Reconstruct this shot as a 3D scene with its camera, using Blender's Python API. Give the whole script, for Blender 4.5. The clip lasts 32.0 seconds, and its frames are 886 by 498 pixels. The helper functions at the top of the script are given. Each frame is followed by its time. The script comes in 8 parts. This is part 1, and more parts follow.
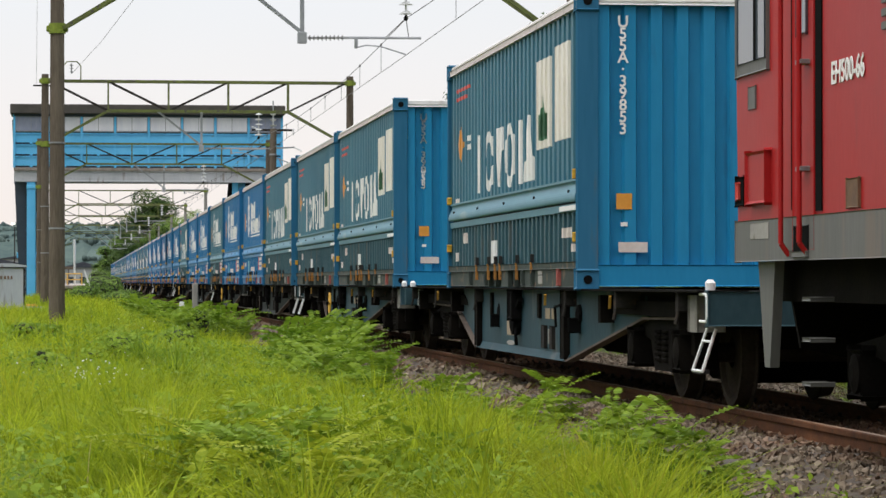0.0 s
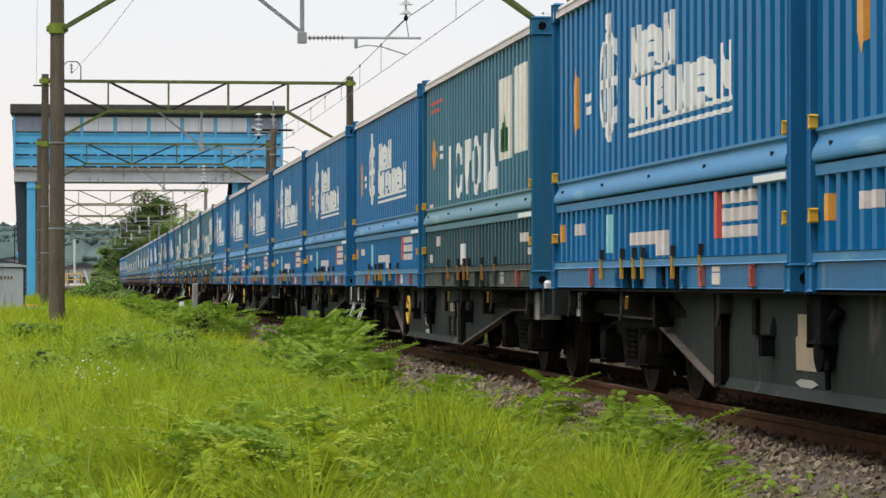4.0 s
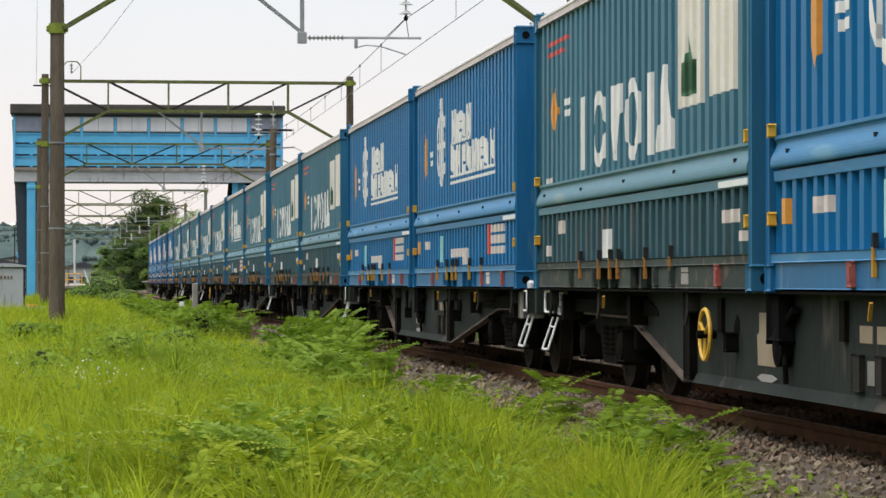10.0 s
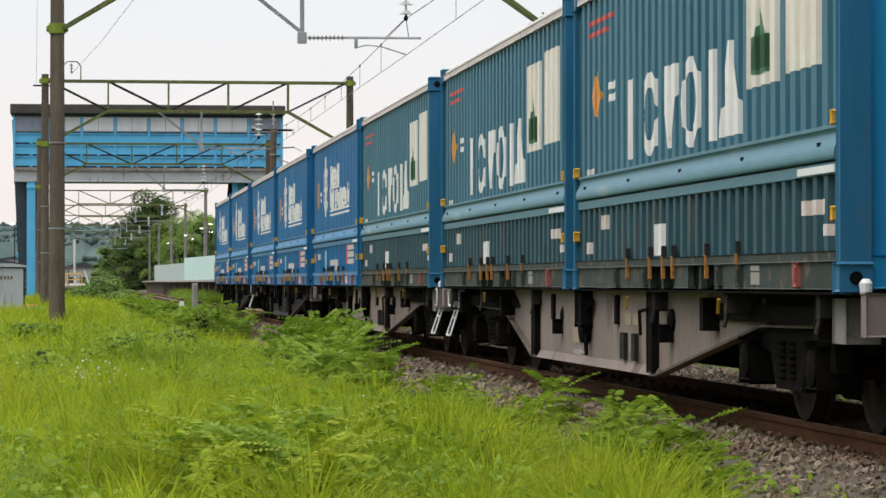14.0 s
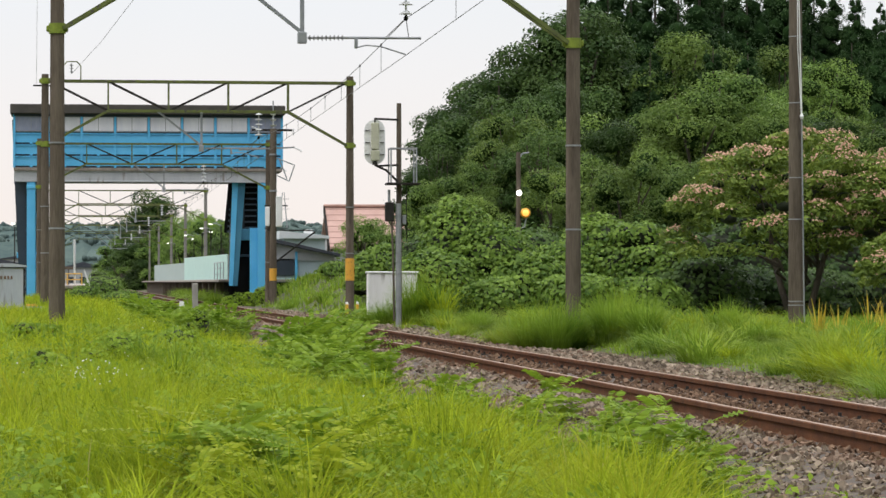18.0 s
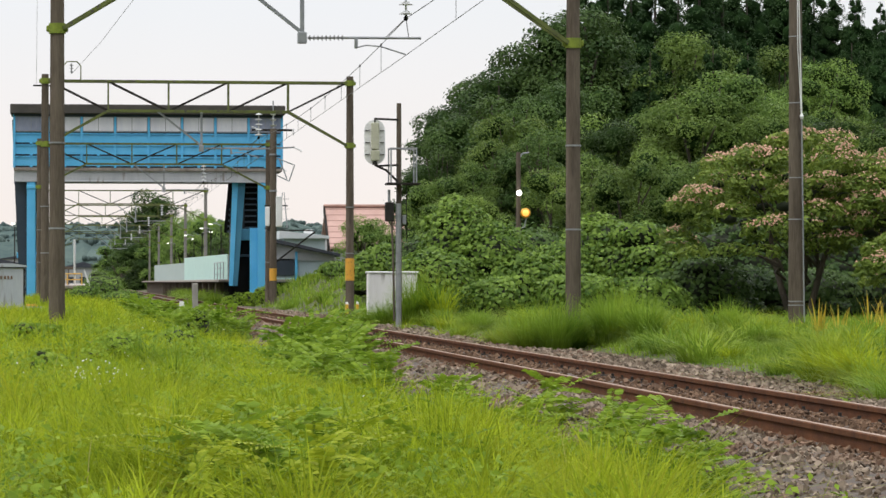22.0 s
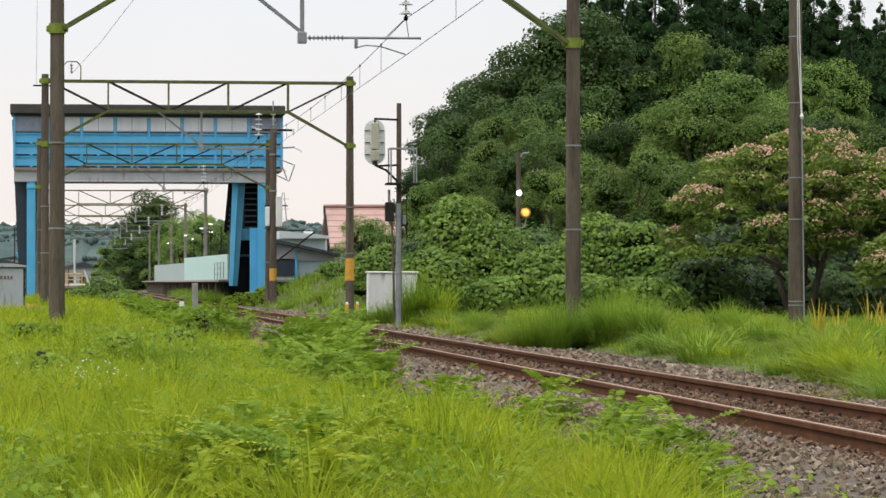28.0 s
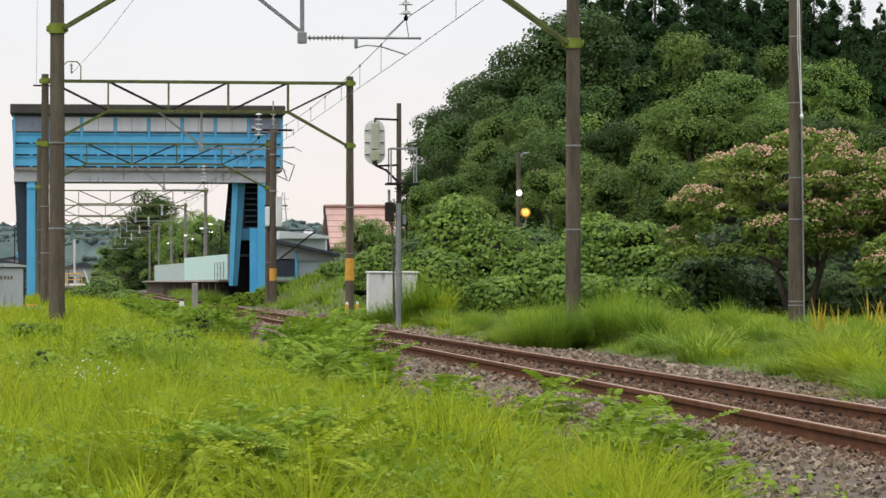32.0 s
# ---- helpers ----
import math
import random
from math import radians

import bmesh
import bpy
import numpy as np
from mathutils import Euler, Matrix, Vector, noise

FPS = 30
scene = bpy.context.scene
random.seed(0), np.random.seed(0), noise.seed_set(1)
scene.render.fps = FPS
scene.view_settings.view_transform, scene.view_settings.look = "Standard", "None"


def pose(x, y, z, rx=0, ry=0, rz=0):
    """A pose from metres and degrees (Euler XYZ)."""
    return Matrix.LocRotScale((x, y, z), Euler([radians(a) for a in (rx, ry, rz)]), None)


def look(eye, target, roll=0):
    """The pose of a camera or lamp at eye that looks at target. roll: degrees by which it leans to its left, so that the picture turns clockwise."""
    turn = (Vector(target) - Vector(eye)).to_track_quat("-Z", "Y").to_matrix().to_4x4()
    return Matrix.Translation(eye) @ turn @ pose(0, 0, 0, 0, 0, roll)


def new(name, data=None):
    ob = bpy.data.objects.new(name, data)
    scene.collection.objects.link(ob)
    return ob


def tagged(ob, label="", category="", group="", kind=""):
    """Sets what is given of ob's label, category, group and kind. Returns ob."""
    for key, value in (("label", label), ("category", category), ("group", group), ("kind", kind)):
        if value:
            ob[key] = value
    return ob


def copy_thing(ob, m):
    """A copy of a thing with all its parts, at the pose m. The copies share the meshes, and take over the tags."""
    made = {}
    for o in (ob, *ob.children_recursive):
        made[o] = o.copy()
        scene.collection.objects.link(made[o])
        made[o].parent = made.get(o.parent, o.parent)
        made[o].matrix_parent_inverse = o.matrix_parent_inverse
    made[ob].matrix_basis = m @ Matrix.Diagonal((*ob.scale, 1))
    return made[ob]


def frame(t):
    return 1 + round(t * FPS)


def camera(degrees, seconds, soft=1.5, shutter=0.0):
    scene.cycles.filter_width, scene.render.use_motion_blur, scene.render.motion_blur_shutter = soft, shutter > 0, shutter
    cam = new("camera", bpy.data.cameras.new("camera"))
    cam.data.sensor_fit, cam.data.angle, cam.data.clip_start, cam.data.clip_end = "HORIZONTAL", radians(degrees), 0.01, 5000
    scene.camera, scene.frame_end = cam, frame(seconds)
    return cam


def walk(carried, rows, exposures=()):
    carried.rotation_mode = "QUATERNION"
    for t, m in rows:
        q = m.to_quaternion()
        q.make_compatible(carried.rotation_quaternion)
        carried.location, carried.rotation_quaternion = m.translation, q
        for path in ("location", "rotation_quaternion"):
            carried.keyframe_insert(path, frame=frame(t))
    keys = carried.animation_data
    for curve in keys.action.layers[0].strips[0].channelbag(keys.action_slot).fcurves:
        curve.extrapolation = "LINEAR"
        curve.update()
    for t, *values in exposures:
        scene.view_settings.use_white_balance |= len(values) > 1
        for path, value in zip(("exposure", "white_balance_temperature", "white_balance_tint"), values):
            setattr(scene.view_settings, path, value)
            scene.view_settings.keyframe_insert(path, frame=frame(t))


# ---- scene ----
TRACK = 5.6          # track centre line, east of the camera
EYE = 0.97           # camera height over the rail top
SPEED = 23.62        # train speed in metres per second
HEAD = 6.90          # camera heading, degrees east of the track's line

cam = camera(16.80, 32.0)
ahead = (100 * math.sin(radians(HEAD)), 100 * math.cos(radians(HEAD)), EYE + 100 * math.tan(radians(0.637)))
walk(cam, [(0.0, look((0, 0, EYE), ahead)), (32.0, look((0, 0, EYE), ahead))], [(0.0, 0.0), (32.0, 0.0)])

# ---- overcast sky and soft sun ----
world = bpy.data.worlds.new("overcast_sky")
scene.world = world
world.use_nodes = True
wn, wl = world.node_tree.nodes, world.node_tree.links
wn.clear()
w_out = wn.new("ShaderNodeOutputWorld")
w_bg = wn.new("ShaderNodeBackground")
w_sky = wn.new("ShaderNodeTexSky")
w_sky.sky_type = "NISHITA"
w_sky.sun_disc = False
w_sky.sun_elevation, w_sky.sun_rotation = radians(58), radians(240)
w_geo = wn.new("ShaderNodeTexCoord")
w_sep = wn.new("ShaderNodeSeparateXYZ")
w_ramp = wn.new("ShaderNodeValToRGB")
w_ramp.color_ramp.elements[0].position, w_ramp.color_ramp.elements[0].color = 0.0, (1.04, 0.93, 0.87, 1)
w_ramp.color_ramp.elements[1].position, w_ramp.color_ramp.elements[1].color = 1.0, (2.9, 2.95, 3.05, 1)
for place, tone in ((0.035, (1.02, 0.95, 0.92, 1)), (0.09, (0.965, 0.975, 1.0, 1)), (0.3, (1.15, 1.18, 1.24, 1))):
    e = w_ramp.color_ramp.elements.new(place)
    e.color = tone
w_noise = wn.new("ShaderNodeTexNoise")
w_noise.inputs["Scale"].default_value = 3.0
w_noise.inputs["Detail"].default_value = 4.0
w_cloud = wn.new("ShaderNodeMapRange")
w_cloud.inputs["From Min"].default_value, w_cloud.inputs["From Max"].default_value = 0.3, 0.7
w_cloud.inputs["To Min"].default_value, w_cloud.inputs["To Max"].default_value = 0.95, 1.05
w_mul = wn.new("ShaderNodeVectorMath")
w_mul.operation = "SCALE"
w_dim = wn.new("ShaderNodeVectorMath")
w_dim.operation = "SCALE"
w_dim.inputs["Scale"].default_value = 0.06
w_mix = wn.new("ShaderNodeMix")
w_mix.data_type = "RGBA"
w_mix.inputs["Factor"].default_value = 0.88
wl.new(w_geo.outputs["Generated"], w_sep.inputs[0])
wl.new(w_sep.outputs["Z"], w_ramp.inputs["Fac"])
wl.new(w_geo.outputs["Generated"], w_noise.inputs["Vector"])
wl.new(w_noise.outputs["Fac"], w_cloud.inputs["Value"])
wl.new(w_ramp.outputs["Color"], w_mul.inputs[0])
w_front = wn.new("ShaderNodeMapRange")   # the cloud is thinner and brighter to the north
w_front.inputs["From Min"].default_value, w_front.inputs["From Max"].default_value = -0.6, 0.9
w_front.inputs["To Min"].default_value, w_front.inputs["To Max"].default_value = 0.68, 1.0
wl.new(w_sep.outputs["Y"], w_front.inputs["Value"])
w_both = wn.new("ShaderNodeMath")
w_both.operation = "MULTIPLY"
wl.new(w_cloud.outputs["Result"], w_both.inputs[0])
wl.new(w_front.outputs["Result"], w_both.inputs[1])
wl.new(w_both.outputs[0], w_mul.inputs["Scale"])
wl.new(w_sky.outputs["Color"], w_dim.inputs[0])
wl.new(w_dim.outputs["Vector"], w_mix.inputs["A"])
wl.new(w_mul.outputs["Vector"], w_mix.inputs["B"])
wl.new(w_mix.outputs["Result"], w_bg.inputs["Color"])
wl.new(w_bg.outputs["Background"], w_out.inputs["Surface"])
w_bg.inputs["Strength"].default_value = 1.0

sun = new("sun", bpy.data.lights.new("sun", "SUN"))
sun.data.energy, sun.data.angle, sun.data.color = 1.5, radians(25), (1.0, 0.96, 0.9)
sun.matrix_world = look((-65, -37.5, 120), (0, 0, 0))


# ---- materials ----
def surf(name, a, b, rough=0.6, metal=0.0, big=1.2, fine=30.0, bump=0.15, stretch=(1, 1, 1), c=None, spots=0.62, vary=0.0, spec=0.5, world_space=False):
    """A worn surface: tone a broken by b at two scales, spots of c, relief, and a little change from piece to piece."""
    m = bpy.data.materials.new(name)
    m.use_nodes = True
    n, l = m.node_tree.nodes, m.node_tree.links
    p = n["Principled BSDF"]
    p.inputs["Metallic"].default_value = metal
    p.inputs["Specular IOR Level"].default_value = spec
    src = n.new("ShaderNodeNewGeometry" if world_space else "ShaderNodeTexCoord")
    mp = n.new("ShaderNodeMapping")
    mp.inputs["Scale"].default_value = stretch
    l.new(src.outputs["Position" if world_space else "Object"], mp.inputs["Vector"])
    t1, t2 = n.new("ShaderNodeTexNoise"), n.new("ShaderNodeTexNoise")
    for t, s, d in ((t1, big, 5), (t2, fine, 3)):
        t.inputs["Scale"].default_value, t.inputs["Detail"].default_value = s, d
        l.new(mp.outputs["Vector"], t.inputs["Vector"])
    add = n.new("ShaderNodeMath")
    add.operation = "MULTIPLY_ADD"
    l.new(t2.outputs["Fac"], add.inputs[0])
    add.inputs[1].default_value = 0.45
    l.new(t1.outputs["Fac"], add.inputs[2])
    ramp = n.new("ShaderNodeValToRGB")
    ramp.color_ramp.elements[0].position, ramp.color_ramp.elements[0].color = 0.5, (*a, 1)
    ramp.color_ramp.elements[1].position, ramp.color_ramp.elements[1].color = 0.95, (*b, 1)
    l.new(add.outputs[0], ramp.inputs["Fac"])
    col = ramp.outputs["Color"]
    if c:
        t3 = n.new("ShaderNodeTexNoise")
        t3.inputs["Scale"].default_value, t3.inputs["Detail"].default_value = big * 3.1, 6
        l.new(mp.outputs["Vector"], t3.inputs["Vector"])
        r3 = n.new("ShaderNodeMapRange")
        r3.inputs["From Min"].default_value, r3.inputs["From Max"].default_value = spots, spots + 0.1
        l.new(t3.outputs["Fac"], r3.inputs["Value"])
        mx = n.new("ShaderNodeMix")
        mx.data_type = "RGBA"
        l.new(r3.outputs["Result"], mx.inputs["Factor"])
        l.new(col, mx.inputs["A"])
        mx.inputs["B"].default_value = (*c, 1)
        col = mx.outputs["Result"]
    if vary:
        info = n.new("ShaderNodeObjectInfo")
        rg = n.new("ShaderNodeMapRange")
        rg.inputs["To Min"].default_value, rg.inputs["To Max"].default_value = 1 - vary, 1 + vary
        l.new(info.outputs["Random"], rg.inputs["Value"])
        hs = n.new("ShaderNodeHueSaturation")
        l.new(rg.outputs["Result"], hs.inputs["Value"])
        l.new(col, hs.inputs["Color"])
        col = hs.outputs["Color"]
    l.new(col, p.inputs["Base Color"])
    rr = n.new("ShaderNodeMapRange")
    rr.inputs["To Min"].default_value, rr.inputs["To Max"].default_value = max(0.03, rough - 0.12), min(1, rough + 0.15)
    l.new(t1.outputs["Fac"], rr.inputs["Value"])
    l.new(rr.outputs["Result"], p.inputs["Roughness"])
    if bump:
        bp = n.new("ShaderNodeBump")
        bp.inputs["Strength"].default_value, bp.inputs["Distance"].default_value = bump, 0.02
        l.new(t2.outputs["Fac"], bp.inputs["Height"])
        l.new(bp.outputs["Normal"], p.inputs["Normal"])
    return m


def leafy(name, a, b, through_light=0.35, rough=0.5, patch=0.6, spread=0.5, warm=None, shift=0.0, spec=0.12):
    """Leaves or blades: tone from a to b, leaf by leaf, with light passing through."""
    m = bpy.data.materials.new(name)
    m.use_nodes = True
    n, l = m.node_tree.nodes, m.node_tree.links
    p, out = n["Principled BSDF"], n["Material Output"]
    geo = n.new("ShaderNodeNewGeometry")
    pos = n.new("ShaderNodeTexNoise")
    pos.inputs["Scale"].default_value, pos.inputs["Detail"].default_value = patch, 3.0
    l.new(geo.outputs["Position"], pos.inputs["Vector"])
    mad = n.new("ShaderNodeMath")
    mad.operation = "MULTIPLY_ADD"
    l.new(geo.outputs["Random Per Island"], mad.inputs[0])
    mad.inputs[1].default_value = spread
    l.new(pos.outputs["Fac"], mad.inputs[2])
    mr = n.new("ShaderNodeMapRange")
    mr.inputs["From Min"].default_value, mr.inputs["From Max"].default_value = 0.35, 0.65 + spread
    l.new(mad.outputs[0], mr.inputs["Value"])
    mx = n.new("ShaderNodeMix")
    mx.data_type = "RGBA"
    l.new(mr.outputs["Result"], mx.inputs["Factor"])
    mx.inputs["A"].default_value, mx.inputs["B"].default_value = (*a, 1), (*b, 1)
    col = mx.outputs["Result"]
    if warm:
        t2 = n.new("ShaderNodeTexNoise")
        t2.inputs["Scale"].default_value, t2.inputs["Detail"].default_value = 0.9, 2.0
        l.new(geo.outputs["Position"], t2.inputs["Vector"])
        r2 = n.new("ShaderNodeMapRange")
        r2.inputs["From Min"].default_value, r2.inputs["From Max"].default_value = 0.52, 0.68
        r2.inputs["To Max"].default_value = 0.75
        l.new(t2.outputs["Fac"], r2.inputs["Value"])
        m2 = n.new("ShaderNodeMix")
        m2.data_type = "RGBA"
        l.new(r2.outputs["Result"], m2.inputs["Factor"])
        l.new(col, m2.inputs["A"])
        m2.inputs["B"].default_value = (*warm, 1)
        col = m2.outputs["Result"]
    info = n.new("ShaderNodeObjectInfo")
    tone = n.new("ShaderNodeMapRange")
    tone.inputs["To Min"].default_value, tone.inputs["To Max"].default_value = 1 - shift, 1 + shift
    l.new(info.outputs["Random"], tone.inputs["Value"])
    hs = n.new("ShaderNodeHueSaturation")
    l.new(tone.outputs["Result"], hs.inputs["Value"])
    l.new(col, hs.inputs["Color"])
    col = hs.outputs["Color"]
    l.new(col, p.inputs["Base Color"])
    p.inputs["Roughness"].default_value = rough
    p.inputs["Specular IOR Level"].default_value = spec
    tr = n.new("ShaderNodeBsdfTranslucent")
    l.new(col, tr.inputs["Color"])
    ms = n.new("ShaderNodeMixShader")
    ms.inputs["Fac"].default_value = through_light
    l.new(p.outputs["BSDF"], ms.inputs[1])
    l.new(tr.outputs["BSDF"], ms.inputs[2])
    l.new(ms.outputs["Shader"], out.inputs["Surface"])
    return m


def glow(name, tone, strength):
    m = bpy.data.materials.new(name)
    m.use_nodes = True
    p = m.node_tree.nodes["Principled BSDF"]
    p.inputs["Base Color"].default_value = (*tone, 1)
    p.inputs["Emission Color"].default_value = (*tone, 1)
    p.inputs["Emission Strength"].default_value = strength
    return m


STREAK = (1, 1, 0.12)
M_GROUND = surf("soil_and_thatch", (0.045, 0.051, 0.0132), (0.078, 0.09, 0.021), 0.95, big=0.7, fine=14, bump=0.6, c=(0.10, 0.075, 0.04), spots=0.58)
M_BALLAST = surf("ballast_bed", (0.050, 0.038, 0.029), (0.105, 0.082, 0.064), 0.95, big=2, fine=18, bump=1.0, c=(0.14, 0.075, 0.045), spots=0.55)
M_STONE = leafy("ballast_stone", (0.070, 0.052, 0.037), (0.34, 0.272, 0.205), 0.0, 0.9, spread=1.1, patch=9.0, warm=(0.21, 0.115, 0.075))
M_RUSTSTONE = leafy("rust_dusted_stone", (0.055, 0.033, 0.022), (0.22, 0.14, 0.09), 0.0, 0.9, spread=1.1, patch=9.0)
M_RAIL = surf("rail_rust", (0.070, 0.027, 0.012), (0.155, 0.065, 0.030), 0.85, 0.0, spec=0.15, big=4, fine=60, bump=0.3, c=(0.04, 0.025, 0.02))
M_RAILTOP = surf("worn_railhead", (0.36, 0.24, 0.16), (0.25, 0.15, 0.10), 0.45, 0.5, big=6, fine=80, bump=0.05)
M_SLEEPER = surf("weathered_sleeper", (0.09, 0.065, 0.052), (0.15, 0.12, 0.10), 0.9, big=5, fine=40, bump=0.5, vary=0.2)
M_CONC = surf("pole_concrete", (0.078, 0.062, 0.048), (0.165, 0.135, 0.105), 0.9, spec=0.1, big=5, fine=40, bump=0.3, stretch=STREAK, c=(0.08, 0.065, 0.055))
M_CONC2 = surf("pale_concrete", (0.26, 0.245, 0.225), (0.36, 0.34, 0.31), 0.9, big=2, fine=30, bump=0.3, c=(0.16, 0.145, 0.12))
M_GALV = surf("galvanised_steel", (0.26, 0.27, 0.28), (0.38, 0.39, 0.40), 0.5, 0.6, big=5, fine=50, bump=0.1)
M_DARKSTEEL = surf("dark_steel", (0.018, 0.017, 0.016), (0.042, 0.038, 0.034), 0.8, 0.0, spec=0.1, big=3, fine=40, bump=0.15, c=(0.075, 0.05, 0.035))
M_MOSS = surf("mossy_green_paint", (0.075, 0.085, 0.03), (0.15, 0.18, 0.04), 0.8, big=3, fine=40, bump=0.3, c=(0.075, 0.07, 0.05), spots=0.56)
M_MOSSBAND = surf("bright_moss_band", (0.14, 0.185, 0.02), (0.23, 0.29, 0.035), 0.85, big=8, fine=60, bump=0.4)
M_WIRE = surf("wire_copper_dark", (0.06, 0.06, 0.06), (0.10, 0.095, 0.09), 0.5, 0.6, big=2, fine=30, bump=0)
M_PORCELAIN = surf("insulator_porcelain", (0.55, 0.56, 0.56), (0.70, 0.70, 0.69), 0.25, big=4, fine=30, bump=0)
M_GREYINS = surf("insulator_grey", (0.18, 0.18, 0.18), (0.26, 0.26, 0.255), 0.4, big=4, fine=30, bump=0)
M_HAZARD = surf("hazard_orange_tape", (0.62, 0.30, 0.03), (0.72, 0.38, 0.05), 0.6, big=6, fine=40, bump=0.1, c=(0.20, 0.12, 0.05), spots=0.6)
M_BLUE = surf("bridge_blue_paint", (0.085, 0.43, 0.74), (0.13, 0.50, 0.83), 0.5, big=1.2, fine=25, bump=0.05, c=(0.16, 0.34, 0.52), spots=0.66)
# Darker copy of the bridge blue with shade put into its colour.
M_BLUESHADED = surf("shaded_bridge_blue", (0.03, 0.16, 0.26), (0.06, 0.22, 0.33), 0.6, big=1.2, fine=25, bump=0.05)
M_CONCFAR = surf("grey_spun_concrete", (0.17, 0.16, 0.145), (0.25, 0.235, 0.21), 0.9, big=2, fine=30, bump=0.3, c=(0.12, 0.105, 0.09))
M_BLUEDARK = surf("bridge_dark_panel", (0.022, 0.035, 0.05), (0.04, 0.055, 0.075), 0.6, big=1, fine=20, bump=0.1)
M_BROOF = surf("bridge_roof_edge", (0.05, 0.045, 0.04), (0.085, 0.075, 0.065), 0.8, big=2, fine=25, bump=0.2)
M_BGLASS = surf("frosted_bridge_window", (0.62, 0.62, 0.68), (0.78, 0.77, 0.80), 0.35, big=0.8, fine=12, bump=0.0, stretch=(2, 2, 0.3))
M_BGLASS2 = surf("dark_bridge_window", (0.20, 0.23, 0.33), (0.33, 0.35, 0.44), 0.3, big=1.5, fine=12, bump=0.0, stretch=(2, 2, 0.3))
M_GIRDER = surf("grey_girder_paint", (0.36, 0.37, 0.40), (0.48, 0.49, 0.51), 0.6, big=1.5, fine=25, bump=0.1, stretch=STREAK, c=(0.20, 0.17, 0.15), spots=0.6)
M_GIRDTOP = surf("stained_girder_top", (0.17, 0.14, 0.12), (0.33, 0.29, 0.26), 0.8, big=2, fine=20, bump=0.2, stretch=(1, 1, 0.3))
M_TEAL = surf("pale_green_fence_sheet", (0.45, 0.66, 0.60), (0.53, 0.73, 0.66), 0.6, big=0.8, fine=15, bump=0.05, c=(0.30, 0.40, 0.36))
M_FENCEGREY = surf("grey_green_fence_sheet", (0.34, 0.42, 0.40), (0.44, 0.52, 0.49), 0.7, big=0.8, fine=15, bump=0.05)
M_ASPHALT = surf("platform_asphalt", (0.10, 0.10, 0.10), (0.15, 0.15, 0.145), 0.9, big=2, fine=40, bump=0.3)
M_PLATEDGE = surf("platform_concrete", (0.30, 0.25, 0.22), (0.42, 0.36, 0.32), 0.9, big=1, fine=20, bump=0.3, c=(0.18, 0.14, 0.12))
M_WHITE = surf("white_paint", (0.74, 0.74, 0.73), (0.85, 0.85, 0.84), 0.5, big=2, fine=30, bump=0.05, c=(0.50, 0.49, 0.46), spots=0.66)
M_WHITEBOX = surf("weathered_white_sheet", (0.68, 0.65, 0.66), (0.80, 0.77, 0.78), 0.7, big=1.6, fine=20, bump=0.1, stretch=STREAK, c=(0.36, 0.33, 0.31), spots=0.58)
M_CABINET = surf("grey_cabinet_paint", (0.33, 0.36, 0.39), (0.43, 0.46, 0.48), 0.6, big=2, fine=30, bump=0.1, stretch=STREAK, c=(0.25, 0.25, 0.25), spots=0.6)
M_YELLOW = surf("yellow_paint", (0.68, 0.38, 0.03), (0.80, 0.48, 0.06), 0.5, big=6, fine=40, bump=0.05)
M_ORANGE = surf("orange_plate", (0.62, 0.25, 0.03), (0.74, 0.33, 0.05), 0.5, big=6, fine=40, bump=0.0)
M_REDMARK = surf("red_paint", (0.55, 0.05, 0.04), (0.65, 0.09, 0.07), 0.5, big=6, fine=40, bump=0.0)
M_PINKWHITE = surf("faded_label", (0.62, 0.52, 0.47), (0.72, 0.66, 0.62), 0.6, big=8, fine=30, bump=0.0)
M_AQUA = surf("aqua_label", (0.22, 0.55, 0.60), (0.35, 0.66, 0.68), 0.5, big=8, fine=30, bump=0.0)
M_GREENMARK = surf("green_mark", (0.03, 0.13, 0.055), (0.05, 0.18, 0.08), 0.6, big=8, fine=30, bump=0.0)
M_LETTER = surf("white_lettering", (0.76, 0.75, 0.72), (0.86, 0.85, 0.82), 0.5, big=3, fine=20, bump=0.0, c=(0.62, 0.58, 0.52), spots=0.66)
M_CREAM = surf("cream_mark_panel", (0.72, 0.67, 0.58), (0.82, 0.78, 0.70), 0.55, big=3, fine=20, bump=0.0)
# container paints: a weathered blue-green and a fresher blue
M_CTEAL = surf("weathered_teal_paint", (0.040, 0.142, 0.202), (0.076, 0.200, 0.262), 0.5, spec=0.12, big=1.1, fine=22, bump=0.05, stretch=(1, 1, 0.2), c=(0.085, 0.15, 0.18), spots=0.62)
M_CTEALDOOR = surf("darker_teal_door_paint", (0.026, 0.074, 0.096), (0.054, 0.118, 0.142), 0.6, spec=0.12, big=1.1, fine=22, bump=0.06, stretch=(1, 1, 0.2), c=(0.075, 0.10, 0.105), spots=0.55)
M_CBLUE = surf("strong_blue_paint", (0.004, 0.128, 0.305), (0.012, 0.168, 0.375), 0.45, spec=0.12, big=1.1, fine=22, bump=0.04, stretch=(1, 1, 0.2), c=(0.02, 0.15, 0.31), spots=0.66)
M_CEND = surf("end_wall_blue", (0.010, 0.190, 0.375), (0.020, 0.240, 0.450), 0.45, spec=0.25, big=1.1, fine=22, bump=0.04, stretch=(1, 1, 0.2), c=(0.02, 0.12, 0.23), spots=0.64)
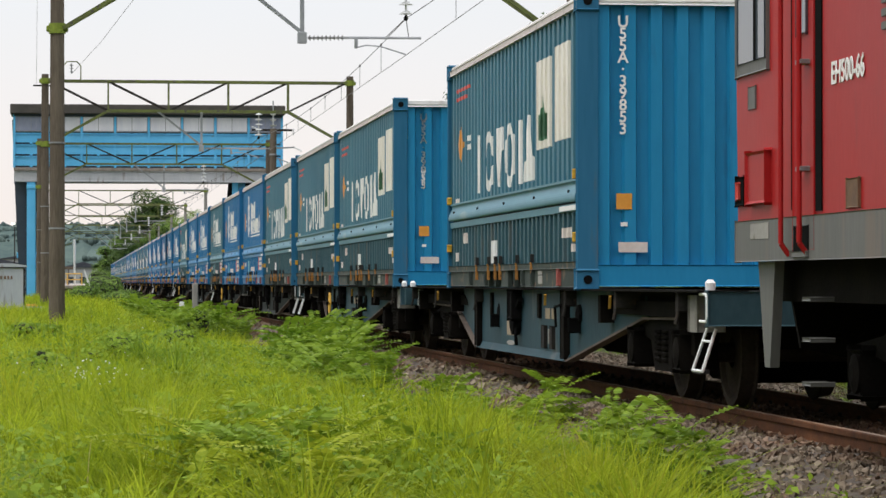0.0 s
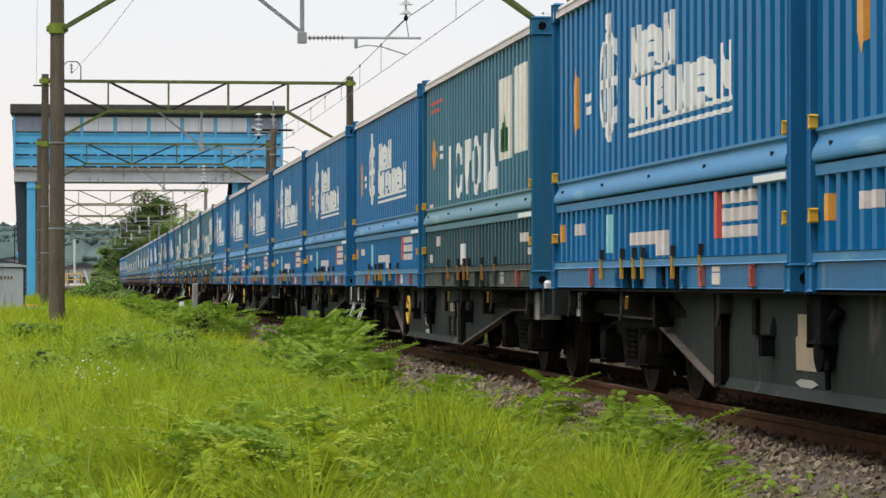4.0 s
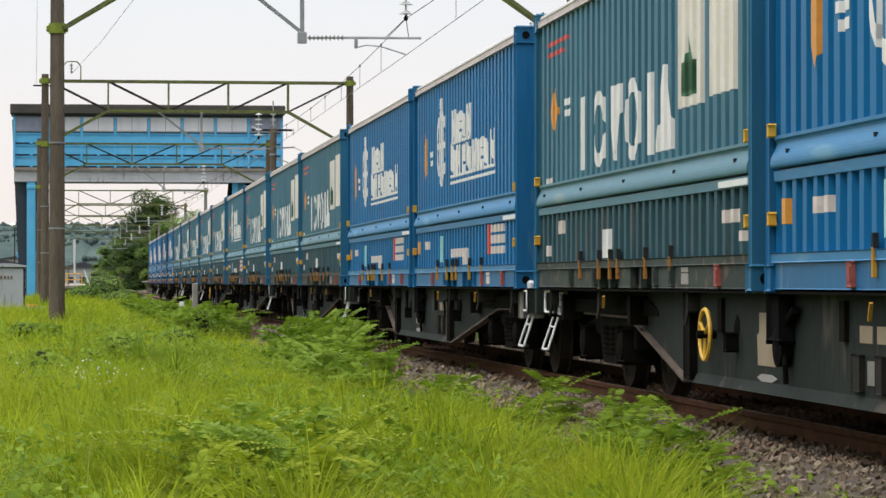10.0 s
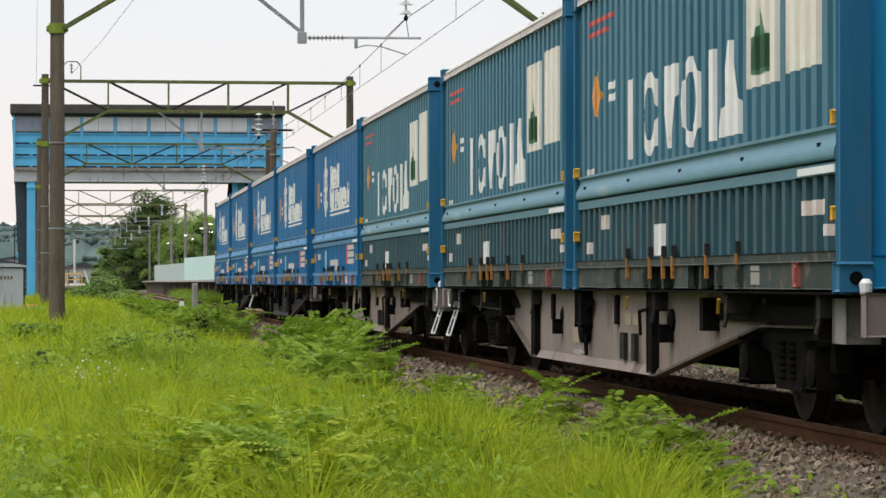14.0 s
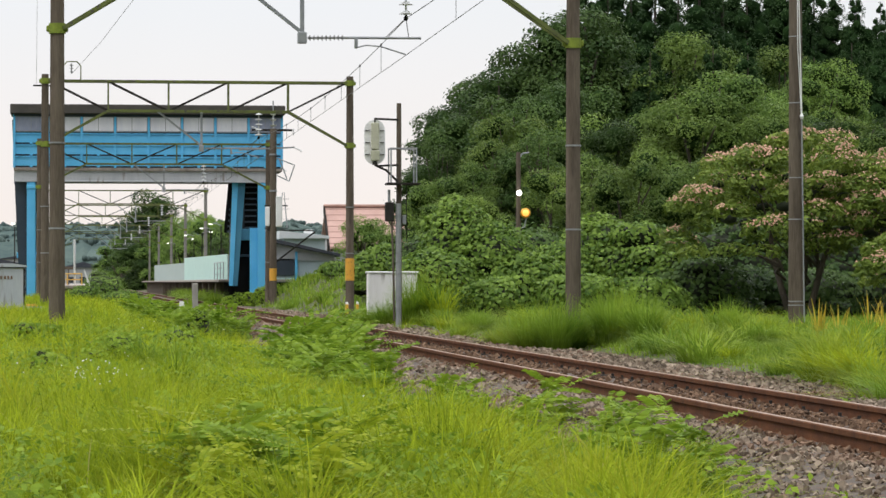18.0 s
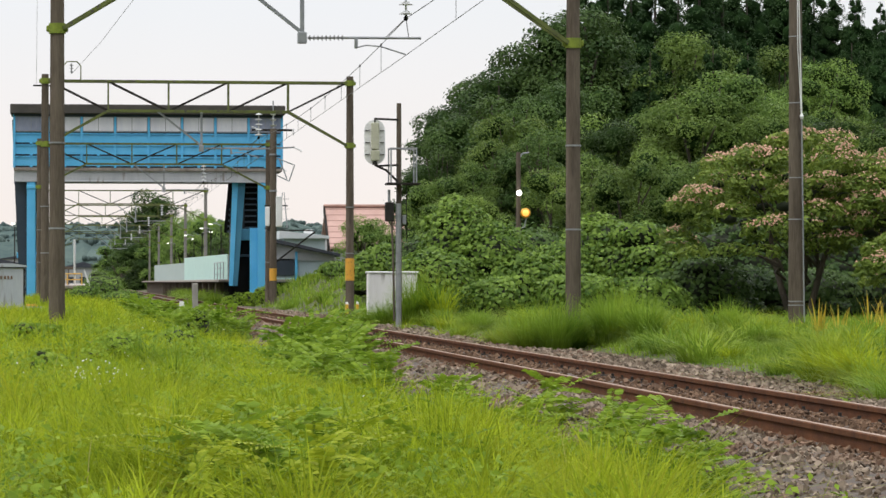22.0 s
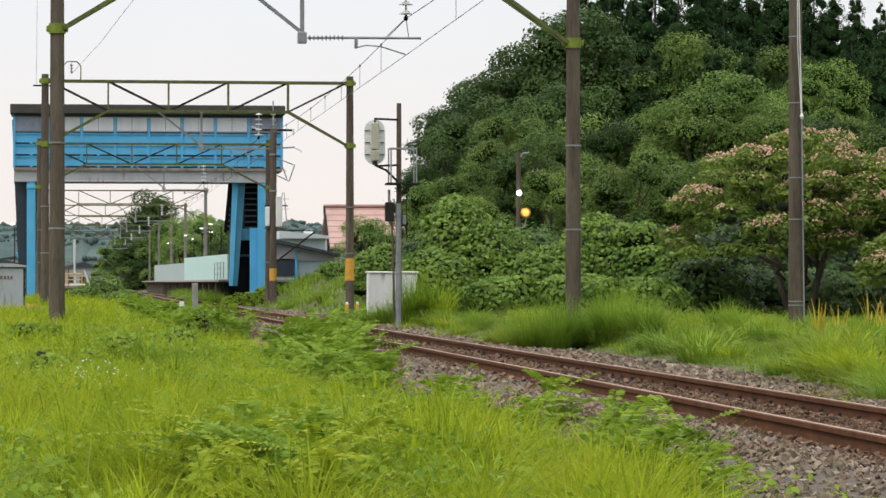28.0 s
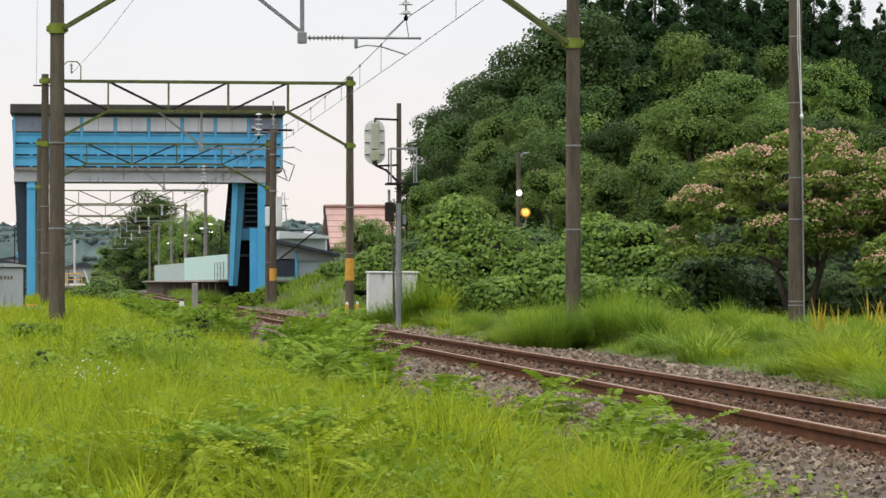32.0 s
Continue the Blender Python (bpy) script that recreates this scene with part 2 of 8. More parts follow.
M_CBAND = surf("pale_teal_rail_paint", (0.055, 0.165, 0.225), (0.092, 0.225, 0.28), 0.45, big=1.4, fine=22, bump=0.05, stretch=(1, 0.2, 1), c=(0.17, 0.26, 0.28), spec=0.25)
M_CBANDBLUE = surf("pale_blue_rail_paint", (0.014, 0.155, 0.33), (0.035, 0.205, 0.41), 0.45, big=1.4, fine=22, bump=0.05, stretch=(1, 0.2, 1), c=(0.10, 0.27, 0.42), spec=0.25)
M_CPOST = surf("corner_post_blue", (0.006, 0.105, 0.255), (0.018, 0.145, 0.315), 0.5, spec=0.25, big=2, fine=22, bump=0.05, stretch=STREAK, c=(0.12, 0.20, 0.26))
M_CPOSTTEAL = surf("corner_post_teal", (0.016, 0.120, 0.225), (0.036, 0.160, 0.285), 0.5, spec=0.25, big=2, fine=22, bump=0.05, stretch=STREAK, c=(0.08, 0.12, 0.15))
M_CGRIME = surf("grimy_sill_paint", (0.032, 0.042, 0.039), (0.062, 0.076, 0.069), 0.7, spec=0.15, big=2, fine=22, bump=0.1, c=(0.13, 0.10, 0.075), spots=0.56)
M_CTOP = surf("faded_pinkish_top_rail", (0.55, 0.47, 0.45), (0.68, 0.60, 0.58), 0.6, big=3, fine=25, bump=0.05, c=(0.34, 0.30, 0.29), spots=0.6)
M_CROOF = surf("container_roof_white", (0.60, 0.59, 0.57), (0.72, 0.70, 0.68), 0.6, big=1, fine=20, bump=0.05, c=(0.45, 0.40, 0.38))
M_REDCLAMP = surf("faded_red_clamp", (0.30, 0.06, 0.05), (0.42, 0.13, 0.11), 0.6, big=8, fine=40, bump=0.1)
M_TANPLATE = surf("tan_paint_panel", (0.26, 0.20, 0.13), (0.36, 0.28, 0.19), 0.8, big=6, fine=40, bump=0.1)
# Dust brown, paled so the flange edge carries its light in the colour.
M_LITEDGE = surf("dust_brown_lit_edge", (0.085, 0.065, 0.055), (0.15, 0.12, 0.10), 0.85, spec=0.1, big=3, fine=40, bump=0.2)
M_RUBBER = surf("black_rubber", (0.012, 0.012, 0.012), (0.025, 0.025, 0.025), 0.7, big=3, fine=30, bump=0.1)
M_LATCH = surf("rusty_latch", (0.10, 0.05, 0.03), (0.18, 0.10, 0.05), 0.8, big=9, fine=50, bump=0.2)
M_LATCHO = surf("weathered_orange_latch", (0.36, 0.15, 0.03), (0.50, 0.23, 0.05), 0.7, big=9, fine=50, bump=0.15, c=(0.12, 0.06, 0.03), spots=0.58)
M_LATCHY = surf("yellow_latch", (0.55, 0.28, 0.03), (0.68, 0.38, 0.05), 0.6, big=9, fine=50, bump=0.1)
M_WAG = {
    "green": surf("wagon_green_grey", (0.017, 0.021, 0.0195), (0.036, 0.042, 0.038), 0.75, spec=0.06, big=1, fine=22, bump=0.15, stretch=(1, 1, 0.4), c=(0.075, 0.065, 0.055), spots=0.58),
    "blue": surf("wagon_blue_green", (0.015, 0.042, 0.056), (0.033, 0.073, 0.088), 0.65, spec=0.15, big=1, fine=22, bump=0.1, stretch=(1, 1, 0.4), c=(0.07, 0.09, 0.095), spots=0.6),
    "brown": surf("wagon_red_brown", (0.075, 0.045, 0.032), (0.135, 0.088, 0.065), 0.75, spec=0.15, big=1, fine=22, bump=0.2, stretch=(1, 1, 0.4), c=(0.08, 0.06, 0.05), spots=0.58),
    "pale": surf("wagon_faded_red_grey", (0.17, 0.13, 0.11), (0.26, 0.205, 0.18), 0.8, big=1, fine=22, bump=0.2, stretch=(1, 1, 0.4), c=(0.13, 0.085, 0.065), spots=0.57)}
M_WHEEL = surf("brake_dust_steel", (0.022, 0.017, 0.014), (0.060, 0.045, 0.035), 0.8, 0.0, spec=0.06, big=4, fine=40, bump=0.2)
# Bogie grime, kept near black so it also holds the underframe's shade.
M_BOGIE = surf("bogie_grime_and_shade", (0.005, 0.0045, 0.004), (0.014, 0.012, 0.010), 0.9, 0.0, spec=0.03, big=3, fine=40, bump=0.2)
M_LOCORED = surf("locomotive_red", (0.33, 0.012, 0.013), (0.40, 0.024, 0.024), 0.45, big=0.9, fine=25, bump=0.03, stretch=(1, 1, 0.3), c=(0.26, 0.028, 0.028), spots=0.64, spec=0.12)
M_LOCOGREY = surf("locomotive_grey", (0.085, 0.085, 0.08), (0.145, 0.14, 0.132), 0.6, big=1.2, fine=25, bump=0.08, stretch=STREAK, c=(0.15, 0.12, 0.10), spots=0.57)
M_LOCOROOF = surf("locomotive_roof", (0.10, 0.10, 0.10), (0.15, 0.15, 0.15), 0.7, big=1.2, fine=25, bump=0.08)
M_WINDOW = surf("dark_cab_glass", (0.035, 0.042, 0.052), (0.07, 0.08, 0.095), 0.08, big=0.8, fine=5, bump=0.0, spec=0.8)
# Flat black for dark fittings, and painted as shade in openings and recesses.
M_BLACK = surf("black_and_opening_shade", (0.005, 0.005, 0.005), (0.009, 0.009, 0.009), 0.95, big=2, fine=20, bump=0.0, spec=0.03)
# vegetation
M_GRASS = leafy("meadow_grass", (0.078, 0.150, 0.007), (0.465, 0.55, 0.030), 0.48, 0.6, spec=0.05, patch=1.6, spread=0.22, warm=(0.40, 0.41, 0.035))
M_GRASS2 = leafy("verge_grass", (0.085, 0.17, 0.015), (0.29, 0.42, 0.045), 0.4, 0.55, patch=1.0, spread=0.22, warm=(0.30, 0.36, 0.04))
M_DRYGRASS = leafy("straw_blades", (0.36, 0.34, 0.10), (0.50, 0.45, 0.18), 0.35, 0.6)
M_WEED = leafy("weed_leaf", (0.088, 0.175, 0.012), (0.30, 0.415, 0.040), 0.35, 0.5)
M_FERN = leafy("yellow_green_frond", (0.19, 0.27, 0.012), (0.40, 0.45, 0.035), 0.4, 0.5)
M_KUDZU = leafy("vine_leaf", (0.035, 0.088, 0.012), (0.25, 0.37, 0.062), 0.3, 0.45)
M_BROAD = leafy("broad_leaf", (0.022, 0.052, 0.014), (0.090, 0.145, 0.034), 0.22, 0.5, patch=0.35, spread=0.25, shift=0.3)
M_WOOD = leafy("woodland_leaf", (0.052, 0.105, 0.022), (0.20, 0.28, 0.058), 0.26, 0.5, patch=0.35, spread=0.25, shift=0.3)
M_BROADLIGHT = leafy("light_broad_leaf", (0.075, 0.145, 0.030), (0.225, 0.325, 0.068), 0.3, 0.5, patch=0.35, spread=0.25, shift=0.25)
M_CONIFER = leafy("cedar_needles", (0.013, 0.036, 0.011), (0.050, 0.096, 0.027), 0.12, 0.6, patch=0.5, spread=0.25, shift=0.25)
M_MIMOSA = leafy("silk_tree_leaf", (0.062, 0.11, 0.018), (0.24, 0.31, 0.055), 0.35, 0.5)
M_PINK = leafy("pink_blossom", (0.52, 0.27, 0.20), (0.72, 0.48, 0.36), 0.3, 0.7)
M_REED = leafy("yellow_reed_leaf", (0.42, 0.33, 0.04), (0.74, 0.56, 0.08), 0.35, 0.6)
M_FLOWER = leafy("white_wild_flower", (0.62, 0.62, 0.56), (0.75, 0.75, 0.72), 0.2, 0.7)
M_BARK = surf("bark", (0.05, 0.04, 0.032), (0.10, 0.08, 0.06), 0.95, big=3, fine=25, bump=0.6, stretch=(1, 1, 0.2))
# Blue-green hill tone with the distance haze mixed into the colour.
M_FAR = surf("wooded_hill_with_haze", (0.060, 0.090, 0.092), (0.120, 0.158, 0.138), 1.0, big=0.05, fine=0.45, bump=0.0, spec=0.0, world_space=True)
M_PINKROOF = surf("faded_pink_roof_tiles", (0.42, 0.26, 0.22), (0.52, 0.34, 0.29), 0.8, big=0.8, fine=10, bump=0.2)
M_SLATE = surf("slate_blue_roof", (0.045, 0.05, 0.065), (0.08, 0.085, 0.10), 0.9, spec=0.1, big=0.8, fine=10, bump=0.1)
M_WALL = surf("house_wall", (0.36, 0.37, 0.39), (0.46, 0.47, 0.49), 0.8, big=0.8, fine=10, bump=0.1)
M_SHEDWALL = surf("shed_wall_pale_blue", (0.35, 0.44, 0.48), (0.48, 0.56, 0.60), 0.7, big=0.8, fine=10, bump=0.1)
M_METALROOF = surf("pale_metal_roof", (0.50, 0.54, 0.57), (0.62, 0.65, 0.67), 0.4, big=0.8, fine=10, bump=0.05)
M_LAMPWHITE = glow("lit_white_lamp", (1.0, 0.97, 0.85), 3.5)
M_LAMPORANGE = glow("lit_orange_lamp", (1.0, 0.36, 0.07), 1.7)


# ---- mesh helpers ----
class Shape:
    """Collects vertices and faces of one part."""

    def __init__(self):
        self.v, self.f = [], []

    def add(self, verts, faces):
        o = len(self.v)
        self.v.extend([tuple(p) for p in verts])
        self.f.extend([tuple(o + i for i in f) for f in faces])
        return self

    def box(self, x0, x1, y0, y1, z0, z1):
        return self.add([(x, y, z) for x in (x0, x1) for y in (y0, y1) for z in (z0, z1)],
                        [(0, 1, 3, 2), (4, 6, 7, 5), (0, 4, 5, 1), (2, 3, 7, 6), (0, 2, 6, 4), (1, 5, 7, 3)])

    def cbox(self, x0, x1, y0, y1, z0, z1, c=0.01):
        """A box with chamfered edges."""
        bm = bmesh.new()
        bmesh.ops.create_cube(bm, size=1)
        for v in bm.verts:
            v.co = ((x0 + x1) / 2 + v.co.x * (x1 - x0), (y0 + y1) / 2 + v.co.y * (y1 - y0), (z0 + z1) / 2 + v.co.z * (z1 - z0))
        bmesh.ops.bevel(bm, geom=bm.edges[:], offset=min(c, abs(x1 - x0) / 3, abs(y1 - y0) / 3, abs(z1 - z0) / 3), segments=1, affect="EDGES")
        bm.verts.index_update()
        self.add([v.co for v in bm.verts], [[v.index for v in f.verts] for f in bm.faces])
        bm.free()
        return self

    def rod(self, a, b, r0, r1=None, n=8):
        r1 = r0 if r1 is None else r1
        a, b = Vector(a), Vector(b)
        q = (b - a).to_track_quat("Z", "Y")
        ring = [(math.cos(2 * math.pi * i / n), math.sin(2 * math.pi * i / n)) for i in range(n)]
        vs = [a + q @ Vector((x * r0, y * r0, 0)) for x, y in ring] + [b + q @ Vector((x * r1, y * r1, 0)) for x, y in ring]
        fs = [(i, (i + 1) % n, n + (i + 1) % n, n + i) for i in range(n)] + [tuple(range(n))[::-1], tuple(range(n, 2 * n))]
        return self.add(vs, fs)

    def line(self, pts, r, n=6):
        for a, b in zip(pts[:-1], pts[1:]):
            self.rod(a, b, r, n=n)
        return self

    def beam(self, a, b, w, h):
        """A bar of rectangular section from a to b."""
        a, b = Vector(a), Vector(b)
        q = (b - a).to_track_quat("Z", "Y")
        c = [(-w / 2, -h / 2), (w / 2, -h / 2), (w / 2, h / 2), (-w / 2, h / 2)]
        vs = [a + q @ Vector((x, y, 0)) for x, y in c] + [b + q @ Vector((x, y, 0)) for x, y in c]
        return self.add(vs, [(0, 1, 5, 4), (1, 2, 6, 5), (2, 3, 7, 6), (3, 0, 4, 7), (3, 2, 1, 0), (4, 5, 6, 7)])

    def prism(self, outline, axis, lo, hi):
        """An outline of two-dimensional points drawn out along an axis (0 x, 1 y, 2 z)."""
        n = len(outline)
        def at(p, w):
            q = list(p)
            q.insert(axis, w)
            return q
        return self.add([at(p, lo) for p in outline] + [at(p, hi) for p in outline],
                        [tuple(range(n))[::-1], tuple(range(n, 2 * n))] + [(i, (i + 1) % n, n + (i + 1) % n, n + i) for i in range(n)])

    def turned(self, profile, centre, axis=2, n=16):
        """A turned body: profile of (radius, height) about an axis through centre."""
        vs, fs, k = [], [], len(profile)
        for r, h in profile:
            for i in range(n):
                p = [r * math.cos(2 * math.pi * i / n), r * math.sin(2 * math.pi * i / n)]
                p.insert(axis, h)
                vs.append([p[j] + centre[j] for j in range(3)])
        for j in range(k - 1):
            fs += [(j * n + i, j * n + (i + 1) % n, (j + 1) * n + (i + 1) % n, (j + 1) * n + i) for i in range(n)]
        fs += [tuple(range(n))[::-1], tuple(range((k - 1) * n, k * n))]
        return self.add(vs, fs)

    def data(self, name, material, smooth=False):
        me = bpy.data.meshes.new(name)
        me.from_pydata(self.v, [], self.f)
        bm = bmesh.new()
        bm.from_mesh(me)
        bmesh.ops.recalc_face_normals(bm, faces=bm.faces)
        bm.to_mesh(me)
        bm.free()
        if smooth:
            me.shade_smooth()
        me.materials.append(material)
        return me


def raw(name, verts, faces, material, smooth=False):
    me = bpy.data.meshes.new(name)
    me.from_pydata(verts, [], faces)
    if smooth:
        me.shade_smooth()
    me.materials.append(material)
    return me


def part(name, shape, material, parent, label="", smooth=False):
    ob = new(name, shape.data(name, material, smooth) if isinstance(shape, Shape) else shape)
    ob.parent = parent
    if label:
        ob["label"] = label
    return ob


def thing(name, label, category, group="", kind="", at=None):
    ob = tagged(new(name), label, category, group, kind)
    if at is not None:
        ob.matrix_basis = at
    return ob


def single(name, shape, material, label, category, group="", kind="", at=None, smooth=False):
    ob = tagged(new(name, shape.data(name, material, smooth) if isinstance(shape, Shape) else shape), label, category, group, kind)
    if at is not None:
        ob.matrix_basis = at
    return ob


def lettering(name, body, size, material, parent, m, space=1.0):
    """Flat raised writing, as a mesh, at the pose m in its parent's space."""
    cu = bpy.data.curves.new(name, "FONT")
    cu.resolution_u, cu.offset = 3, size * 0.018
    cu.body, cu.size, cu.extrude, cu.align_x, cu.space_line = body, size, 0.002, "CENTER", space
    tmp = bpy.data.objects.new(name, cu)
    me = bpy.data.meshes.new_from_object(tmp)
    bpy.data.objects.remove(tmp)
    me.materials.clear()
    me.materials.append(material)
    ob = new(name, me)
    ob.parent = parent
    ob.matrix_basis = m
    return ob


# ---- ground, ballast and track ----
def step(a, b, t):
    t = min(1, max(0, (t - a) / (b - a)))
    return t * t * (3 - 2 * t)


def ground_z(x, y):
    """Height of the ground: a low trackside meadow, a verge level with the rails, a wooded hill to the north-east."""
    d = x - TRACK
    z = -0.30 + 0.10 * noise.noise((x * 0.22, y * 0.16, 3.0)) * step(1.5, 4, abs(d))
    z += 0.27 * step(2.6, 4.0, d) + (0.10 + 0.26 * step(28, 50, y)) * step(-2.6, -6.0, d)
    z += 1.5 * step(2.9, 6.8, d) * step(96, 128, y) * step(172, 150, y)
    z += 11.0 * step(12, 46, d) * step(100, 170, y) * step(420, 260, y)
    return z


def ground():
    xs = [-2500, -900, -300, -120, -60, -35] + [-24 + 1.0 * i for i in range(65)] + [48, 60, 80, 120, 200, 400, 1000, 2500]
    ys = [-2500, -800, -200, -60, -20] + [-8 + 2.0 * i for i in range(80)] + [160 + 10 * i for i in range(30)] + [500, 620, 800, 1200, 2000, 3500]
    vs = [(x, y, ground_z(x, y)) for y in ys for x in xs]
    n = len(xs)
    fs = [(j * n + i, j * n + i + 1, (j + 1) * n + i + 1, (j + 1) * n + i) for j in range(len(ys) - 1) for i in range(n - 1)]
    single("ground", raw("ground", vs, fs, M_GROUND, True), None, "green meadow soil beside a railway line", "ground", kind="structure")


def ballast_bed():
    ys = [-40 + 4 * i for i in range(125)]
    prof = [(-2.6, -0.62), (-1.75, -0.25), (-1.2, -0.135), (-0.7, -0.125), (0, -0.132), (0.7, -0.125), (1.2, -0.135), (2.0, -0.17), (3.0, -0.22), (3.8, -0.60)]
    n = len(prof)
    vs = [(TRACK + px + 0.06 * noise.noise((y, px, 0)), y, pz + 0.02 * noise.noise((px * 3, y * 0.7, 7))) for y in ys for px, pz in prof]
    fs = [(j * n + i, j * n + i + 1, (j + 1) * n + i + 1, (j + 1) * n + i) for j in range(len(ys) - 1) for i in range(n - 1)]
    return single("ballast", raw("ballast", vs, fs, M_BALLAST, True), None, "brown-grey crushed stone ballast under the rails", "ballast", kind="structure")


def stones(parent):
    """Loose ballast stones as joined real pieces."""
    rng = np.random.default_rng(5)
    cube = np.array([(x, y, z) for x in (-1, 1) for y in (-1, 1) for z in (-1, 1)], float) * 0.5
    quads = np.array([(0, 1, 3, 2), (4, 6, 7, 5), (0, 4, 5, 1), (2, 3, 7, 6), (0, 2, 6, 4), (1, 5, 7, 3)])
    for lo, hi, count, size in ((14, 30, 21000, 0.033), (30, 60, 9000, 0.052), (60, 120, 2800, 0.095)):
        y = rng.uniform(lo, hi, count)
        d = rng.uniform(-2.1, 3.5, count)
        near_rail = np.minimum(abs(d - 0.565), abs(d + 0.565)) > 0.09
        y, d = y[near_rail], d[near_rail]
        z = np.interp(d, (-2.6, -1.75, -1.2, -0.7, 0, 0.7, 1.2, 2.0, 3.0, 3.8), (-0.62, -0.25, -0.135, -0.125, -0.132, -0.125, -0.135, -0.17, -0.22, -0.60)) + rng.uniform(-0.01, 0.02, len(d))
        k = len(d)
        c = cube[None] * rng.uniform(0.55, 1.3, (k, 1, 3)) * size * rng.uniform(0.6, 1.35, (k, 1, 1))
        c = c * rng.uniform(0.55, 1.15, (k, 8, 1))
        a = rng.uniform(0, 6.28, (k, 3))
        for i, j, t in ((0, 1, 0), (1, 2, 1), (0, 2, 2)):
            co, si = np.cos(a[:, t])[:, None], np.sin(a[:, t])[:, None]
            p, q = c[..., i].copy(), c[..., j].copy()
            c[..., i], c[..., j] = co * p - si * q, si * p + co * q
        c += np.stack([TRACK + d, y, z], 1)[:, None]
        for dusty in (False, True):
            q = c[(abs(d) < 0.78) == dusty]
            f = (quads[None] + (np.arange(len(q)) * 8)[:, None, None]).reshape(-1, 4)
            ob = part("stones", raw("stones", q.reshape(-1, 3).tolist(), f.tolist(), M_RUSTSTONE if dusty else M_STONE), None, parent, "rust-dusted stones between the rails" if dusty else "angular brown and grey ballast stones")
            ob["kind"] = "stuff"


RAIL_PROFILE = [(-0.064, -0.153), (0.064, -0.153), (0.064, -0.142), (0.012, -0.122), (0.008, -0.05), (0.031, -0.04), (0.0325, -0.006), (0.024, 0.0),
                (-0.024, 0.0), (-0.0325, -0.006), (-0.031, -0.04), (-0.008, -0.05), (-0.012, -0.122), (-0.064, -0.142)]


def track():
    t = thing("railway_track", "single railway track with rusty rails on brown ballast", "railway track", kind="structure")
    for side in (-0.566, 0.566):
        s = Shape()
        for y in range(-40, 440, 20):
            s.prism([(TRACK + side + px, pz) for px, pz in RAIL_PROFILE], 1, y, y + 20)
        part("rail", s, M_RAIL, t, "rust-brown steel rail")
        top = Shape()
        for y in range(-40, 440, 20):
            top.box(TRACK + side - 0.022, TRACK + side + 0.022, y, y + 20, -0.004, 0.0025)
        part("railhead", top, M_RAILTOP, t, "wheel-polished running surface")
    sl = Shape().cbox(-1.0, 1.0, -0.11, 0.11, -0.30, -0.152, 0.015).data("sleeper", M_SLEEPER)
    clip = Shape()
    for x in (-0.47, 0.47, 0.66):
        clip.cbox(x - 0.045, x + 0.045, -0.065, 0.065, -0.155, -0.105, 0.012)
        clip.rod((x, 0, -0.155), (x, 0, -0.075), 0.016, n=6)
    clip_data = clip.data("rail_clip", M_DARKSTEEL)
    for i in range(170):
        y = 12 + i * 0.61
        part("sleeper", sl, None, t).location = (TRACK, y, 0)
        if i < 130:
            part("rail_clip", clip_data, None, t).location = (TRACK, y, 0)


ground()
stones(ballast_bed())
track()


# ---- the train ----
LC, WC, HC = 9.41, 2.49, 2.605
PITCH = 20.4
RIB = 0.268


def rib_breaks(n, pitch, y0, crest=0.46):
    """Points (along, depth) of a trapezoid corrugation; depth 0 outside, 1 inside."""
    pts = []
    for i in range(n):
        y = y0 + i * pitch
        pts += [(y, 0.0), (y + crest * pitch, 0.0), (y + (crest + 0.08) * pitch, 1.0), (y + 0.92 * pitch, 1.0)]
    pts.append((y0 + n * pitch, 0.0))
    return pts


SIDE_PTS = rib_breaks(34, RIB, -17 * RIB, 0.50)
DOOR_PTS = rib_breaks(34, RIB, -17 * RIB, 0.36)


def corrugated(pts, depth, z0, z1, side, face):
    """A corrugated sheet facing along x, at x = side * face."""
    s = Shape()
    for inner in (0, 0.012):
        vs = [(side * (face - depth * d - inner), y, z) for y, d in pts for z in (z0, z1)]
        s.add(vs, [(2 * i, 2 * i + 2, 2 * i + 3, 2 * i + 1) for i in range(len(pts) - 1)])
    return s


def painted(shapes, side, face, depth, lift=0.004):
    """Paint laid over the corrugation: trapezoids (y0, y1, lo0, lo1, hi0, hi1) cut at the ribs."""
    s = Shape()
    for y0, y1, lo0, lo1, hi0, hi1 in shapes:
        pts = DOOR_PTS if hi0 < 0.72 else SIDE_PTS
        ys = [y0] + [y for y, d in pts if y0 < y < y1] + [y1]
        for a, b in zip(ys[:-1], ys[1:]):
            q = []
            for y in (a, b):
                w = (y - y0) / (y1 - y0)
                x = side * (face + lift - depth * np.interp(y, [p[0] for p in pts], [p[1] for p in pts]))
                q.append((x, y, lo0 + (lo1 - lo0) * w, hi0 + (hi1 - hi0) * w))
            (xa, ya, la, ha), (xb, yb, lb, hb) = q
            s.add([(xa, ya, la), (xb, yb, lb), (xb, yb, hb), (xa, ya, ha)], [(0, 1, 2, 3)])
    return s


def bar(y0, y1, z0, z1):
    return (y0, y1, z0, z0, z1, z1)


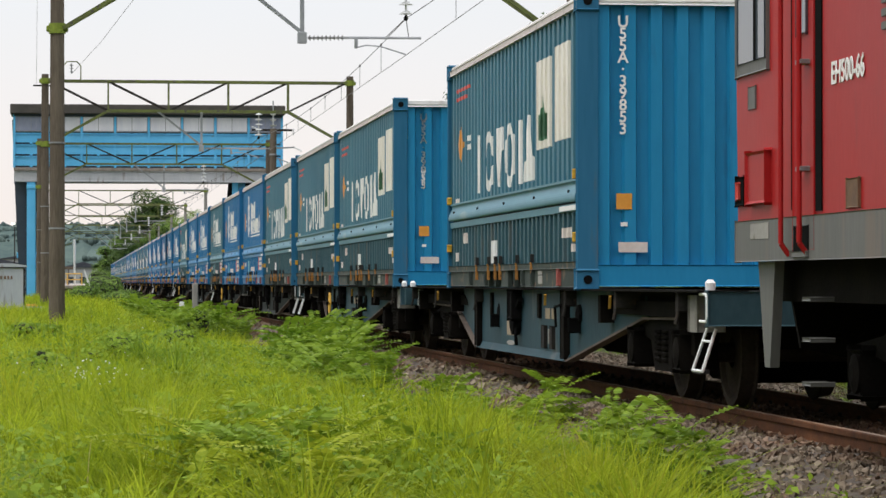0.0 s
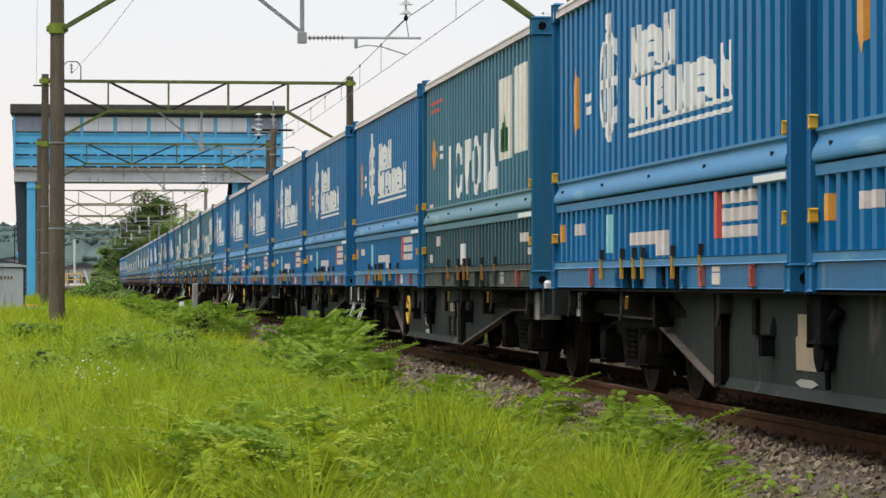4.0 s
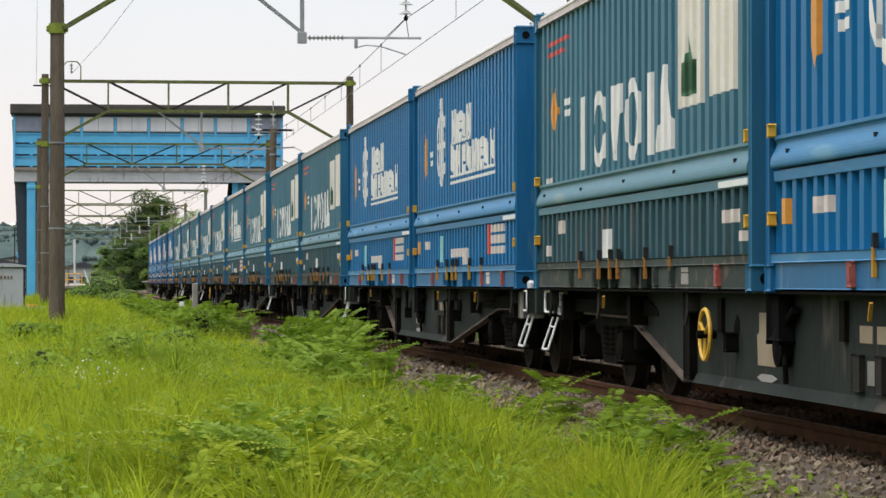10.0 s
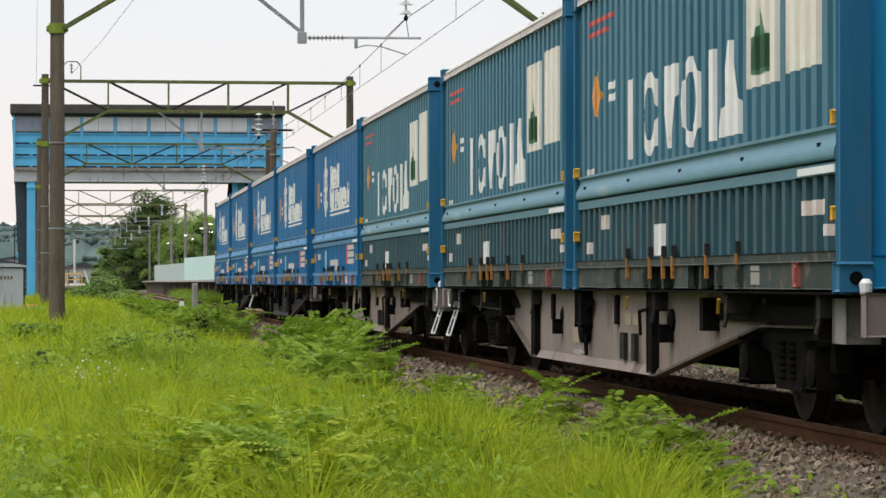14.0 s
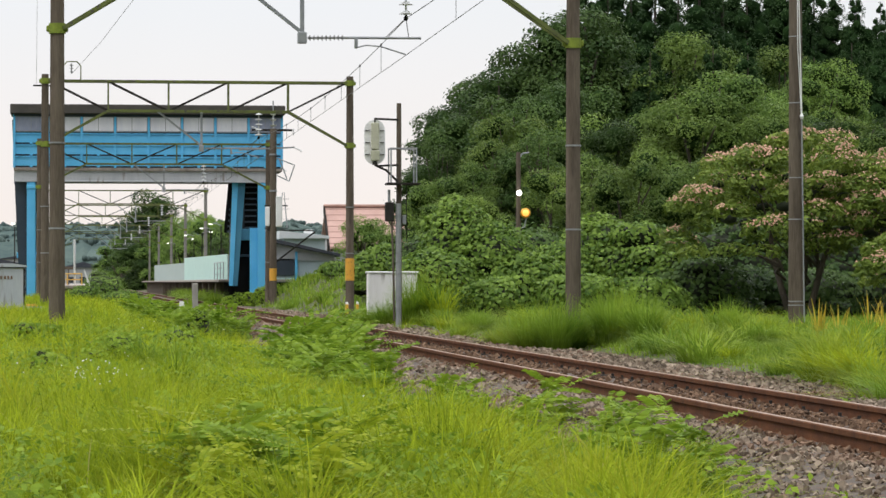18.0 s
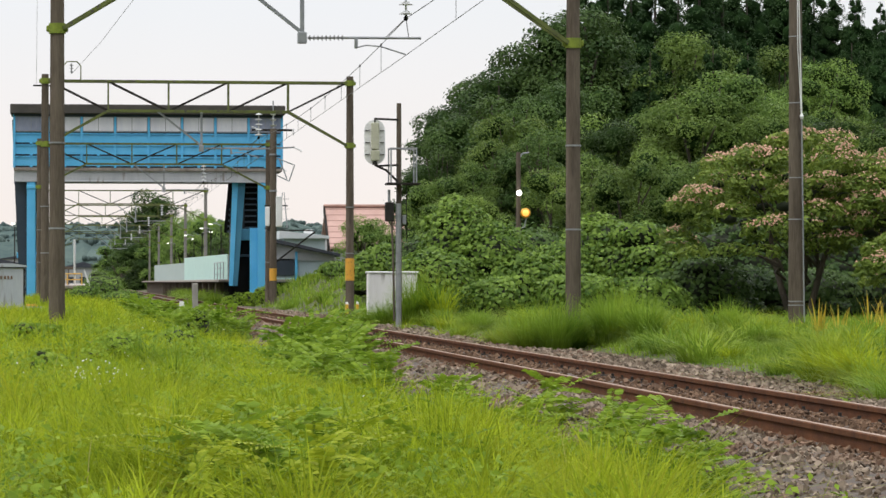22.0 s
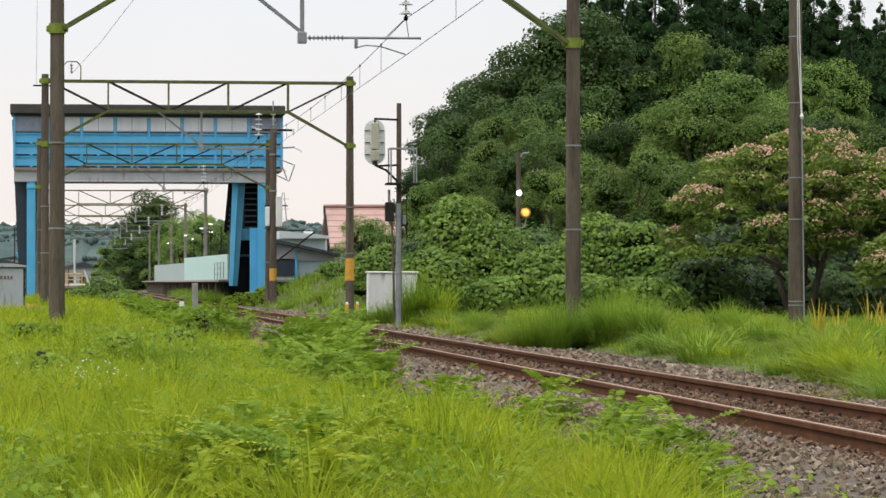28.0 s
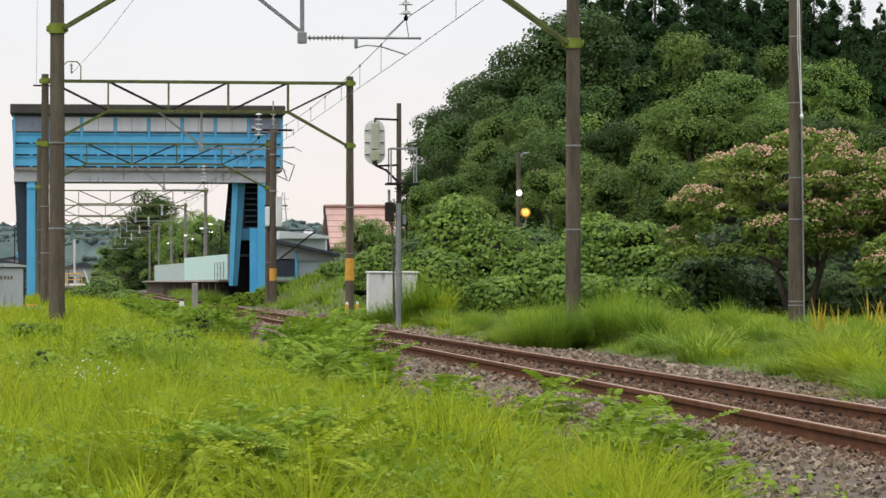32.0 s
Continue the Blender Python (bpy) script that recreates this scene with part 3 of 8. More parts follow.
def ring_marks(y, z, ry, rz, w, n=10):
    """An oval ring as short trapezoids."""
    out = []
    ir_y, ir_z = ry - w, rz - w
    for i in range(n):
        a, b = -ry + 2 * ry * i / n, -ry + 2 * ry * (i + 1) / n
        def span(t):
            o = rz * math.sqrt(max(0, 1 - (t / ry) ** 2))
            k = ir_z * math.sqrt(max(0, 1 - (t / ir_y) ** 2)) if abs(t) < ir_y else 0.0
            return o, k
        (oa, ka), (ob, kb) = span(a), span(b)
        out.append((y + a, y + b, z + ka, z + kb, z + oa, z + ob))
        out.append((y + a, y + b, z - oa, z - ob, z - ka, z - kb))
    return out


def along(u):
    """Along a container's side: 0 at the trailing end, 1 at the leading end."""
    return LC / 2 - u * LC


def marks_wide(c, side, face, depth):
    """Six tall white shapes, a cream two-part panel with a dark green figure, small plates."""
    us = [0.28, 0.365, 0.448, 0.53, 0.607, 0.672]
    for i, u in enumerate(us):
        y, sh = along(u), []
        if i in (1, 3):
            sh += ring_marks(y, 1.36, 0.33, 0.33, 0.115, 18)
        elif i == 5:
            sh += [(y - 0.34, y - 0.06, 1.05, 1.05, 1.12, 1.70), bar(y - 0.06, y + 0.06, 1.05, 1.70), (y + 0.06, y + 0.34, 1.05, 1.05, 1.70, 1.12)]
        elif i == 2:
            sh += [(y - 0.28, y - 0.06, 1.56, 1.06, 1.68, 1.68), bar(y - 0.06, y + 0.06, 1.06, 1.68), (y + 0.06, y + 0.28, 1.06, 1.56, 1.68, 1.68)]
        else:
            sh += [bar(y - 0.11, y + 0.11, 1.04, 1.68)]
        part("side_mark", painted(sh, side, face, depth), M_LETTER, c, "tall white painted shape")
    part("mark_panel", painted([bar(along(0.817), along(0.727), 1.33, 2.18), bar(along(0.935), along(0.842), 1.36, 2.24)], side, face, depth), M_CREAM, c, "two cream painted panels")
    y = along(0.768)
    part("mark_figure", painted([(y - 0.28, y, 1.42, 1.40, 1.50, 1.86), (y, y + 0.28, 1.40, 1.42, 1.86, 1.50), bar(y - 0.26, y + 0.26, 1.44, 1.66)], side, face, depth, 0.007), M_GREENMARK, c, "dark green painted figure")
    y = along(0.11)
    part("diamond_mark", painted([(y - 0.20, y, 1.62, 1.38, 1.66, 1.92), (y, y + 0.20, 1.38, 1.62, 1.92, 1.66)], side, face, depth), M_ORANGE, c, "faded orange painted diamond")
    y = along(0.19)
    part("small_writing", painted([bar(y - 0.17, y + 0.17, 1.66, 1.72), bar(y - 0.17, y + 0.15, 1.56, 1.62)], side, face, depth), M_LETTER, c)
    part("red_stripe", painted([bar(along(0.2), along(0.07), 2.26, 2.30), bar(along(0.17), along(0.07), 2.16, 2.20)], side, face, depth), M_REDMARK, c, "thin faded red lines of writing")
    part("label_plate", painted([bar(along(0.10), along(0.06), 0.98, 1.03)], side, face, depth), M_PINKWHITE, c)
    for u0, u1, z0, z1 in ((0.13, 0.175, 0.50, 0.62), (0.88, 0.95, 0.46, 0.55), (0.935, 0.965, 0.33, 0.40), (0.045, 0.075, 0.30, 0.40)):
        part("label_plate", painted([bar(along(u1), along(u0), z0, z1)], side, face, depth), M_PINKWHITE, c)
    part("document_holder", painted([bar(along(0.42), along(0.385), 0.26, 0.50)], side, face, depth), M_WHITE, c)


def marks_emblem(c, side, face, depth):
    """A cage-like oval emblem, two slanting rows of white blocks with a line below, plates."""
    y = along(0.30)
    sh = ring_marks(y, 1.72, 0.46, 0.44, 0.10, 10) + [bar(y - 0.05, y + 0.05, 1.30, 2.20), bar(y - 0.40, y + 0.40, 1.68, 1.76)]
    sh += [bar(y - 0.26, y - 0.20, 1.40, 2.05), bar(y + 0.20, y + 0.26, 1.40, 2.05)]
    sh += [bar(y - 0.14, y + 0.14, 2.17, 2.30), (y - 0.25, y, 1.32, 1.22, 1.40, 1.34), (y, y + 0.25, 1.22, 1.32, 1.34, 1.40)]
    part("emblem", painted(sh, side, face, depth), M_LETTER, c, "white oval cage-shaped emblem")
    for u0, u1, z0, z1, n in ((0.41, 0.60, 1.68, 2.05, 4), (0.40, 0.81, 1.29, 1.66, 8)):
        sh = [bar(along(u1), along(u0), z0, z0 + 0.035)]
        w = (u1 - u0) / n
        for i in range(n):
            a, b = along(u0 + w * (i + 0.93)), along(u0 + w * (i + 0.05))
            top, third = z1 + 0.04 * (i in (0, n - 1)), (b - a) / 3
            k = (i * 2 + n) % 3
            if k == 0:
                sh += [(a, b, top - 0.12, top - 0.15, top, top - 0.03), bar(a, b, z0, z0 + 0.12), bar(a + 1.6 * third, b, z0 + 0.12, top - 0.13), bar(a, b - third, z0 + 0.155, z0 + 0.235)]
            elif k == 1:
                sh += [bar(a, a + third * 1.2, z0, top), bar(b - third * 1.2, b, z0, top), (a + third, b - third, z0 + 0.04, z0 + 0.16, top - 0.18, top - 0.04)]
            else:
                sh += [(a, b, z0, z0 + 0.10, top - 0.10, top)]
        part("block_mark", painted(sh, side, face, depth), M_LETTER, c, "row of joined white painted blocks")["kind"] = "stuff"
    part("underline", painted([bar(along(0.81), along(0.40), 1.215, 1.25)], side, face, depth), M_LETTER, c)
    y = along(0.125)
    part("diamond_mark", painted([(y - 0.17, y, 1.60, 1.34, 1.66, 1.96), (y, y + 0.17, 1.34, 1.60, 1.96, 1.66)], side, face, depth), M_ORANGE, c, "orange painted diamond")
    y = along(0.195)
    part("small_writing", painted([bar(y - 0.16, y + 0.16, 1.62, 1.69), bar(y - 0.16, y + 0.1, 1.51, 1.58)], side, face, depth), M_LETTER, c)
    a, b = along(0.88), along(0.765)
    part("label_plate", painted([bar(a, b, 0.36, 0.44), bar(a, b, 0.47, 0.56), bar(a, b, 0.59, 0.67)], side, face, depth), M_PINKWHITE, c, "white plate with rows of small writing")
    part("label_plate", painted([bar(along(0.762), along(0.735), 0.36, 0.68)], side, face, depth), M_REDMARK, c, "narrow red plate")
    part("label_plate", painted([bar(along(0.56), along(0.40), 0.35, 0.45), bar(along(0.56), along(0.52), 0.26, 0.35)], side, face, depth), M_PINKWHITE, c)
    part("label_plate", painted([bar(along(0.17), along(0.115), 0.47, 0.57)], side, face, depth), M_PINKWHITE, c)
    part("label_plate", painted([bar(along(0.325), along(0.29), 0.30, 0.62)], side, face, depth), M_AQUA, c, "rounded aqua label")
    part("reflector", painted([bar(along(0.055), along(0.025), 0.42, 0.58)], side, face, depth), M_ORANGE, c)


def container(style):
    """A 31-foot side-opening freight container. style: wide, emblem or pale."""
    teal = style != "emblem"
    skin = M_CTEAL if teal else M_CBLUE
    band = M_CBAND if teal else M_CBANDBLUE
    name = "freight_container"
    label = {"wide": "weathered blue-green container with six white shapes and cream panel", "emblem": "bright blue container with white oval emblem and block marks",
             "pale": "weathered blue-green container with faded white emblem marks"}[style]
    c = thing(name, label, "container", "containers on the train")
    hw, hl = WC / 2, LC / 2
    face, depth = hw - 0.02, 0.065
    for side in (-1, 1):
        part("upper_side_panel", corrugated(SIDE_PTS, depth, 0.975, 2.50, side, face), skin, c)
        part("lower_side_panel", corrugated(DOOR_PTS, depth, 0.235, 0.70, side, face), M_CTEALDOOR if teal else skin, c, "darker lower door panel" if teal else "")
        z = [(face - 0.05, 0.685), (face + 0.010, 0.692), (face + 0.013, 0.758), (face - 0.03, 0.760), (face - 0.03, 0.772), (face + 0.026, 0.774), (face + 0.033, 0.786), (face + 0.035, 0.80), (face + 0.034, 0.82), (face + 0.029, 0.842),
             (face + 0.020, 0.862), (face + 0.010, 0.880), (face + 0.001, 0.898), (face - 0.005, 0.915), (face - 0.007, 0.930), (face - 0.003, 0.945), (face + 0.010, 0.958), (face + 0.010, 0.980), (face - 0.05, 0.985)]
        part("waist_rail", rail_along(z, side, hl - 0.14), band, c, "paler hinged waist rail")
        part("waist_gap", Shape().box(side * (face - 0.045), side * (face - 0.026), -hl + 0.15, hl - 0.15, 0.757, 0.775), M_RUBBER, c, "black rubber seal")
        if side < 0:
            bolts = Shape()
            for k in range(5):
                yb = -hl + 0.55 + k * (LC - 1.1) / 4
                bolts.cbox(side * (face + 0.014), side * (face + 0.028), yb - 0.012, yb + 0.012, 0.862, 0.882, 0.003)
            part("rail_stops", bolts, M_RUBBER, c, "small dark stops on the waist rail")["kind"] = "stuff"
        part("edge_plate", Shape().box(side * (face + 0.004), side * (face + 0.019), -hl + 0.2, -hl + 1.1, 0.70, 0.745), M_WHITE, c, "white plate on the waist rail")
        part("bottom_rail", Shape().cbox(side * (hw - 0.12), side * hw, -hl + 0.1, hl - 0.1, 0.178, 0.24, 0.008), band if style == "emblem" else M_CGRIME, c)
        sill = Shape()
        sill.cbox(side * (hw - 0.14), side * (hw - 0.012), -hl + 0.1, -1.17, 0.012, 0.18, 0.008)
        sill.cbox(side * (hw - 0.14), side * (hw - 0.012), -0.27, 0.27, 0.012, 0.18, 0.008)
        sill.cbox(side * (hw - 0.14), side * (hw - 0.012), 1.17, hl - 0.1, 0.012, 0.18, 0.008)
        for y in (-0.69, 0.69):
            sill.cbox(side * (hw - 0.14), side * (hw - 0.012), y - 0.04, y + 0.04, 0.012, 0.18, 0.008)
        part("fork_pocket_sill", sill, M_CPOST if style == "emblem" else M_CGRIME, c)
        part("top_rail", Shape().cbox(side * (hw - 0.1), side * hw, -hl + 0.05, hl - 0.05, 2.485, 2.55, 0.008), M_CTOP, c, "faded pinkish-white top rail")
        for y in (-1.95, -0.95, 0.25, 0.62, 1.15, 2.1):
            if side > 0:
                continue
            lt = Shape().cbox(side * (hw - 0.005), side * (hw + 0.014), y - 0.014, y + 0.014, 0.085, 0.215, 0.004)
            lt.rod((side * (hw + 0.004), y, 0.21), (side * (hw + 0.014), y, 0.25), 0.012, n=6)
            latch = part("drop_latch", lt, M_LATCHY if style == "emblem" else M_LATCHO, c, "orange drop latch")
            part("latch_head", Shape().cbox(side * (hw - 0.012), side * (hw + 0.012), y - 0.018, y + 0.018, 0.25, 0.325, 0.005), M_RUBBER, latch)
        for y in (-hl + 0.14, hl - 0.14):
            for z0 in (0.42, 0.98) if side < 0 else ():
                part("hinge_block", Shape().cbox(side * (hw - 0.01), side * (hw + 0.022), y - 0.022, y + 0.022, z0, z0 + 0.07, 0.01), M_YELLOW, c)
        for y in (-3.6, -2.0, -1.35, 1.35, 2.6) if side < 0 else ():
            part("sill_clamp", Shape().cbox(side * (hw - 0.015), side * (hw + 0.012), y - 0.05, y + 0.05, 0.03, 0.17, 0.008).cbox(side * (hw + 0.012), side * (hw + 0.02), y - 0.018, y + 0.018, 0.06, 0.14, 0.003), (M_REDCLAMP if abs(y) > 1.5 else M_CPOST) if style == "emblem" else (M_REDCLAMP if y < -3 else M_CGRIME), c)
        if side < 0:
            part("sill_plate", Shape().box(side * (hw - 0.013), side * (hw - 0.005), -2.55, -2.3, 0.04, 0.12).box(side * (hw - 0.013), side * (hw - 0.005), -2.55, -2.3, 0.13, 0.165), M_PINKWHITE if style == "emblem" else M_CONC2, c)
        if side < 0:
            (marks_wide if style == "wide" else marks_emblem)(c, side, face, depth)
        for y in (-hl, hl - 0.15):
            part("corner_post", Shape().cbox(side * (hw - 0.16), side * hw, y + (0 if y < 0 else 0.05), y + (0.10 if y < 0 else 0.15), 0.16, 2.46, 0.012), M_CPOSTTEAL if teal else M_CPOST, c)
            for z0 in (0.0, 2.455):
                part("corner_casting", Shape().cbox(side * (hw - 0.165), side * (hw + 0.004), y - 0.005, y + 0.16, z0, z0 + 0.16, 0.015), M_CPOSTTEAL if teal else M_CPOST, c)
                if side < 0:
                    part("casting_hole", Shape().rod((side * (hw - 0.08), y + (-0.012 if y < 0 else 0.167), z0 + 0.08), (side * (hw - 0.08), y + (0.03 if y < 0 else 0.12), z0 + 0.08), 0.04, n=10), M_BLACK, c)
    part("roof", Shape().cbox(-hw + 0.02, hw - 0.02, -hl + 0.03, hl - 0.03, 2.53, 2.60, 0.015), M_CROOF, c, "pale grey-white roof")
    # Second box blacks in the fork pockets in place of their inner shade.
    part("floor_frame_and_pocket_shade", Shape().box(-hw + 0.15, hw - 0.15, -hl + 0.1, hl - 0.1, 0.03, 0.2).box(-hw + 0.05, hw - 0.05, -1.16, 1.16, 0.035, 0.175), M_BLACK, c)
    for end in (-1, 1):
        n, p = 9, (WC - 0.36) / 9
        pts = rib_breaks(n, p, -WC / 2 + 0.18, 0.42)
        s = Shape()
        for inner in (0, 0.012):
            vs = [(x, end * (hl - 0.035 - 0.05 * d - inner), z) for x, d in pts for z in (0.2, 2.51)]
            s.add(vs, [(2 * i, 2 * i + 2, 2 * i + 3, 2 * i + 1) for i in range(len(pts) - 1)])
        part("end_wall", s, M_CEND, c, "deep blue ribbed end wall")
        part("end_sill", Shape().cbox(-hw + 0.16, hw - 0.16, end * (hl - 0.13), end * (hl - 0.01), 0.02, 0.21, 0.008), M_CEND, c)
        part("end_header", Shape().cbox(-hw + 0.16, hw - 0.16, end * (hl - 0.13), end * (hl - 0.01), 2.505, 2.535, 0.008), M_WHITE, c, "white strip under the roof")
    ye = -hl + 0.028
    part("end_plate", Shape().box(-hw + 0.34, -hw + 0.48, ye, ye + 0.006, 0.70, 0.84), M_ORANGE, c, "orange square plate")
    part("end_plate", Shape().box(-hw + 0.36, -hw + 0.62, ye, ye + 0.006, 0.32, 0.41), M_PINKWHITE, c)
    part("end_writing", Shape().box(-hw + 0.38, -hw + 0.44, ye, ye + 0.006, 0.55, 0.585), M_LETTER, c)
    return c


def rail_along(z, side, half):
    """A rail of the profile z (out, height) along y."""
    n = len(z)
    s = Shape()
    s.add([(side * x, -half, h) for x, h in z] + [(side * x, half, h) for x, h in z],
          [tuple(range(n)), tuple(range(n, 2 * n))] + [(i, (i + 1) % n, n + (i + 1) % n, n + i) for i in range(n)])
    return s


DECK = 0.915


def bogie(parent, y):
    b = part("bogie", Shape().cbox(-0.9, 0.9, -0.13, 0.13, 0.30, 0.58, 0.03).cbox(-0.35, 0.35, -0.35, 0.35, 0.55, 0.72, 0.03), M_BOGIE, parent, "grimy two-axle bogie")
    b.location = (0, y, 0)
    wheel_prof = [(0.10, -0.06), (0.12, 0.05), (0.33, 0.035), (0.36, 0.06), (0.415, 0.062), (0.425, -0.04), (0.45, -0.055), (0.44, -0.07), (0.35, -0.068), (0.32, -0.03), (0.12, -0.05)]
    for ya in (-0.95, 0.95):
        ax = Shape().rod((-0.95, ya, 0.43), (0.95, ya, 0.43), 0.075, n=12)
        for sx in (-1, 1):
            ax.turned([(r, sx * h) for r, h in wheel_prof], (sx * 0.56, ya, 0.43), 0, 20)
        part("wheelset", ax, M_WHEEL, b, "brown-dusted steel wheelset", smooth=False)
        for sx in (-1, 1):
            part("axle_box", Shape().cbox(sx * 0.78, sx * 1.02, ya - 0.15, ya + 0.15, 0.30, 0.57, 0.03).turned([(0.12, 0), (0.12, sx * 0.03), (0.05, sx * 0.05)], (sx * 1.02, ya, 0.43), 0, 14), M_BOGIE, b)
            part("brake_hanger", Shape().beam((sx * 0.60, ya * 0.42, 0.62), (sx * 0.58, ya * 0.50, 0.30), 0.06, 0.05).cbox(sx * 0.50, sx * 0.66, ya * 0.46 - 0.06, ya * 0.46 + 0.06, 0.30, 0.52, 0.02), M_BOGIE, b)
    # Black blocks added between the wheels to darken and close the view through.
    part("black_fill_block", Shape().cbox(-0.46, 0.46, -0.62, 0.62, 0.18, 0.50, 0.03).cbox(-0.44, 0.44, -1.35, 1.35, 0.46, 0.66, 0.03), M_BLACK, b)
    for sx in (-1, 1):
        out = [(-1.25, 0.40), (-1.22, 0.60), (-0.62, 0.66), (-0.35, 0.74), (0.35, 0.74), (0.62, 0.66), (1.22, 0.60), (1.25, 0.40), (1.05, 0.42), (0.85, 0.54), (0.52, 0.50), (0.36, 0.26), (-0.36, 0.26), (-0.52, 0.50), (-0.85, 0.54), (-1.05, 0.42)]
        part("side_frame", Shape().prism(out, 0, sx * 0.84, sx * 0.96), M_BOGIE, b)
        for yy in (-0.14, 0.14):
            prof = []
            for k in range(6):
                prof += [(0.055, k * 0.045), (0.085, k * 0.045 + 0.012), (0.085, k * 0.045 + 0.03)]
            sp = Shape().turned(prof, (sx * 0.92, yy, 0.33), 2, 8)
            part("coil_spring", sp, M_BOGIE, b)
    return b


def wagon(tone, front_steps=True, rear_steps=False):
    paint = M_WAG[tone]
    words = {"green": "grey-green", "blue": "blue-green", "brown": "rust-brown", "pale": "faded grey-pink"}[tone]
    w = thing("container_wagon", "%s flat container wagon with deep fishbelly frame on bogies" % words, "wagon", "wagons of the train")
    for side in (-1, 1):
        x0 = side * 1.12
        part("side_sill", Shape().box(x0, x0 - side * 0.02, -3.5, 2.85, 0.31, 0.895), paint, w, "%s side plate, deep in the middle" % words)
        part("sill_hem", Shape().prism([(x0, 0.312), (x0 - side * 0.02, 0.312), (x0 + side * 0.015, 0.235), (x0 + side * 0.04, 0.24)], 1, -3.5, 2.85), paint, w)
        xi = x0 - side * 0.16
        for end in (-1, 1):
            a, b = (-3.5, -6.5) if end < 0 else (2.85, 5.95)
            lo, hi = [(x0, a, 0.25), (xi, b, 0.68), (xi, b, 0.895), (x0, a, 0.895)], [(x0 - side * 0.02, a, 0.25), (xi - side * 0.02, b, 0.68), (xi - side * 0.02, b, 0.895), (x0 - side * 0.02, a, 0.895)]
            part("sloping_sill", Shape().add(lo + hi, [(0, 1, 2, 3), (7, 6, 5, 4), (0, 4, 5, 1), (1, 5, 6, 2), (2, 6, 7, 3), (3, 7, 4, 0)]), paint, w, "side plate tapering towards the bogie")
            # Sole bar takes the bogie black instead of wagon paint, as painted shade.
            part("sole_bar", Shape().cbox(xi - side * 0.06, xi, min(b, end * 9.75), max(b, end * 9.75), 0.70, 0.893, 0.01), M_BOGIE, w, "sooty sole bar over the bogie, with its shade painted in")
            part("taper_flange", Shape().beam((x0 + side * 0.01, a, 0.245), (xi + side * 0.01, b, 0.675), 0.09, 0.02).beam((xi + side * 0.01, b, 0.675), (xi + side * 0.01, end * 8.2, 0.69), 0.09, 0.02), M_LITEDGE, w, "dust-brown lower flange, paled for its lit edge")
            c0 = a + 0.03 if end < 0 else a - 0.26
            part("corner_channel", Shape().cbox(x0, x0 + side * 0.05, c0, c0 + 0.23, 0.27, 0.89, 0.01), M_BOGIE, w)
        # Black deck edge stands for the shade below the container.
        part("top_flange", Shape().box(x0 - side * 0.26, x0 + side * 0.11, -9.75, 9.75, 0.897, 0.913), M_BOGIE, w, "deck edge painted black for the shade under the container")
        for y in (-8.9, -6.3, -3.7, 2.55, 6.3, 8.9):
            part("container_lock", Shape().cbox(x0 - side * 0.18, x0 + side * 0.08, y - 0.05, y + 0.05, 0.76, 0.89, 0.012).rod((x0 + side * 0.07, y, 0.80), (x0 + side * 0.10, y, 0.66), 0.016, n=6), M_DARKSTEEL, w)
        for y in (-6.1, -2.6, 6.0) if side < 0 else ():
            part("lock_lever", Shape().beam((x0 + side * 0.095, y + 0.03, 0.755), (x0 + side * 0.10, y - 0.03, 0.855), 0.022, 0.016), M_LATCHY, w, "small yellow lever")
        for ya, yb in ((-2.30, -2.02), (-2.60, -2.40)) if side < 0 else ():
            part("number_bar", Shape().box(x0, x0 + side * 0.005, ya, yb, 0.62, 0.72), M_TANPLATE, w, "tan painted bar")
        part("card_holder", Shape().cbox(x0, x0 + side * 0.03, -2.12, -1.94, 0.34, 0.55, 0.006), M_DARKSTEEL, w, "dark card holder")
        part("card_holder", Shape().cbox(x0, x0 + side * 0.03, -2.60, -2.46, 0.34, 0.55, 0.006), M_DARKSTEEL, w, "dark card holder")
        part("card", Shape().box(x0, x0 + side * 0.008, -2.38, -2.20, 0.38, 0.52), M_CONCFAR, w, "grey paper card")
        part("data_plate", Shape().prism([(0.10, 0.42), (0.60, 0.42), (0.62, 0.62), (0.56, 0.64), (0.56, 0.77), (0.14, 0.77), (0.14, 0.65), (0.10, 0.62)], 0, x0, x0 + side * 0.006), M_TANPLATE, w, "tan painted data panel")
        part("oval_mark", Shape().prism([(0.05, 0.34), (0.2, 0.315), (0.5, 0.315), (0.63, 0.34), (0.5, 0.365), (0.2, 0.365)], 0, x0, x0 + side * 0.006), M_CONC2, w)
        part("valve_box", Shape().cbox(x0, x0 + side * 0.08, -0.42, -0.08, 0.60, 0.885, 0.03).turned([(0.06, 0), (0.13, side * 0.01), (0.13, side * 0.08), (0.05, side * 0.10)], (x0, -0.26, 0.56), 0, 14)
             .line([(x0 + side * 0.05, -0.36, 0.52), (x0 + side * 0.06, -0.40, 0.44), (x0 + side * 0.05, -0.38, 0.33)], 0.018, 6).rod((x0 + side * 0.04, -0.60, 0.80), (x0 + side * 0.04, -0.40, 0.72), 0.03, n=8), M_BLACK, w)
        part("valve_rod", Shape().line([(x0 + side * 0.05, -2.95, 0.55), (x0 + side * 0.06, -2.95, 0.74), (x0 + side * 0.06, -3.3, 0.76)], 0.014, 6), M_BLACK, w)
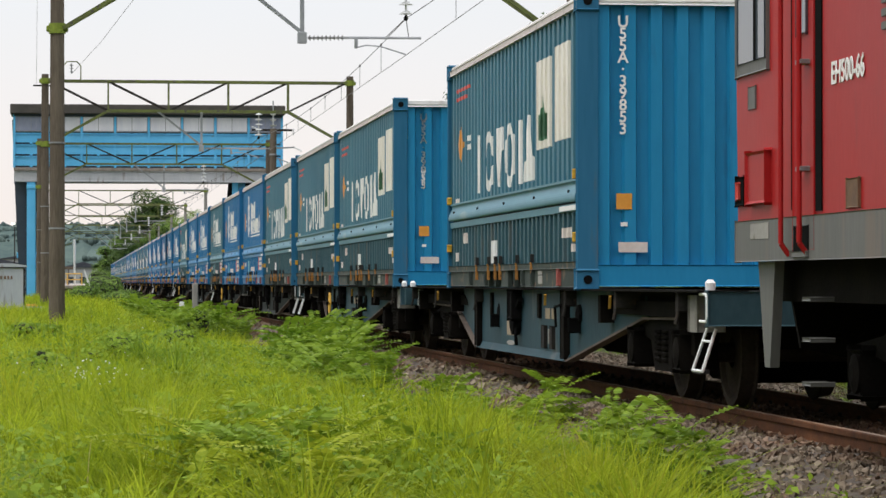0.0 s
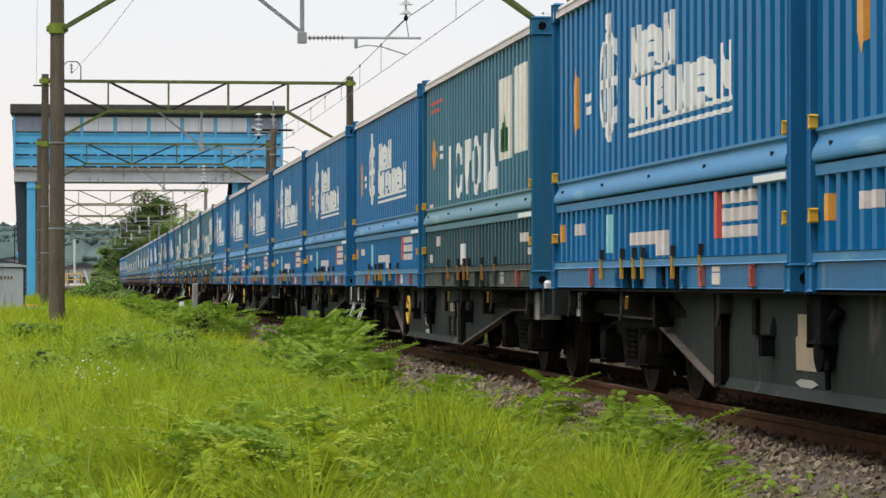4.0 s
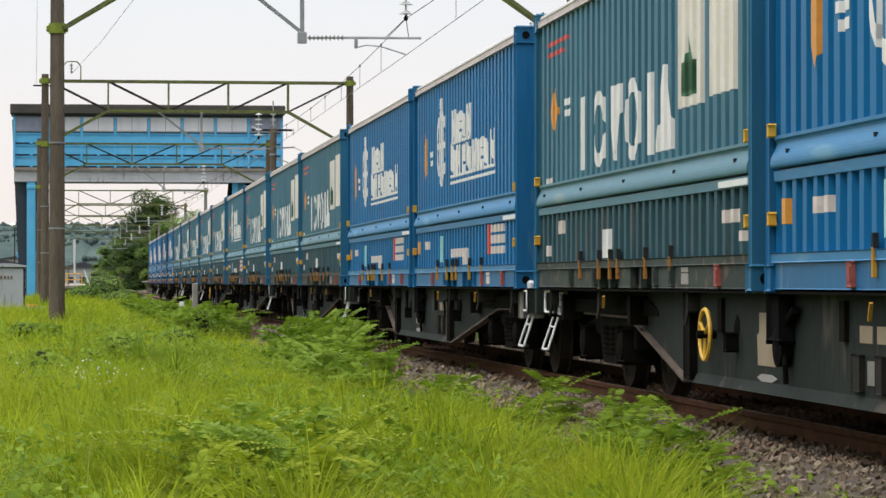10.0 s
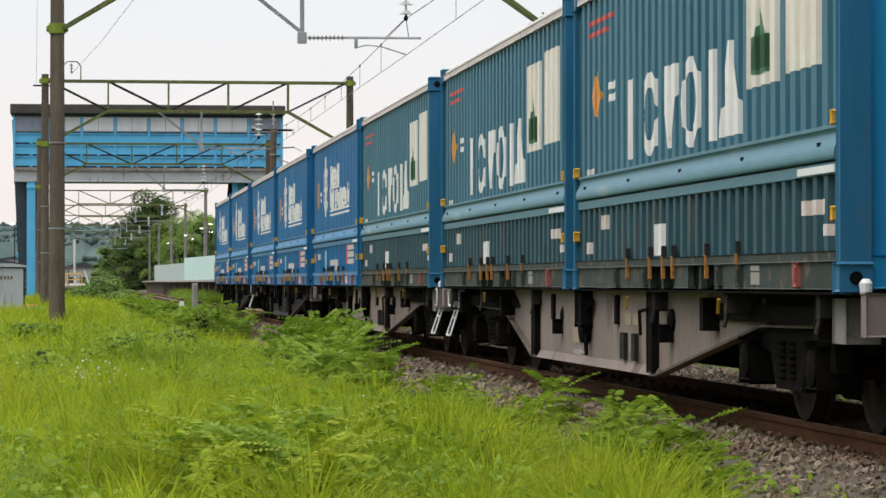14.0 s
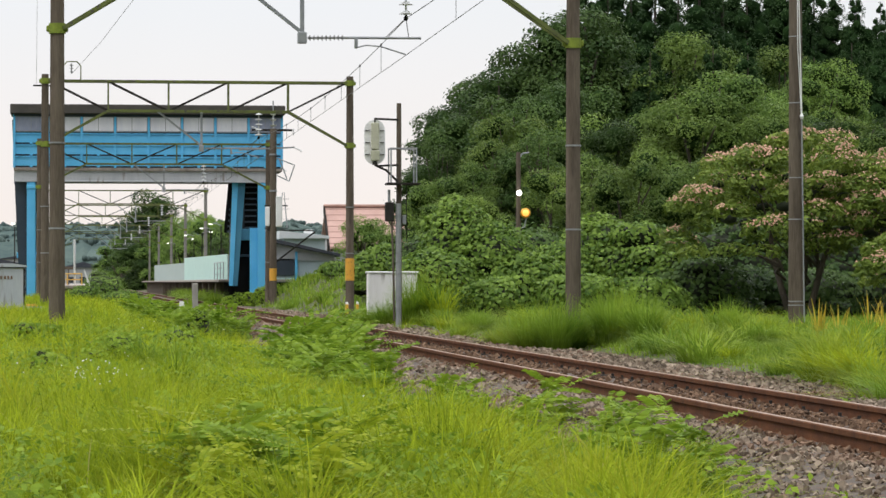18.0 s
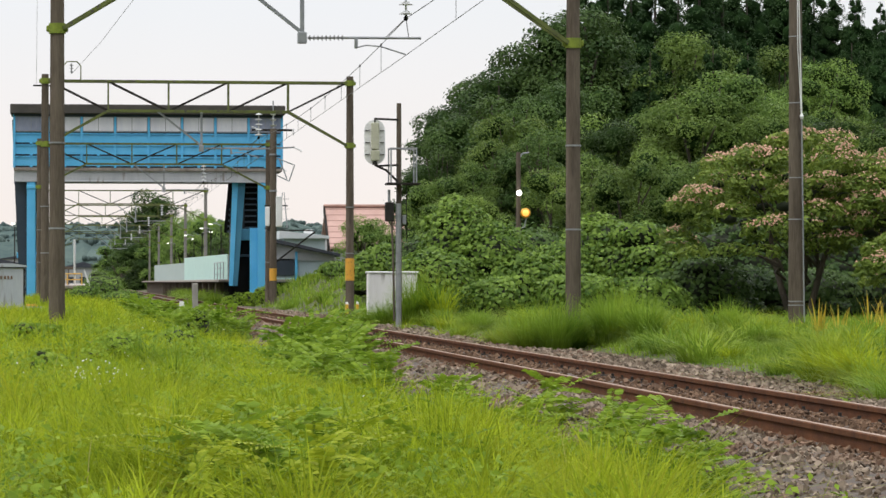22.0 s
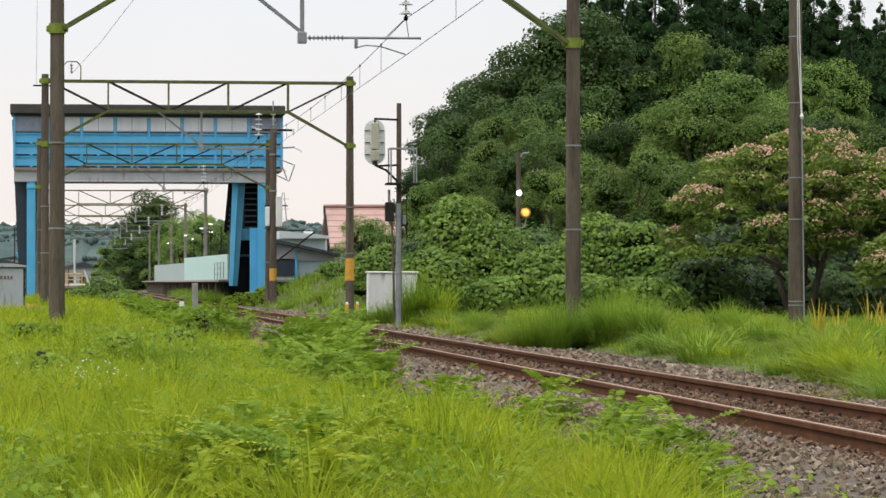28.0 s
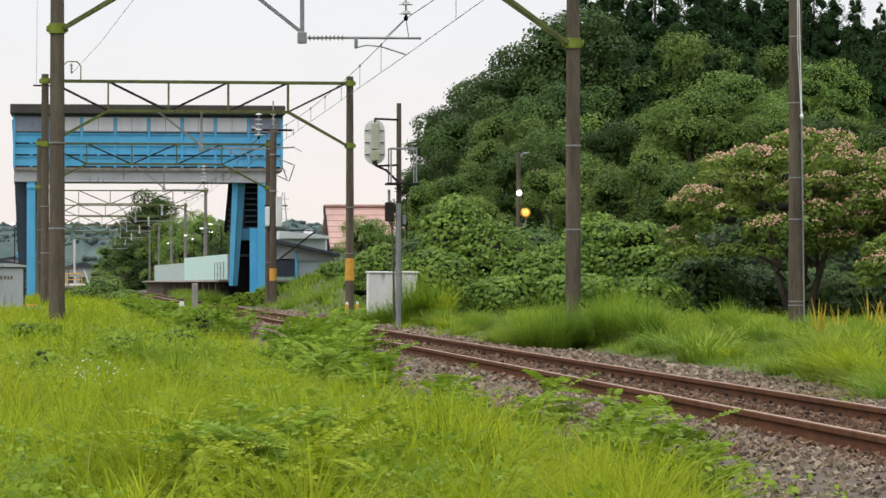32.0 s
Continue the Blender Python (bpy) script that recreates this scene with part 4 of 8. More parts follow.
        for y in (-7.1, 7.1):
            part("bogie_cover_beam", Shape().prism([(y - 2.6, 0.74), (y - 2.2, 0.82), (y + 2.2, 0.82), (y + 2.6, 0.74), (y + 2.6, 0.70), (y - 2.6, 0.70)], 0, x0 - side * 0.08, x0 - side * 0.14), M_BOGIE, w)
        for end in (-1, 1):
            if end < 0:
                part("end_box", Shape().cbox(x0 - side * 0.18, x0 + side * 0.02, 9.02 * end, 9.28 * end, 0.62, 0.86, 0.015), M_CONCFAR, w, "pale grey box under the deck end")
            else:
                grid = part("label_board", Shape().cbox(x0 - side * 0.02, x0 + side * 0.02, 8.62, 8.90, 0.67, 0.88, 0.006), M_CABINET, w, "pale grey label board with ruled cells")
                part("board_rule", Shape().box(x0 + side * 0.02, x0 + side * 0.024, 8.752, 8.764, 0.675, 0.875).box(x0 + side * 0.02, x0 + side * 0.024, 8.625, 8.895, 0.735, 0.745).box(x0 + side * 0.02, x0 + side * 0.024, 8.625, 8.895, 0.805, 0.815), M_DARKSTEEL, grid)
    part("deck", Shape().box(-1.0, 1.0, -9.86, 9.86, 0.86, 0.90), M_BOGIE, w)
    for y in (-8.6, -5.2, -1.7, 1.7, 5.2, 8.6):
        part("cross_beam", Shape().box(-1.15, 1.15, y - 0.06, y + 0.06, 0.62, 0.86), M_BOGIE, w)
    # Centre sill made extra deep to block light from the far side.
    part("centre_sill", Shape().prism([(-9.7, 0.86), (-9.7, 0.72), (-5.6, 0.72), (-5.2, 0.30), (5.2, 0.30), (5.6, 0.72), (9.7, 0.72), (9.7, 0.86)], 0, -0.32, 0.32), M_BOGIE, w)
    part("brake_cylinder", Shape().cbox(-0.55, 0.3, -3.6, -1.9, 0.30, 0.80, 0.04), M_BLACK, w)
    part("air_tank", Shape().turned([(0.02, -0.6), (0.16, -0.55), (0.17, 0.55), (0.02, 0.6)], (0.55, 1.2, 0.5), 1, 14), M_BOGIE, w, smooth=True)
    for end in (-1, 1):
        part("coupler", Shape().cbox(-0.10, 0.10, end * 9.7, end * 10.12, 0.74, 0.90, 0.02).cbox(-0.17, 0.17, end * 10.0, end * 10.22, 0.70, 0.98, 0.04), M_BOGIE, w)
        part("brake_hose", Shape().line([(0.35, end * 9.7, 0.70), (0.33, end * 9.95, 0.52), (0.28, end * 10.15, 0.60)], 0.025, 8), M_RUBBER, w)
        part("end_beam", Shape().cbox(-1.2, 1.2, end * 9.86, end * 9.96, 0.66, 0.905, 0.01), paint, w)
        part("twist_lock", Shape().turned([(0.035, 0), (0.04, 0.06), (0.02, 0.085)], (-1.12, end * 9.66, 0.905), 2, 10), M_WHITE, w)
    for side in (-1, 1):
        yc, zc, rc = (1.95, 0.60, 0.18) if rear_steps and tone != "pale" else (0, 0, 0)
        if rc:
            ring, n, m = Shape(), 20, 6
            vs = [(side * 1.20 + 0.016 * math.sin(2 * math.pi * q / m), yc + (rc + 0.016 * math.cos(2 * math.pi * q / m)) * math.cos(2 * math.pi * k / n), zc + (rc + 0.016 * math.cos(2 * math.pi * q / m)) * math.sin(2 * math.pi * k / n)) for k in range(n) for q in range(m)]
            ring.add(vs, [(k * m + q, k * m + (q + 1) % m, ((k + 1) % n) * m + (q + 1) % m, ((k + 1) % n) * m + q) for k in range(n) for q in range(m)])
            wheel = part("brake_wheel", ring, M_YELLOW, w, "yellow hand brake wheel")
            for k in range(3):
                a = 2 * math.pi * k / 3 + 0.5
                part("spoke", Shape().rod((side * 1.20, yc, zc), (side * 1.20, yc + rc * math.cos(a), zc + rc * math.sin(a)), 0.013, n=6), M_YELLOW, wheel)
            part("brake_shaft", Shape().rod((side * 1.05, yc, zc), (side * 1.26, yc, zc), 0.03, n=8), M_BLACK, w)
        for y, z in ((-3.9, 0.68), (1.25, 0.66)):
            part("valve", Shape().turned([(0.03, -0.02), (0.09, 0), (0.10, 0.06), (0.04, 0.09)], (side * 1.12, y, z), 0, 10).cbox(side * 1.11, side * 1.20, y - 0.04, y + 0.04, z - 0.16, z - 0.04, 0.01), M_BLACK, w)
        for end, fitted in ((-1, front_steps), (1, rear_steps)):
            if not fitted:
                continue
            y = -9.93 if end < 0 else 9.30
            st = Shape().line([(side * 1.13, y - end * 0.04, 0.64), (side * 1.23, y - end * 0.02, 0.34), (side * 1.23, y - end * 0.36, 0.34), (side * 1.13, y - end * 0.34, 0.64)], 0.012, 6)
            st.line([(side * 1.16, y - end * 0.03, 0.55), (side * 1.16, y - end * 0.35, 0.55)], 0.010, 6)
            part("step_ladder", st, M_WHITE, w, "white tubular step ladder")
            part("ladder_tread", Shape().cbox(side * 1.18, side * 1.235, y - end * 0.35, y - end * 0.03, 0.325, 0.345, 0.005), M_DARKSTEEL, w)
            gr = Shape().line([(side * 1.18, y - end * 0.34, 0.69), (side * 1.20, y - end * 0.02, 0.69), (side * 1.20, y, 0.72), (side * 1.20, y, 0.86), (side * 1.20, y - end * 0.03, 0.885), (side * 1.18, y - end * 0.34, 0.885)], 0.012, 6)
            part("grab_handle", gr, M_WHITE, w)
            if tone != "blue" or end > 0:
                yh = end * 9.99
                hr = Shape().line([(side * 1.05, yh, 0.9), (side * 1.05, yh, 1.58), (side * 1.0, yh, 1.66), (side * 0.62, yh, 1.66), (side * 0.56, yh, 1.58), (side * 0.56, yh, 0.9)], 0.02, 8)
                part("end_handrail", hr, M_LATCHY if end > 0 else M_DARKSTEEL, w, "yellow tubular handrail" if end > 0 else "dark tubular handrail")
    for y in (-7.1, 7.1):
        bogie(w, y)
    return w


def locomotive():
    """Two permanently coupled electric units; the origin is the trailing coupler."""
    lo = thing("electric_locomotive", "red two-unit electric freight locomotive with grey skirt", "locomotive")
    half = 1.40
    for unit, (y0, y1) in enumerate(((-12.3, -0.45), (-24.9, -12.9))):
        prof = [(-half, 1.12), (-half, 3.15), (-1.22, 3.52), (-0.7, 3.68), (0.7, 3.68), (1.22, 3.52), (half, 3.15), (half, 1.12)]
        body = Shape()
        # end walls lean back a little above the waist
        rear, front = y1, y0
        n = len(prof)
        def lean(z, end):
            return end + (-1 if end == y1 else 1) * 0.10 * (1 - step(1.1, 3.0, z))
        body.add([(x, lean(z, rear), z) for x, z in prof] + [(x, lean(z, front), z) for x, z in prof],
                 [tuple(range(n)), tuple(range(n, 2 * n))] + [(i, (i + 1) % n, n + (i + 1) % n, n + i) for i in range(n)])
        part("body", body, M_LOCORED, lo, "red painted car body")
        part("roof_panel", Shape().cbox(-0.95, 0.95, y0 + 1.2, y1 - 1.2, 3.66, 3.86, 0.05), M_LOCOROOF, lo)
        for side in (-1, 1):
            x = side * (half + 0.004)
            part("skirt_band", Shape().cbox(side * (half - 0.02), side * (half + 0.012), y0 + 0.06, y1 - 0.06, 1.10, 1.36, 0.006), M_LOCOGREY, lo, "grey painted skirt band")
            for end, sg in ((y1, -1), (y0, 1)):
                def span(p, q):
                    return sorted((end + sg * p, end + sg * q))
                def plate(name, p, q, z0, z1, out, material, c=0.008, label=""):
                    ya, yb = span(p, q)
                    part(name, Shape().cbox(side * (half - 0.02), side * (half + out), ya, yb, z0, z1, c), material, lo, label)
                plate("cab_window", 0.09, 0.98, 2.28, 3.14, 0.012, M_LOCOGREY, 0.02, "grey cab window frame")
                plate("cab_pane", 0.15, 0.62, 2.36, 3.08, 0.017, M_WINDOW, 0.006)
                plate("cab_pane", 0.70, 0.92, 2.36, 3.08, 0.017, M_WINDOW, 0.006)
                plate("window_bar", 0.62, 0.70, 2.36, 3.08, 0.018, M_BLACK, 0.004)
                plate("cab_door", 1.62, 2.14, 1.16, 3.12, 0.006, M_LOCORED)
                plate("door_gap", 1.57, 1.605, 1.40, 3.12, 0.0075, M_BLACK, 0.002)
                plate("door_gap", 2.16, 2.30, 1.38, 3.30, 0.0075, M_BLACK, 0.002)
                plate("door_pane", 1.74, 1.98, 2.42, 3.0, 0.012, M_WINDOW, 0.03)
                plate("foot_hole", 1.66, 2.02, 1.15, 1.30, 0.0145, M_BLACK, 0.004)
                plate("step_lip", 1.66, 2.02, 1.12, 1.15, 0.03, M_LOCOGREY, 0.004)
                plate("side_hatch", 0.48, 1.02, 1.46, 1.78, 0.03, M_LOCORED, 0.02)
                plate("tail_lamp_box", 0.12, 0.36, 1.46, 1.64, 0.02, M_BLACK, 0.01)
                plate("tail_lamp", 0.16, 0.24, 1.50, 1.60, 0.026, M_REDMARK, 0.01)
                plate("emblem_plate", 0.42, 0.62, 2.06, 2.20, 0.008, M_LOCOGREY, 0.004)
                plate("stencil_plate", 0.50, 1.0, 1.24, 1.34, 0.0145, M_CONC2, 0.002)
                plate("vent_plate", 2.88, 3.14, 1.38, 1.54, 0.012, M_LATCH, 0.006)
                for z in (1.62, 2.24):
                    plate("rail_bracket", 1.90, 2.03, z, z + 0.02, 0.06, M_GALV, 0.004)
                for p in (1.52, 1.98):
                    yr = end + sg * p
                    part("handrail", Shape().line([(side * (half + 0.01), yr, 3.0), (side * (half + 0.06), yr, 2.94), (side * (half + 0.06), yr, 1.2), (side * (half + 0.01), yr, 1.13)], 0.016, 8), M_LOCORED, lo, "red tubular handrail")
            if side < 0:
                lettering("number_lettering", "EH500-66", 0.178, M_LETTER, lo, Matrix.Translation((-half - 0.006, y1 - 2.88, 2.085)) @ Euler((radians(90), 0, radians(-90))).to_matrix().to_4x4() if unit == 0 else Matrix.Translation((-half - 0.006, y0 + 2.88, 2.085)) @ Euler((radians(90), 0, radians(-90))).to_matrix().to_4x4())
            for y in (y1 - 4.4, y0 + 4.4):
                s = Shape()
                for k in range(9):
                    s.box(side * (half - 0.02), side * (half + 0.012), y - 0.8, y + 0.8, 2.3 + k * 0.07, 2.34 + k * 0.07)
                part("louvre", s, M_LOCOGREY, lo)
        part("underframe", Shape().box(-1.2, 1.2, y0 + 0.3, y1 - 0.3, 0.85, 1.12), M_BOGIE, lo)
        part("end_skirt", Shape().prism([(-1.15, 1.1), (1.15, 1.1), (1.05, 0.55), (0.4, 0.42), (-0.4, 0.42), (-1.05, 0.55)], 1, y1 - 0.35, y1 - 0.30), M_BOGIE, lo)
        for side in (-1, 1):
            part("steel_step", Shape().prism([(y1 - 0.40, 1.1), (y1 - 0.86, 1.1), (y1 - 0.72, 0.44), (y1 - 0.58, 0.44)], 0, side * 1.28, side * 1.34), M_LOCOGREY, lo, "grey steel side stanchion")
            for z in (0.36, 0.62, 0.86):
                part("step_tread", Shape().cbox(side * 1.20, side * 1.34, y1 - 1.78, y1 - 1.58, z, z + 0.02, 0.005), M_LOCOGREY, lo)
            part("sand_box", Shape().cbox(side * 1.00, side * 1.22, y1 - 3.55, y1 - 3.20, 0.62, 0.86, 0.04).turned([(0.08, 0), (0.08, 0.12), (0.05, 0.15)], (side * 1.12, y1 - 3.36, 0.86), 2, 12), M_CGRIME, lo, "grey sand box")
            part("air_reservoir", Shape().turned([(0.02, -0.5), (0.2, -0.45), (0.2, 0.45), (0.02, 0.5)], (side * 1.05, y1 - 6.0, 0.75), 1, 14), M_LOCOGREY, lo, smooth=True)
        part("coupler", Shape().cbox(-0.12, 0.12, y1 - 0.3, y1 + 0.30, 0.74, 0.92, 0.02).cbox(-0.18, 0.18, y1 + 0.15, y1 + 0.40, 0.70, 0.98, 0.04), M_BOGIE, lo)
        for yb in (y1 - 2.6, y0 + 2.6):
            bogie(lo, yb)
    for k in (-3.0, -15.5):
        pan = Shape().line([(-0.5, k, 3.86), (-0.4, k - 0.9, 4.3), (-0.3, k, 4.85)], 0.025, 6).line([(0.5, k, 3.86), (0.4, k - 0.9, 4.3), (0.3, k, 4.85)], 0.025, 6).line([(-0.9, k, 4.75), (-0.6, k, 4.88), (0.6, k, 4.88), (0.9, k, 4.75)], 0.03, 6)
        part("pantograph", pan, M_DARKSTEEL, lo)
    return lo


# leading and trailing container of each wagon: w wide marks, e emblem, p pale emblem
LOADS = ["w", "ww", "we", "ep", "ee", "we", "ee", "ee", "ew", "ww", "we", "ew", "ee", "ww", "wp", "ww", "ww", "we", "ee", "ee"]
TONES = {0: "blue", 1: "blue", 8: "brown", 9: "brown", 16: "pale", 17: "pale"}
STEPS = {0, 2, 6, 8, 10, 12, 13, 14, 17, 19}
REAR_STEPS = {1, 3, 5, 7, 9, 11, 15, 16}
NUMBERS = {0: "U55A-39853", 1: "U55A-39915", 2: "U55A-39827", 8: "U55A-139752", 10: "U55A-39788", 12: "U55A-139691", 17: "U55A-39916", 19: "U55A-139565"}
FIRST = 30.75        # centre of the leading wagon at the start
moving = []


def train():
    box = {k: container(s) for k, s in (("w", "wide"), ("e", "emblem"), ("p", "pale"))}
    used = set()
    cars = {}
    for i, load in enumerate(LOADS):
        y = FIRST + PITCH * i
        key = (TONES.get(i, "green"), i in STEPS, i in REAR_STEPS)
        if key in cars:
            car = copy_thing(cars[key], pose(TRACK, y, 0))
        else:
            car = cars[key] = wagon(*key)
            car.location = (TRACK, y, 0)
        moving.append((car, y, 0))
        spots = (0.0,) if len(load) == 1 else (-LC / 2 - 0.2, LC / 2 + 0.2)
        for j, (k, off) in enumerate(zip(load, spots)):
            m = pose(TRACK, y + off, DECK)
            if k in used:
                c = copy_thing(box[k], m)
            else:
                used.add(k)
                c = box[k]
                c.matrix_basis = m
            moving.append((c, y + off, DECK))
            number = NUMBERS.get(i, "") if j == 0 else ""
            if number:
                lettering("container_number", "\n".join(number.replace("-", "·")), 0.142, M_LETTER, c,
                          Matrix.Translation((-WC / 2 + 0.40, -LC / 2 + 0.027, 2.31)) @ Euler((radians(90), 0, 0)).to_matrix().to_4x4(), 0.74)
    lo = locomotive()
    y = FIRST - PITCH / 2 - 1.10
    lo.location = (TRACK, y, 0)
    moving.append((lo, y, 0))


train()


# ---- overhead line ----
def discs(s, a, b, n, r, core=0.02):
    """A string of insulator discs from a to b."""
    a, b = Vector(a), Vector(b)
    s.rod(a, b, core, n=8)
    for k in range(n):
        p, q = a.lerp(b, (k + 0.3) / n), a.lerp(b, (k + 0.62) / n)
        s.rod(p, q, r * 0.45, r, n=14)
    return s


def portal(xl, xr, y, drop=True, top=7.45, low=6.5, pole=None, brace=5.42):
    """A catenary portal: two spun concrete poles, a light truss between them, knee braces and the drop bracket."""
    p = thing("catenary_portal", "mossy green steel truss portal on weathered concrete poles", "portal", "catenary portals along the track", at=pose(0, y, 0))
    for x in (xl, xr):
        part("pole", Shape().rod((x, 0, ground_z(x, y) - 0.3), (x, 0, top + 0.22), 0.145, 0.112, 20), pole or M_CONC, p, "weathered concrete pole")
        for z in (top, 5.42 if x == xl else brace):
            part("clamp_band", Shape().rod((x, 0, z - 0.09), (x, 0, z + 0.09), 0.15, n=16).cbox(x - 0.19, x + 0.19, -0.06, 0.06, z - 0.06, z + 0.05, 0.015), M_MOSSBAND, p, "moss-green clamp")
        for z in (1.9, 3.4):
            part("pole_band", Shape().rod((x, 0, z), (x, 0, z + 0.03), 0.144, n=16), M_GALV, p)
    w = xr - xl
    nodes = [xl + w * f for f in (0.205, 0.402, 0.598, 0.795)]
    for yy in (-0.22, 0.22):
        part("upper_chord", Shape().beam((xl + 0.1, yy, top), (xr - 0.1, yy, top), 0.07, 0.075), M_MOSS, p)
        part("lower_chord", Shape().beam((nodes[0], yy, low), (nodes[-1], yy, low), 0.07, 0.075), M_MOSS, p)
        web = [(xl + 0.12, top, nodes[0], low), (nodes[0], top, nodes[1], low), (nodes[1], low, nodes[2], top), (nodes[2], low, nodes[3], top), (nodes[3], low, xr - 0.12, top)]
        for x0, z0, x1, z1 in web:
            part("diagonal", Shape().beam((x0, yy, z0), (x1, yy, z1), 0.05, 0.05), M_DARKSTEEL, p)
        for x in nodes:
            part("upright", Shape().beam((x, yy, low), (x, yy, top), 0.05, 0.05), M_MOSS, p)
        for x0, x1 in ((nodes[0], xl + 0.1), (nodes[-1], xr - 0.1)):
            part("knee_brace", Shape().beam((x0, yy, low), (x1, yy * 0.4, 5.42 if x1 < x0 else brace), 0.06, 0.07), M_MOSS, p)
    for k in range(5):
        x = nodes[0] + (nodes[-1] - nodes[0]) * k / 4
        part("cross_tie", Shape().beam((x, -0.22, low), (x, 0.22, low), 0.03, 0.03), M_MOSS, p)
    if drop:
        x = TRACK - 1.70
        part("drop_post", Shape().beam((x, 0, low), (x, 0, 5.24), 0.075, 0.075).cbox(x - 0.08, x + 0.08, -0.08, 0.08, 5.20, 5.40, 0.01), M_GALV, p, "galvanised drop post")
        part("drop_strut", Shape().beam((x - 1.42, 0, low), (x - 0.04, 0, 5.42), 0.06, 0.06), M_GALV, p)
        part("rod_insulator", discs(Shape(), (x + 0.10, 0, 5.30), (x + 0.75, 0, 5.31), 9, 0.055), M_GREYINS, p, "ribbed grey insulator")
        part("cross_tube", Shape().rod((x + 0.72, 0, 5.31), (x + 2.12, 0, 5.315), 0.024, n=8), M_GALV, p)
        part("steady_arm", Shape().cbox(x + 0.93, x + 0.99, -0.03, 0.03, 5.12, 5.30, 0.01).line([(x + 0.97, 0, 5.14), (x + 1.15, 0, 5.18), (x + 1.4, 0, 5.16), (TRACK + 0.15, 0, 5.02)], 0.014, 6), M_GALV, p)
        part("hanging_insulator", discs(Shape(), (TRACK + 0.15, 0, low), (TRACK + 0.15, 0, 5.68), 5, 0.13), M_PORCELAIN, p, "string of porcelain insulator discs")
        part("hanger_wire", Shape().line([(TRACK + 0.15, 0, 5.68), (TRACK + 0.2, 0, 5.32)], 0.008, 5).line([(TRACK + 0.14, 0, 5.66), (TRACK - 0.2, 0, 5.33)], 0.008, 5), M_WIRE, p)
        part("clamp", Shape().turned([(0.02, -0.05), (0.045, 0), (0.02, 0.05)], (TRACK + 0.15, 0, 5.67), 2, 10), M_BLACK, p)
    return p


PORTALS = [53.0, 97.3, 141.0, 213.0, 254.0, 293.0, 340.0, 385.0]


def overhead_line():
    portal(-0.40, 8.76, PORTALS[0], brace=5.25)
    two = portal(-1.12, 8.72, PORTALS[1])
    part("hazard_band", Shape().rod((8.72, 0, 1.03), (8.72, 0, 1.75), 0.147, 0.145, 20), M_HAZARD, two, "orange hazard tape")
    part("jumper_loop", Shape().line([(0.02, 0, 7.48), (0.02, 0, 7.95), (-0.1, 0, 8.08), (-0.42, 0, 8.08), (-0.5, 0, 7.98)], 0.02, 6), M_MOSS, two)
    part("jumper_insulator", discs(Shape(), (-0.28, 0, 8.02), (-0.28, 0, 7.7), 3, 0.07), M_GREYINS, two)
    part("stub_arm", Shape().beam((-1.5, 0, 7.30), (-0.8, 0, 7.30), 0.05, 0.05), M_DARKSTEEL, two)
    portal(-1.88, 8.78, PORTALS[2])
    far = portal(-2.4, 8.83, PORTALS[3], pole=M_CONCFAR)
    for y in PORTALS[4:]:
        copy_thing(far, pose(0, y, 0))
    spans = list(zip([-20.0] + PORTALS[:-1], PORTALS))
    contact, carrier, droppers = Shape(), Shape(), []
    for i, (a, b) in enumerate(spans):
        xa, xb = (TRACK + 0.15 * (1 if i % 2 else -0.2), TRACK + 0.15 * (-0.2 if i % 2 else 1))
        if i == 0:
            xa, xb = TRACK - 0.03, TRACK + 0.15
        else:
            xa = xb = TRACK + 0.15
        contact.rod((xa, a, 5.01), (xb, b, 5.01), 0.006, n=5)
        n = 10
        sag = lambda w: 5.66 - 0.32 * 4 * w * (1 - w)
        for k in range(n):
            w0, w1 = k / n, (k + 1) / n
            carrier.rod((xa + (xb - xa) * w0, a + (b - a) * w0, sag(w0)), (xa + (xb - xa) * w1, a + (b - a) * w1, sag(w1)), 0.007, n=5)
            if k and b > 40:
                droppers.append((xa + (xb - xa) * w0, a + (b - a) * w0, sag(w0)))
    line = thing("overhead_wire", "thin dark contact and carrier wires over the track", "wire")
    part("contact_wire", contact, M_WIRE, line)
    part("carrier_wire", carrier, M_WIRE, line)
    for x, y, z in droppers[:60]:
        part("dropper", Shape().rod((x, y, 5.01), (x, y, z), 0.005, n=4).turned([(0.008, -0.03), (0.022, 0), (0.008, 0.03)], (x, y, z), 2, 8), M_WIRE, line)
    feed = Shape()
    for x, z in ((8.76, 7.9), (9.45, 8.15)):
        for a, b in spans:
            for k in range(6):
                w0, w1 = k / 6, (k + 1) / 6
                if a < 130:
                    continue
                feed.rod((x, a + (b - a) * w0, z - 1.6 * w0 * (1 - w0)), (x, a + (b - a) * w1, z - 1.6 * w1 * (1 - w1)), 0.009, n=4)
    single("feeder_wire", feed, M_WIRE, "sagging dark feeder wires between the poles", "wire")
    single("jumper_wire", Shape().line([(-0.28, 97.3, 7.68), (0.55, 80, 7.35), (1.3, 66, 7.35), (2.0, 53.2, 7.5)], 0.006, 5), M_WIRE, "thin wire rising from an insulator loop", "wire")
    single("stay_wire", Shape().line([(-1.40, 97.3, 7.3), (-1.06, 75, 8.0), (-0.75, 53, 8.7)], 0.005, 5), M_GALV, "thin pale wire beside the poles", "wire")


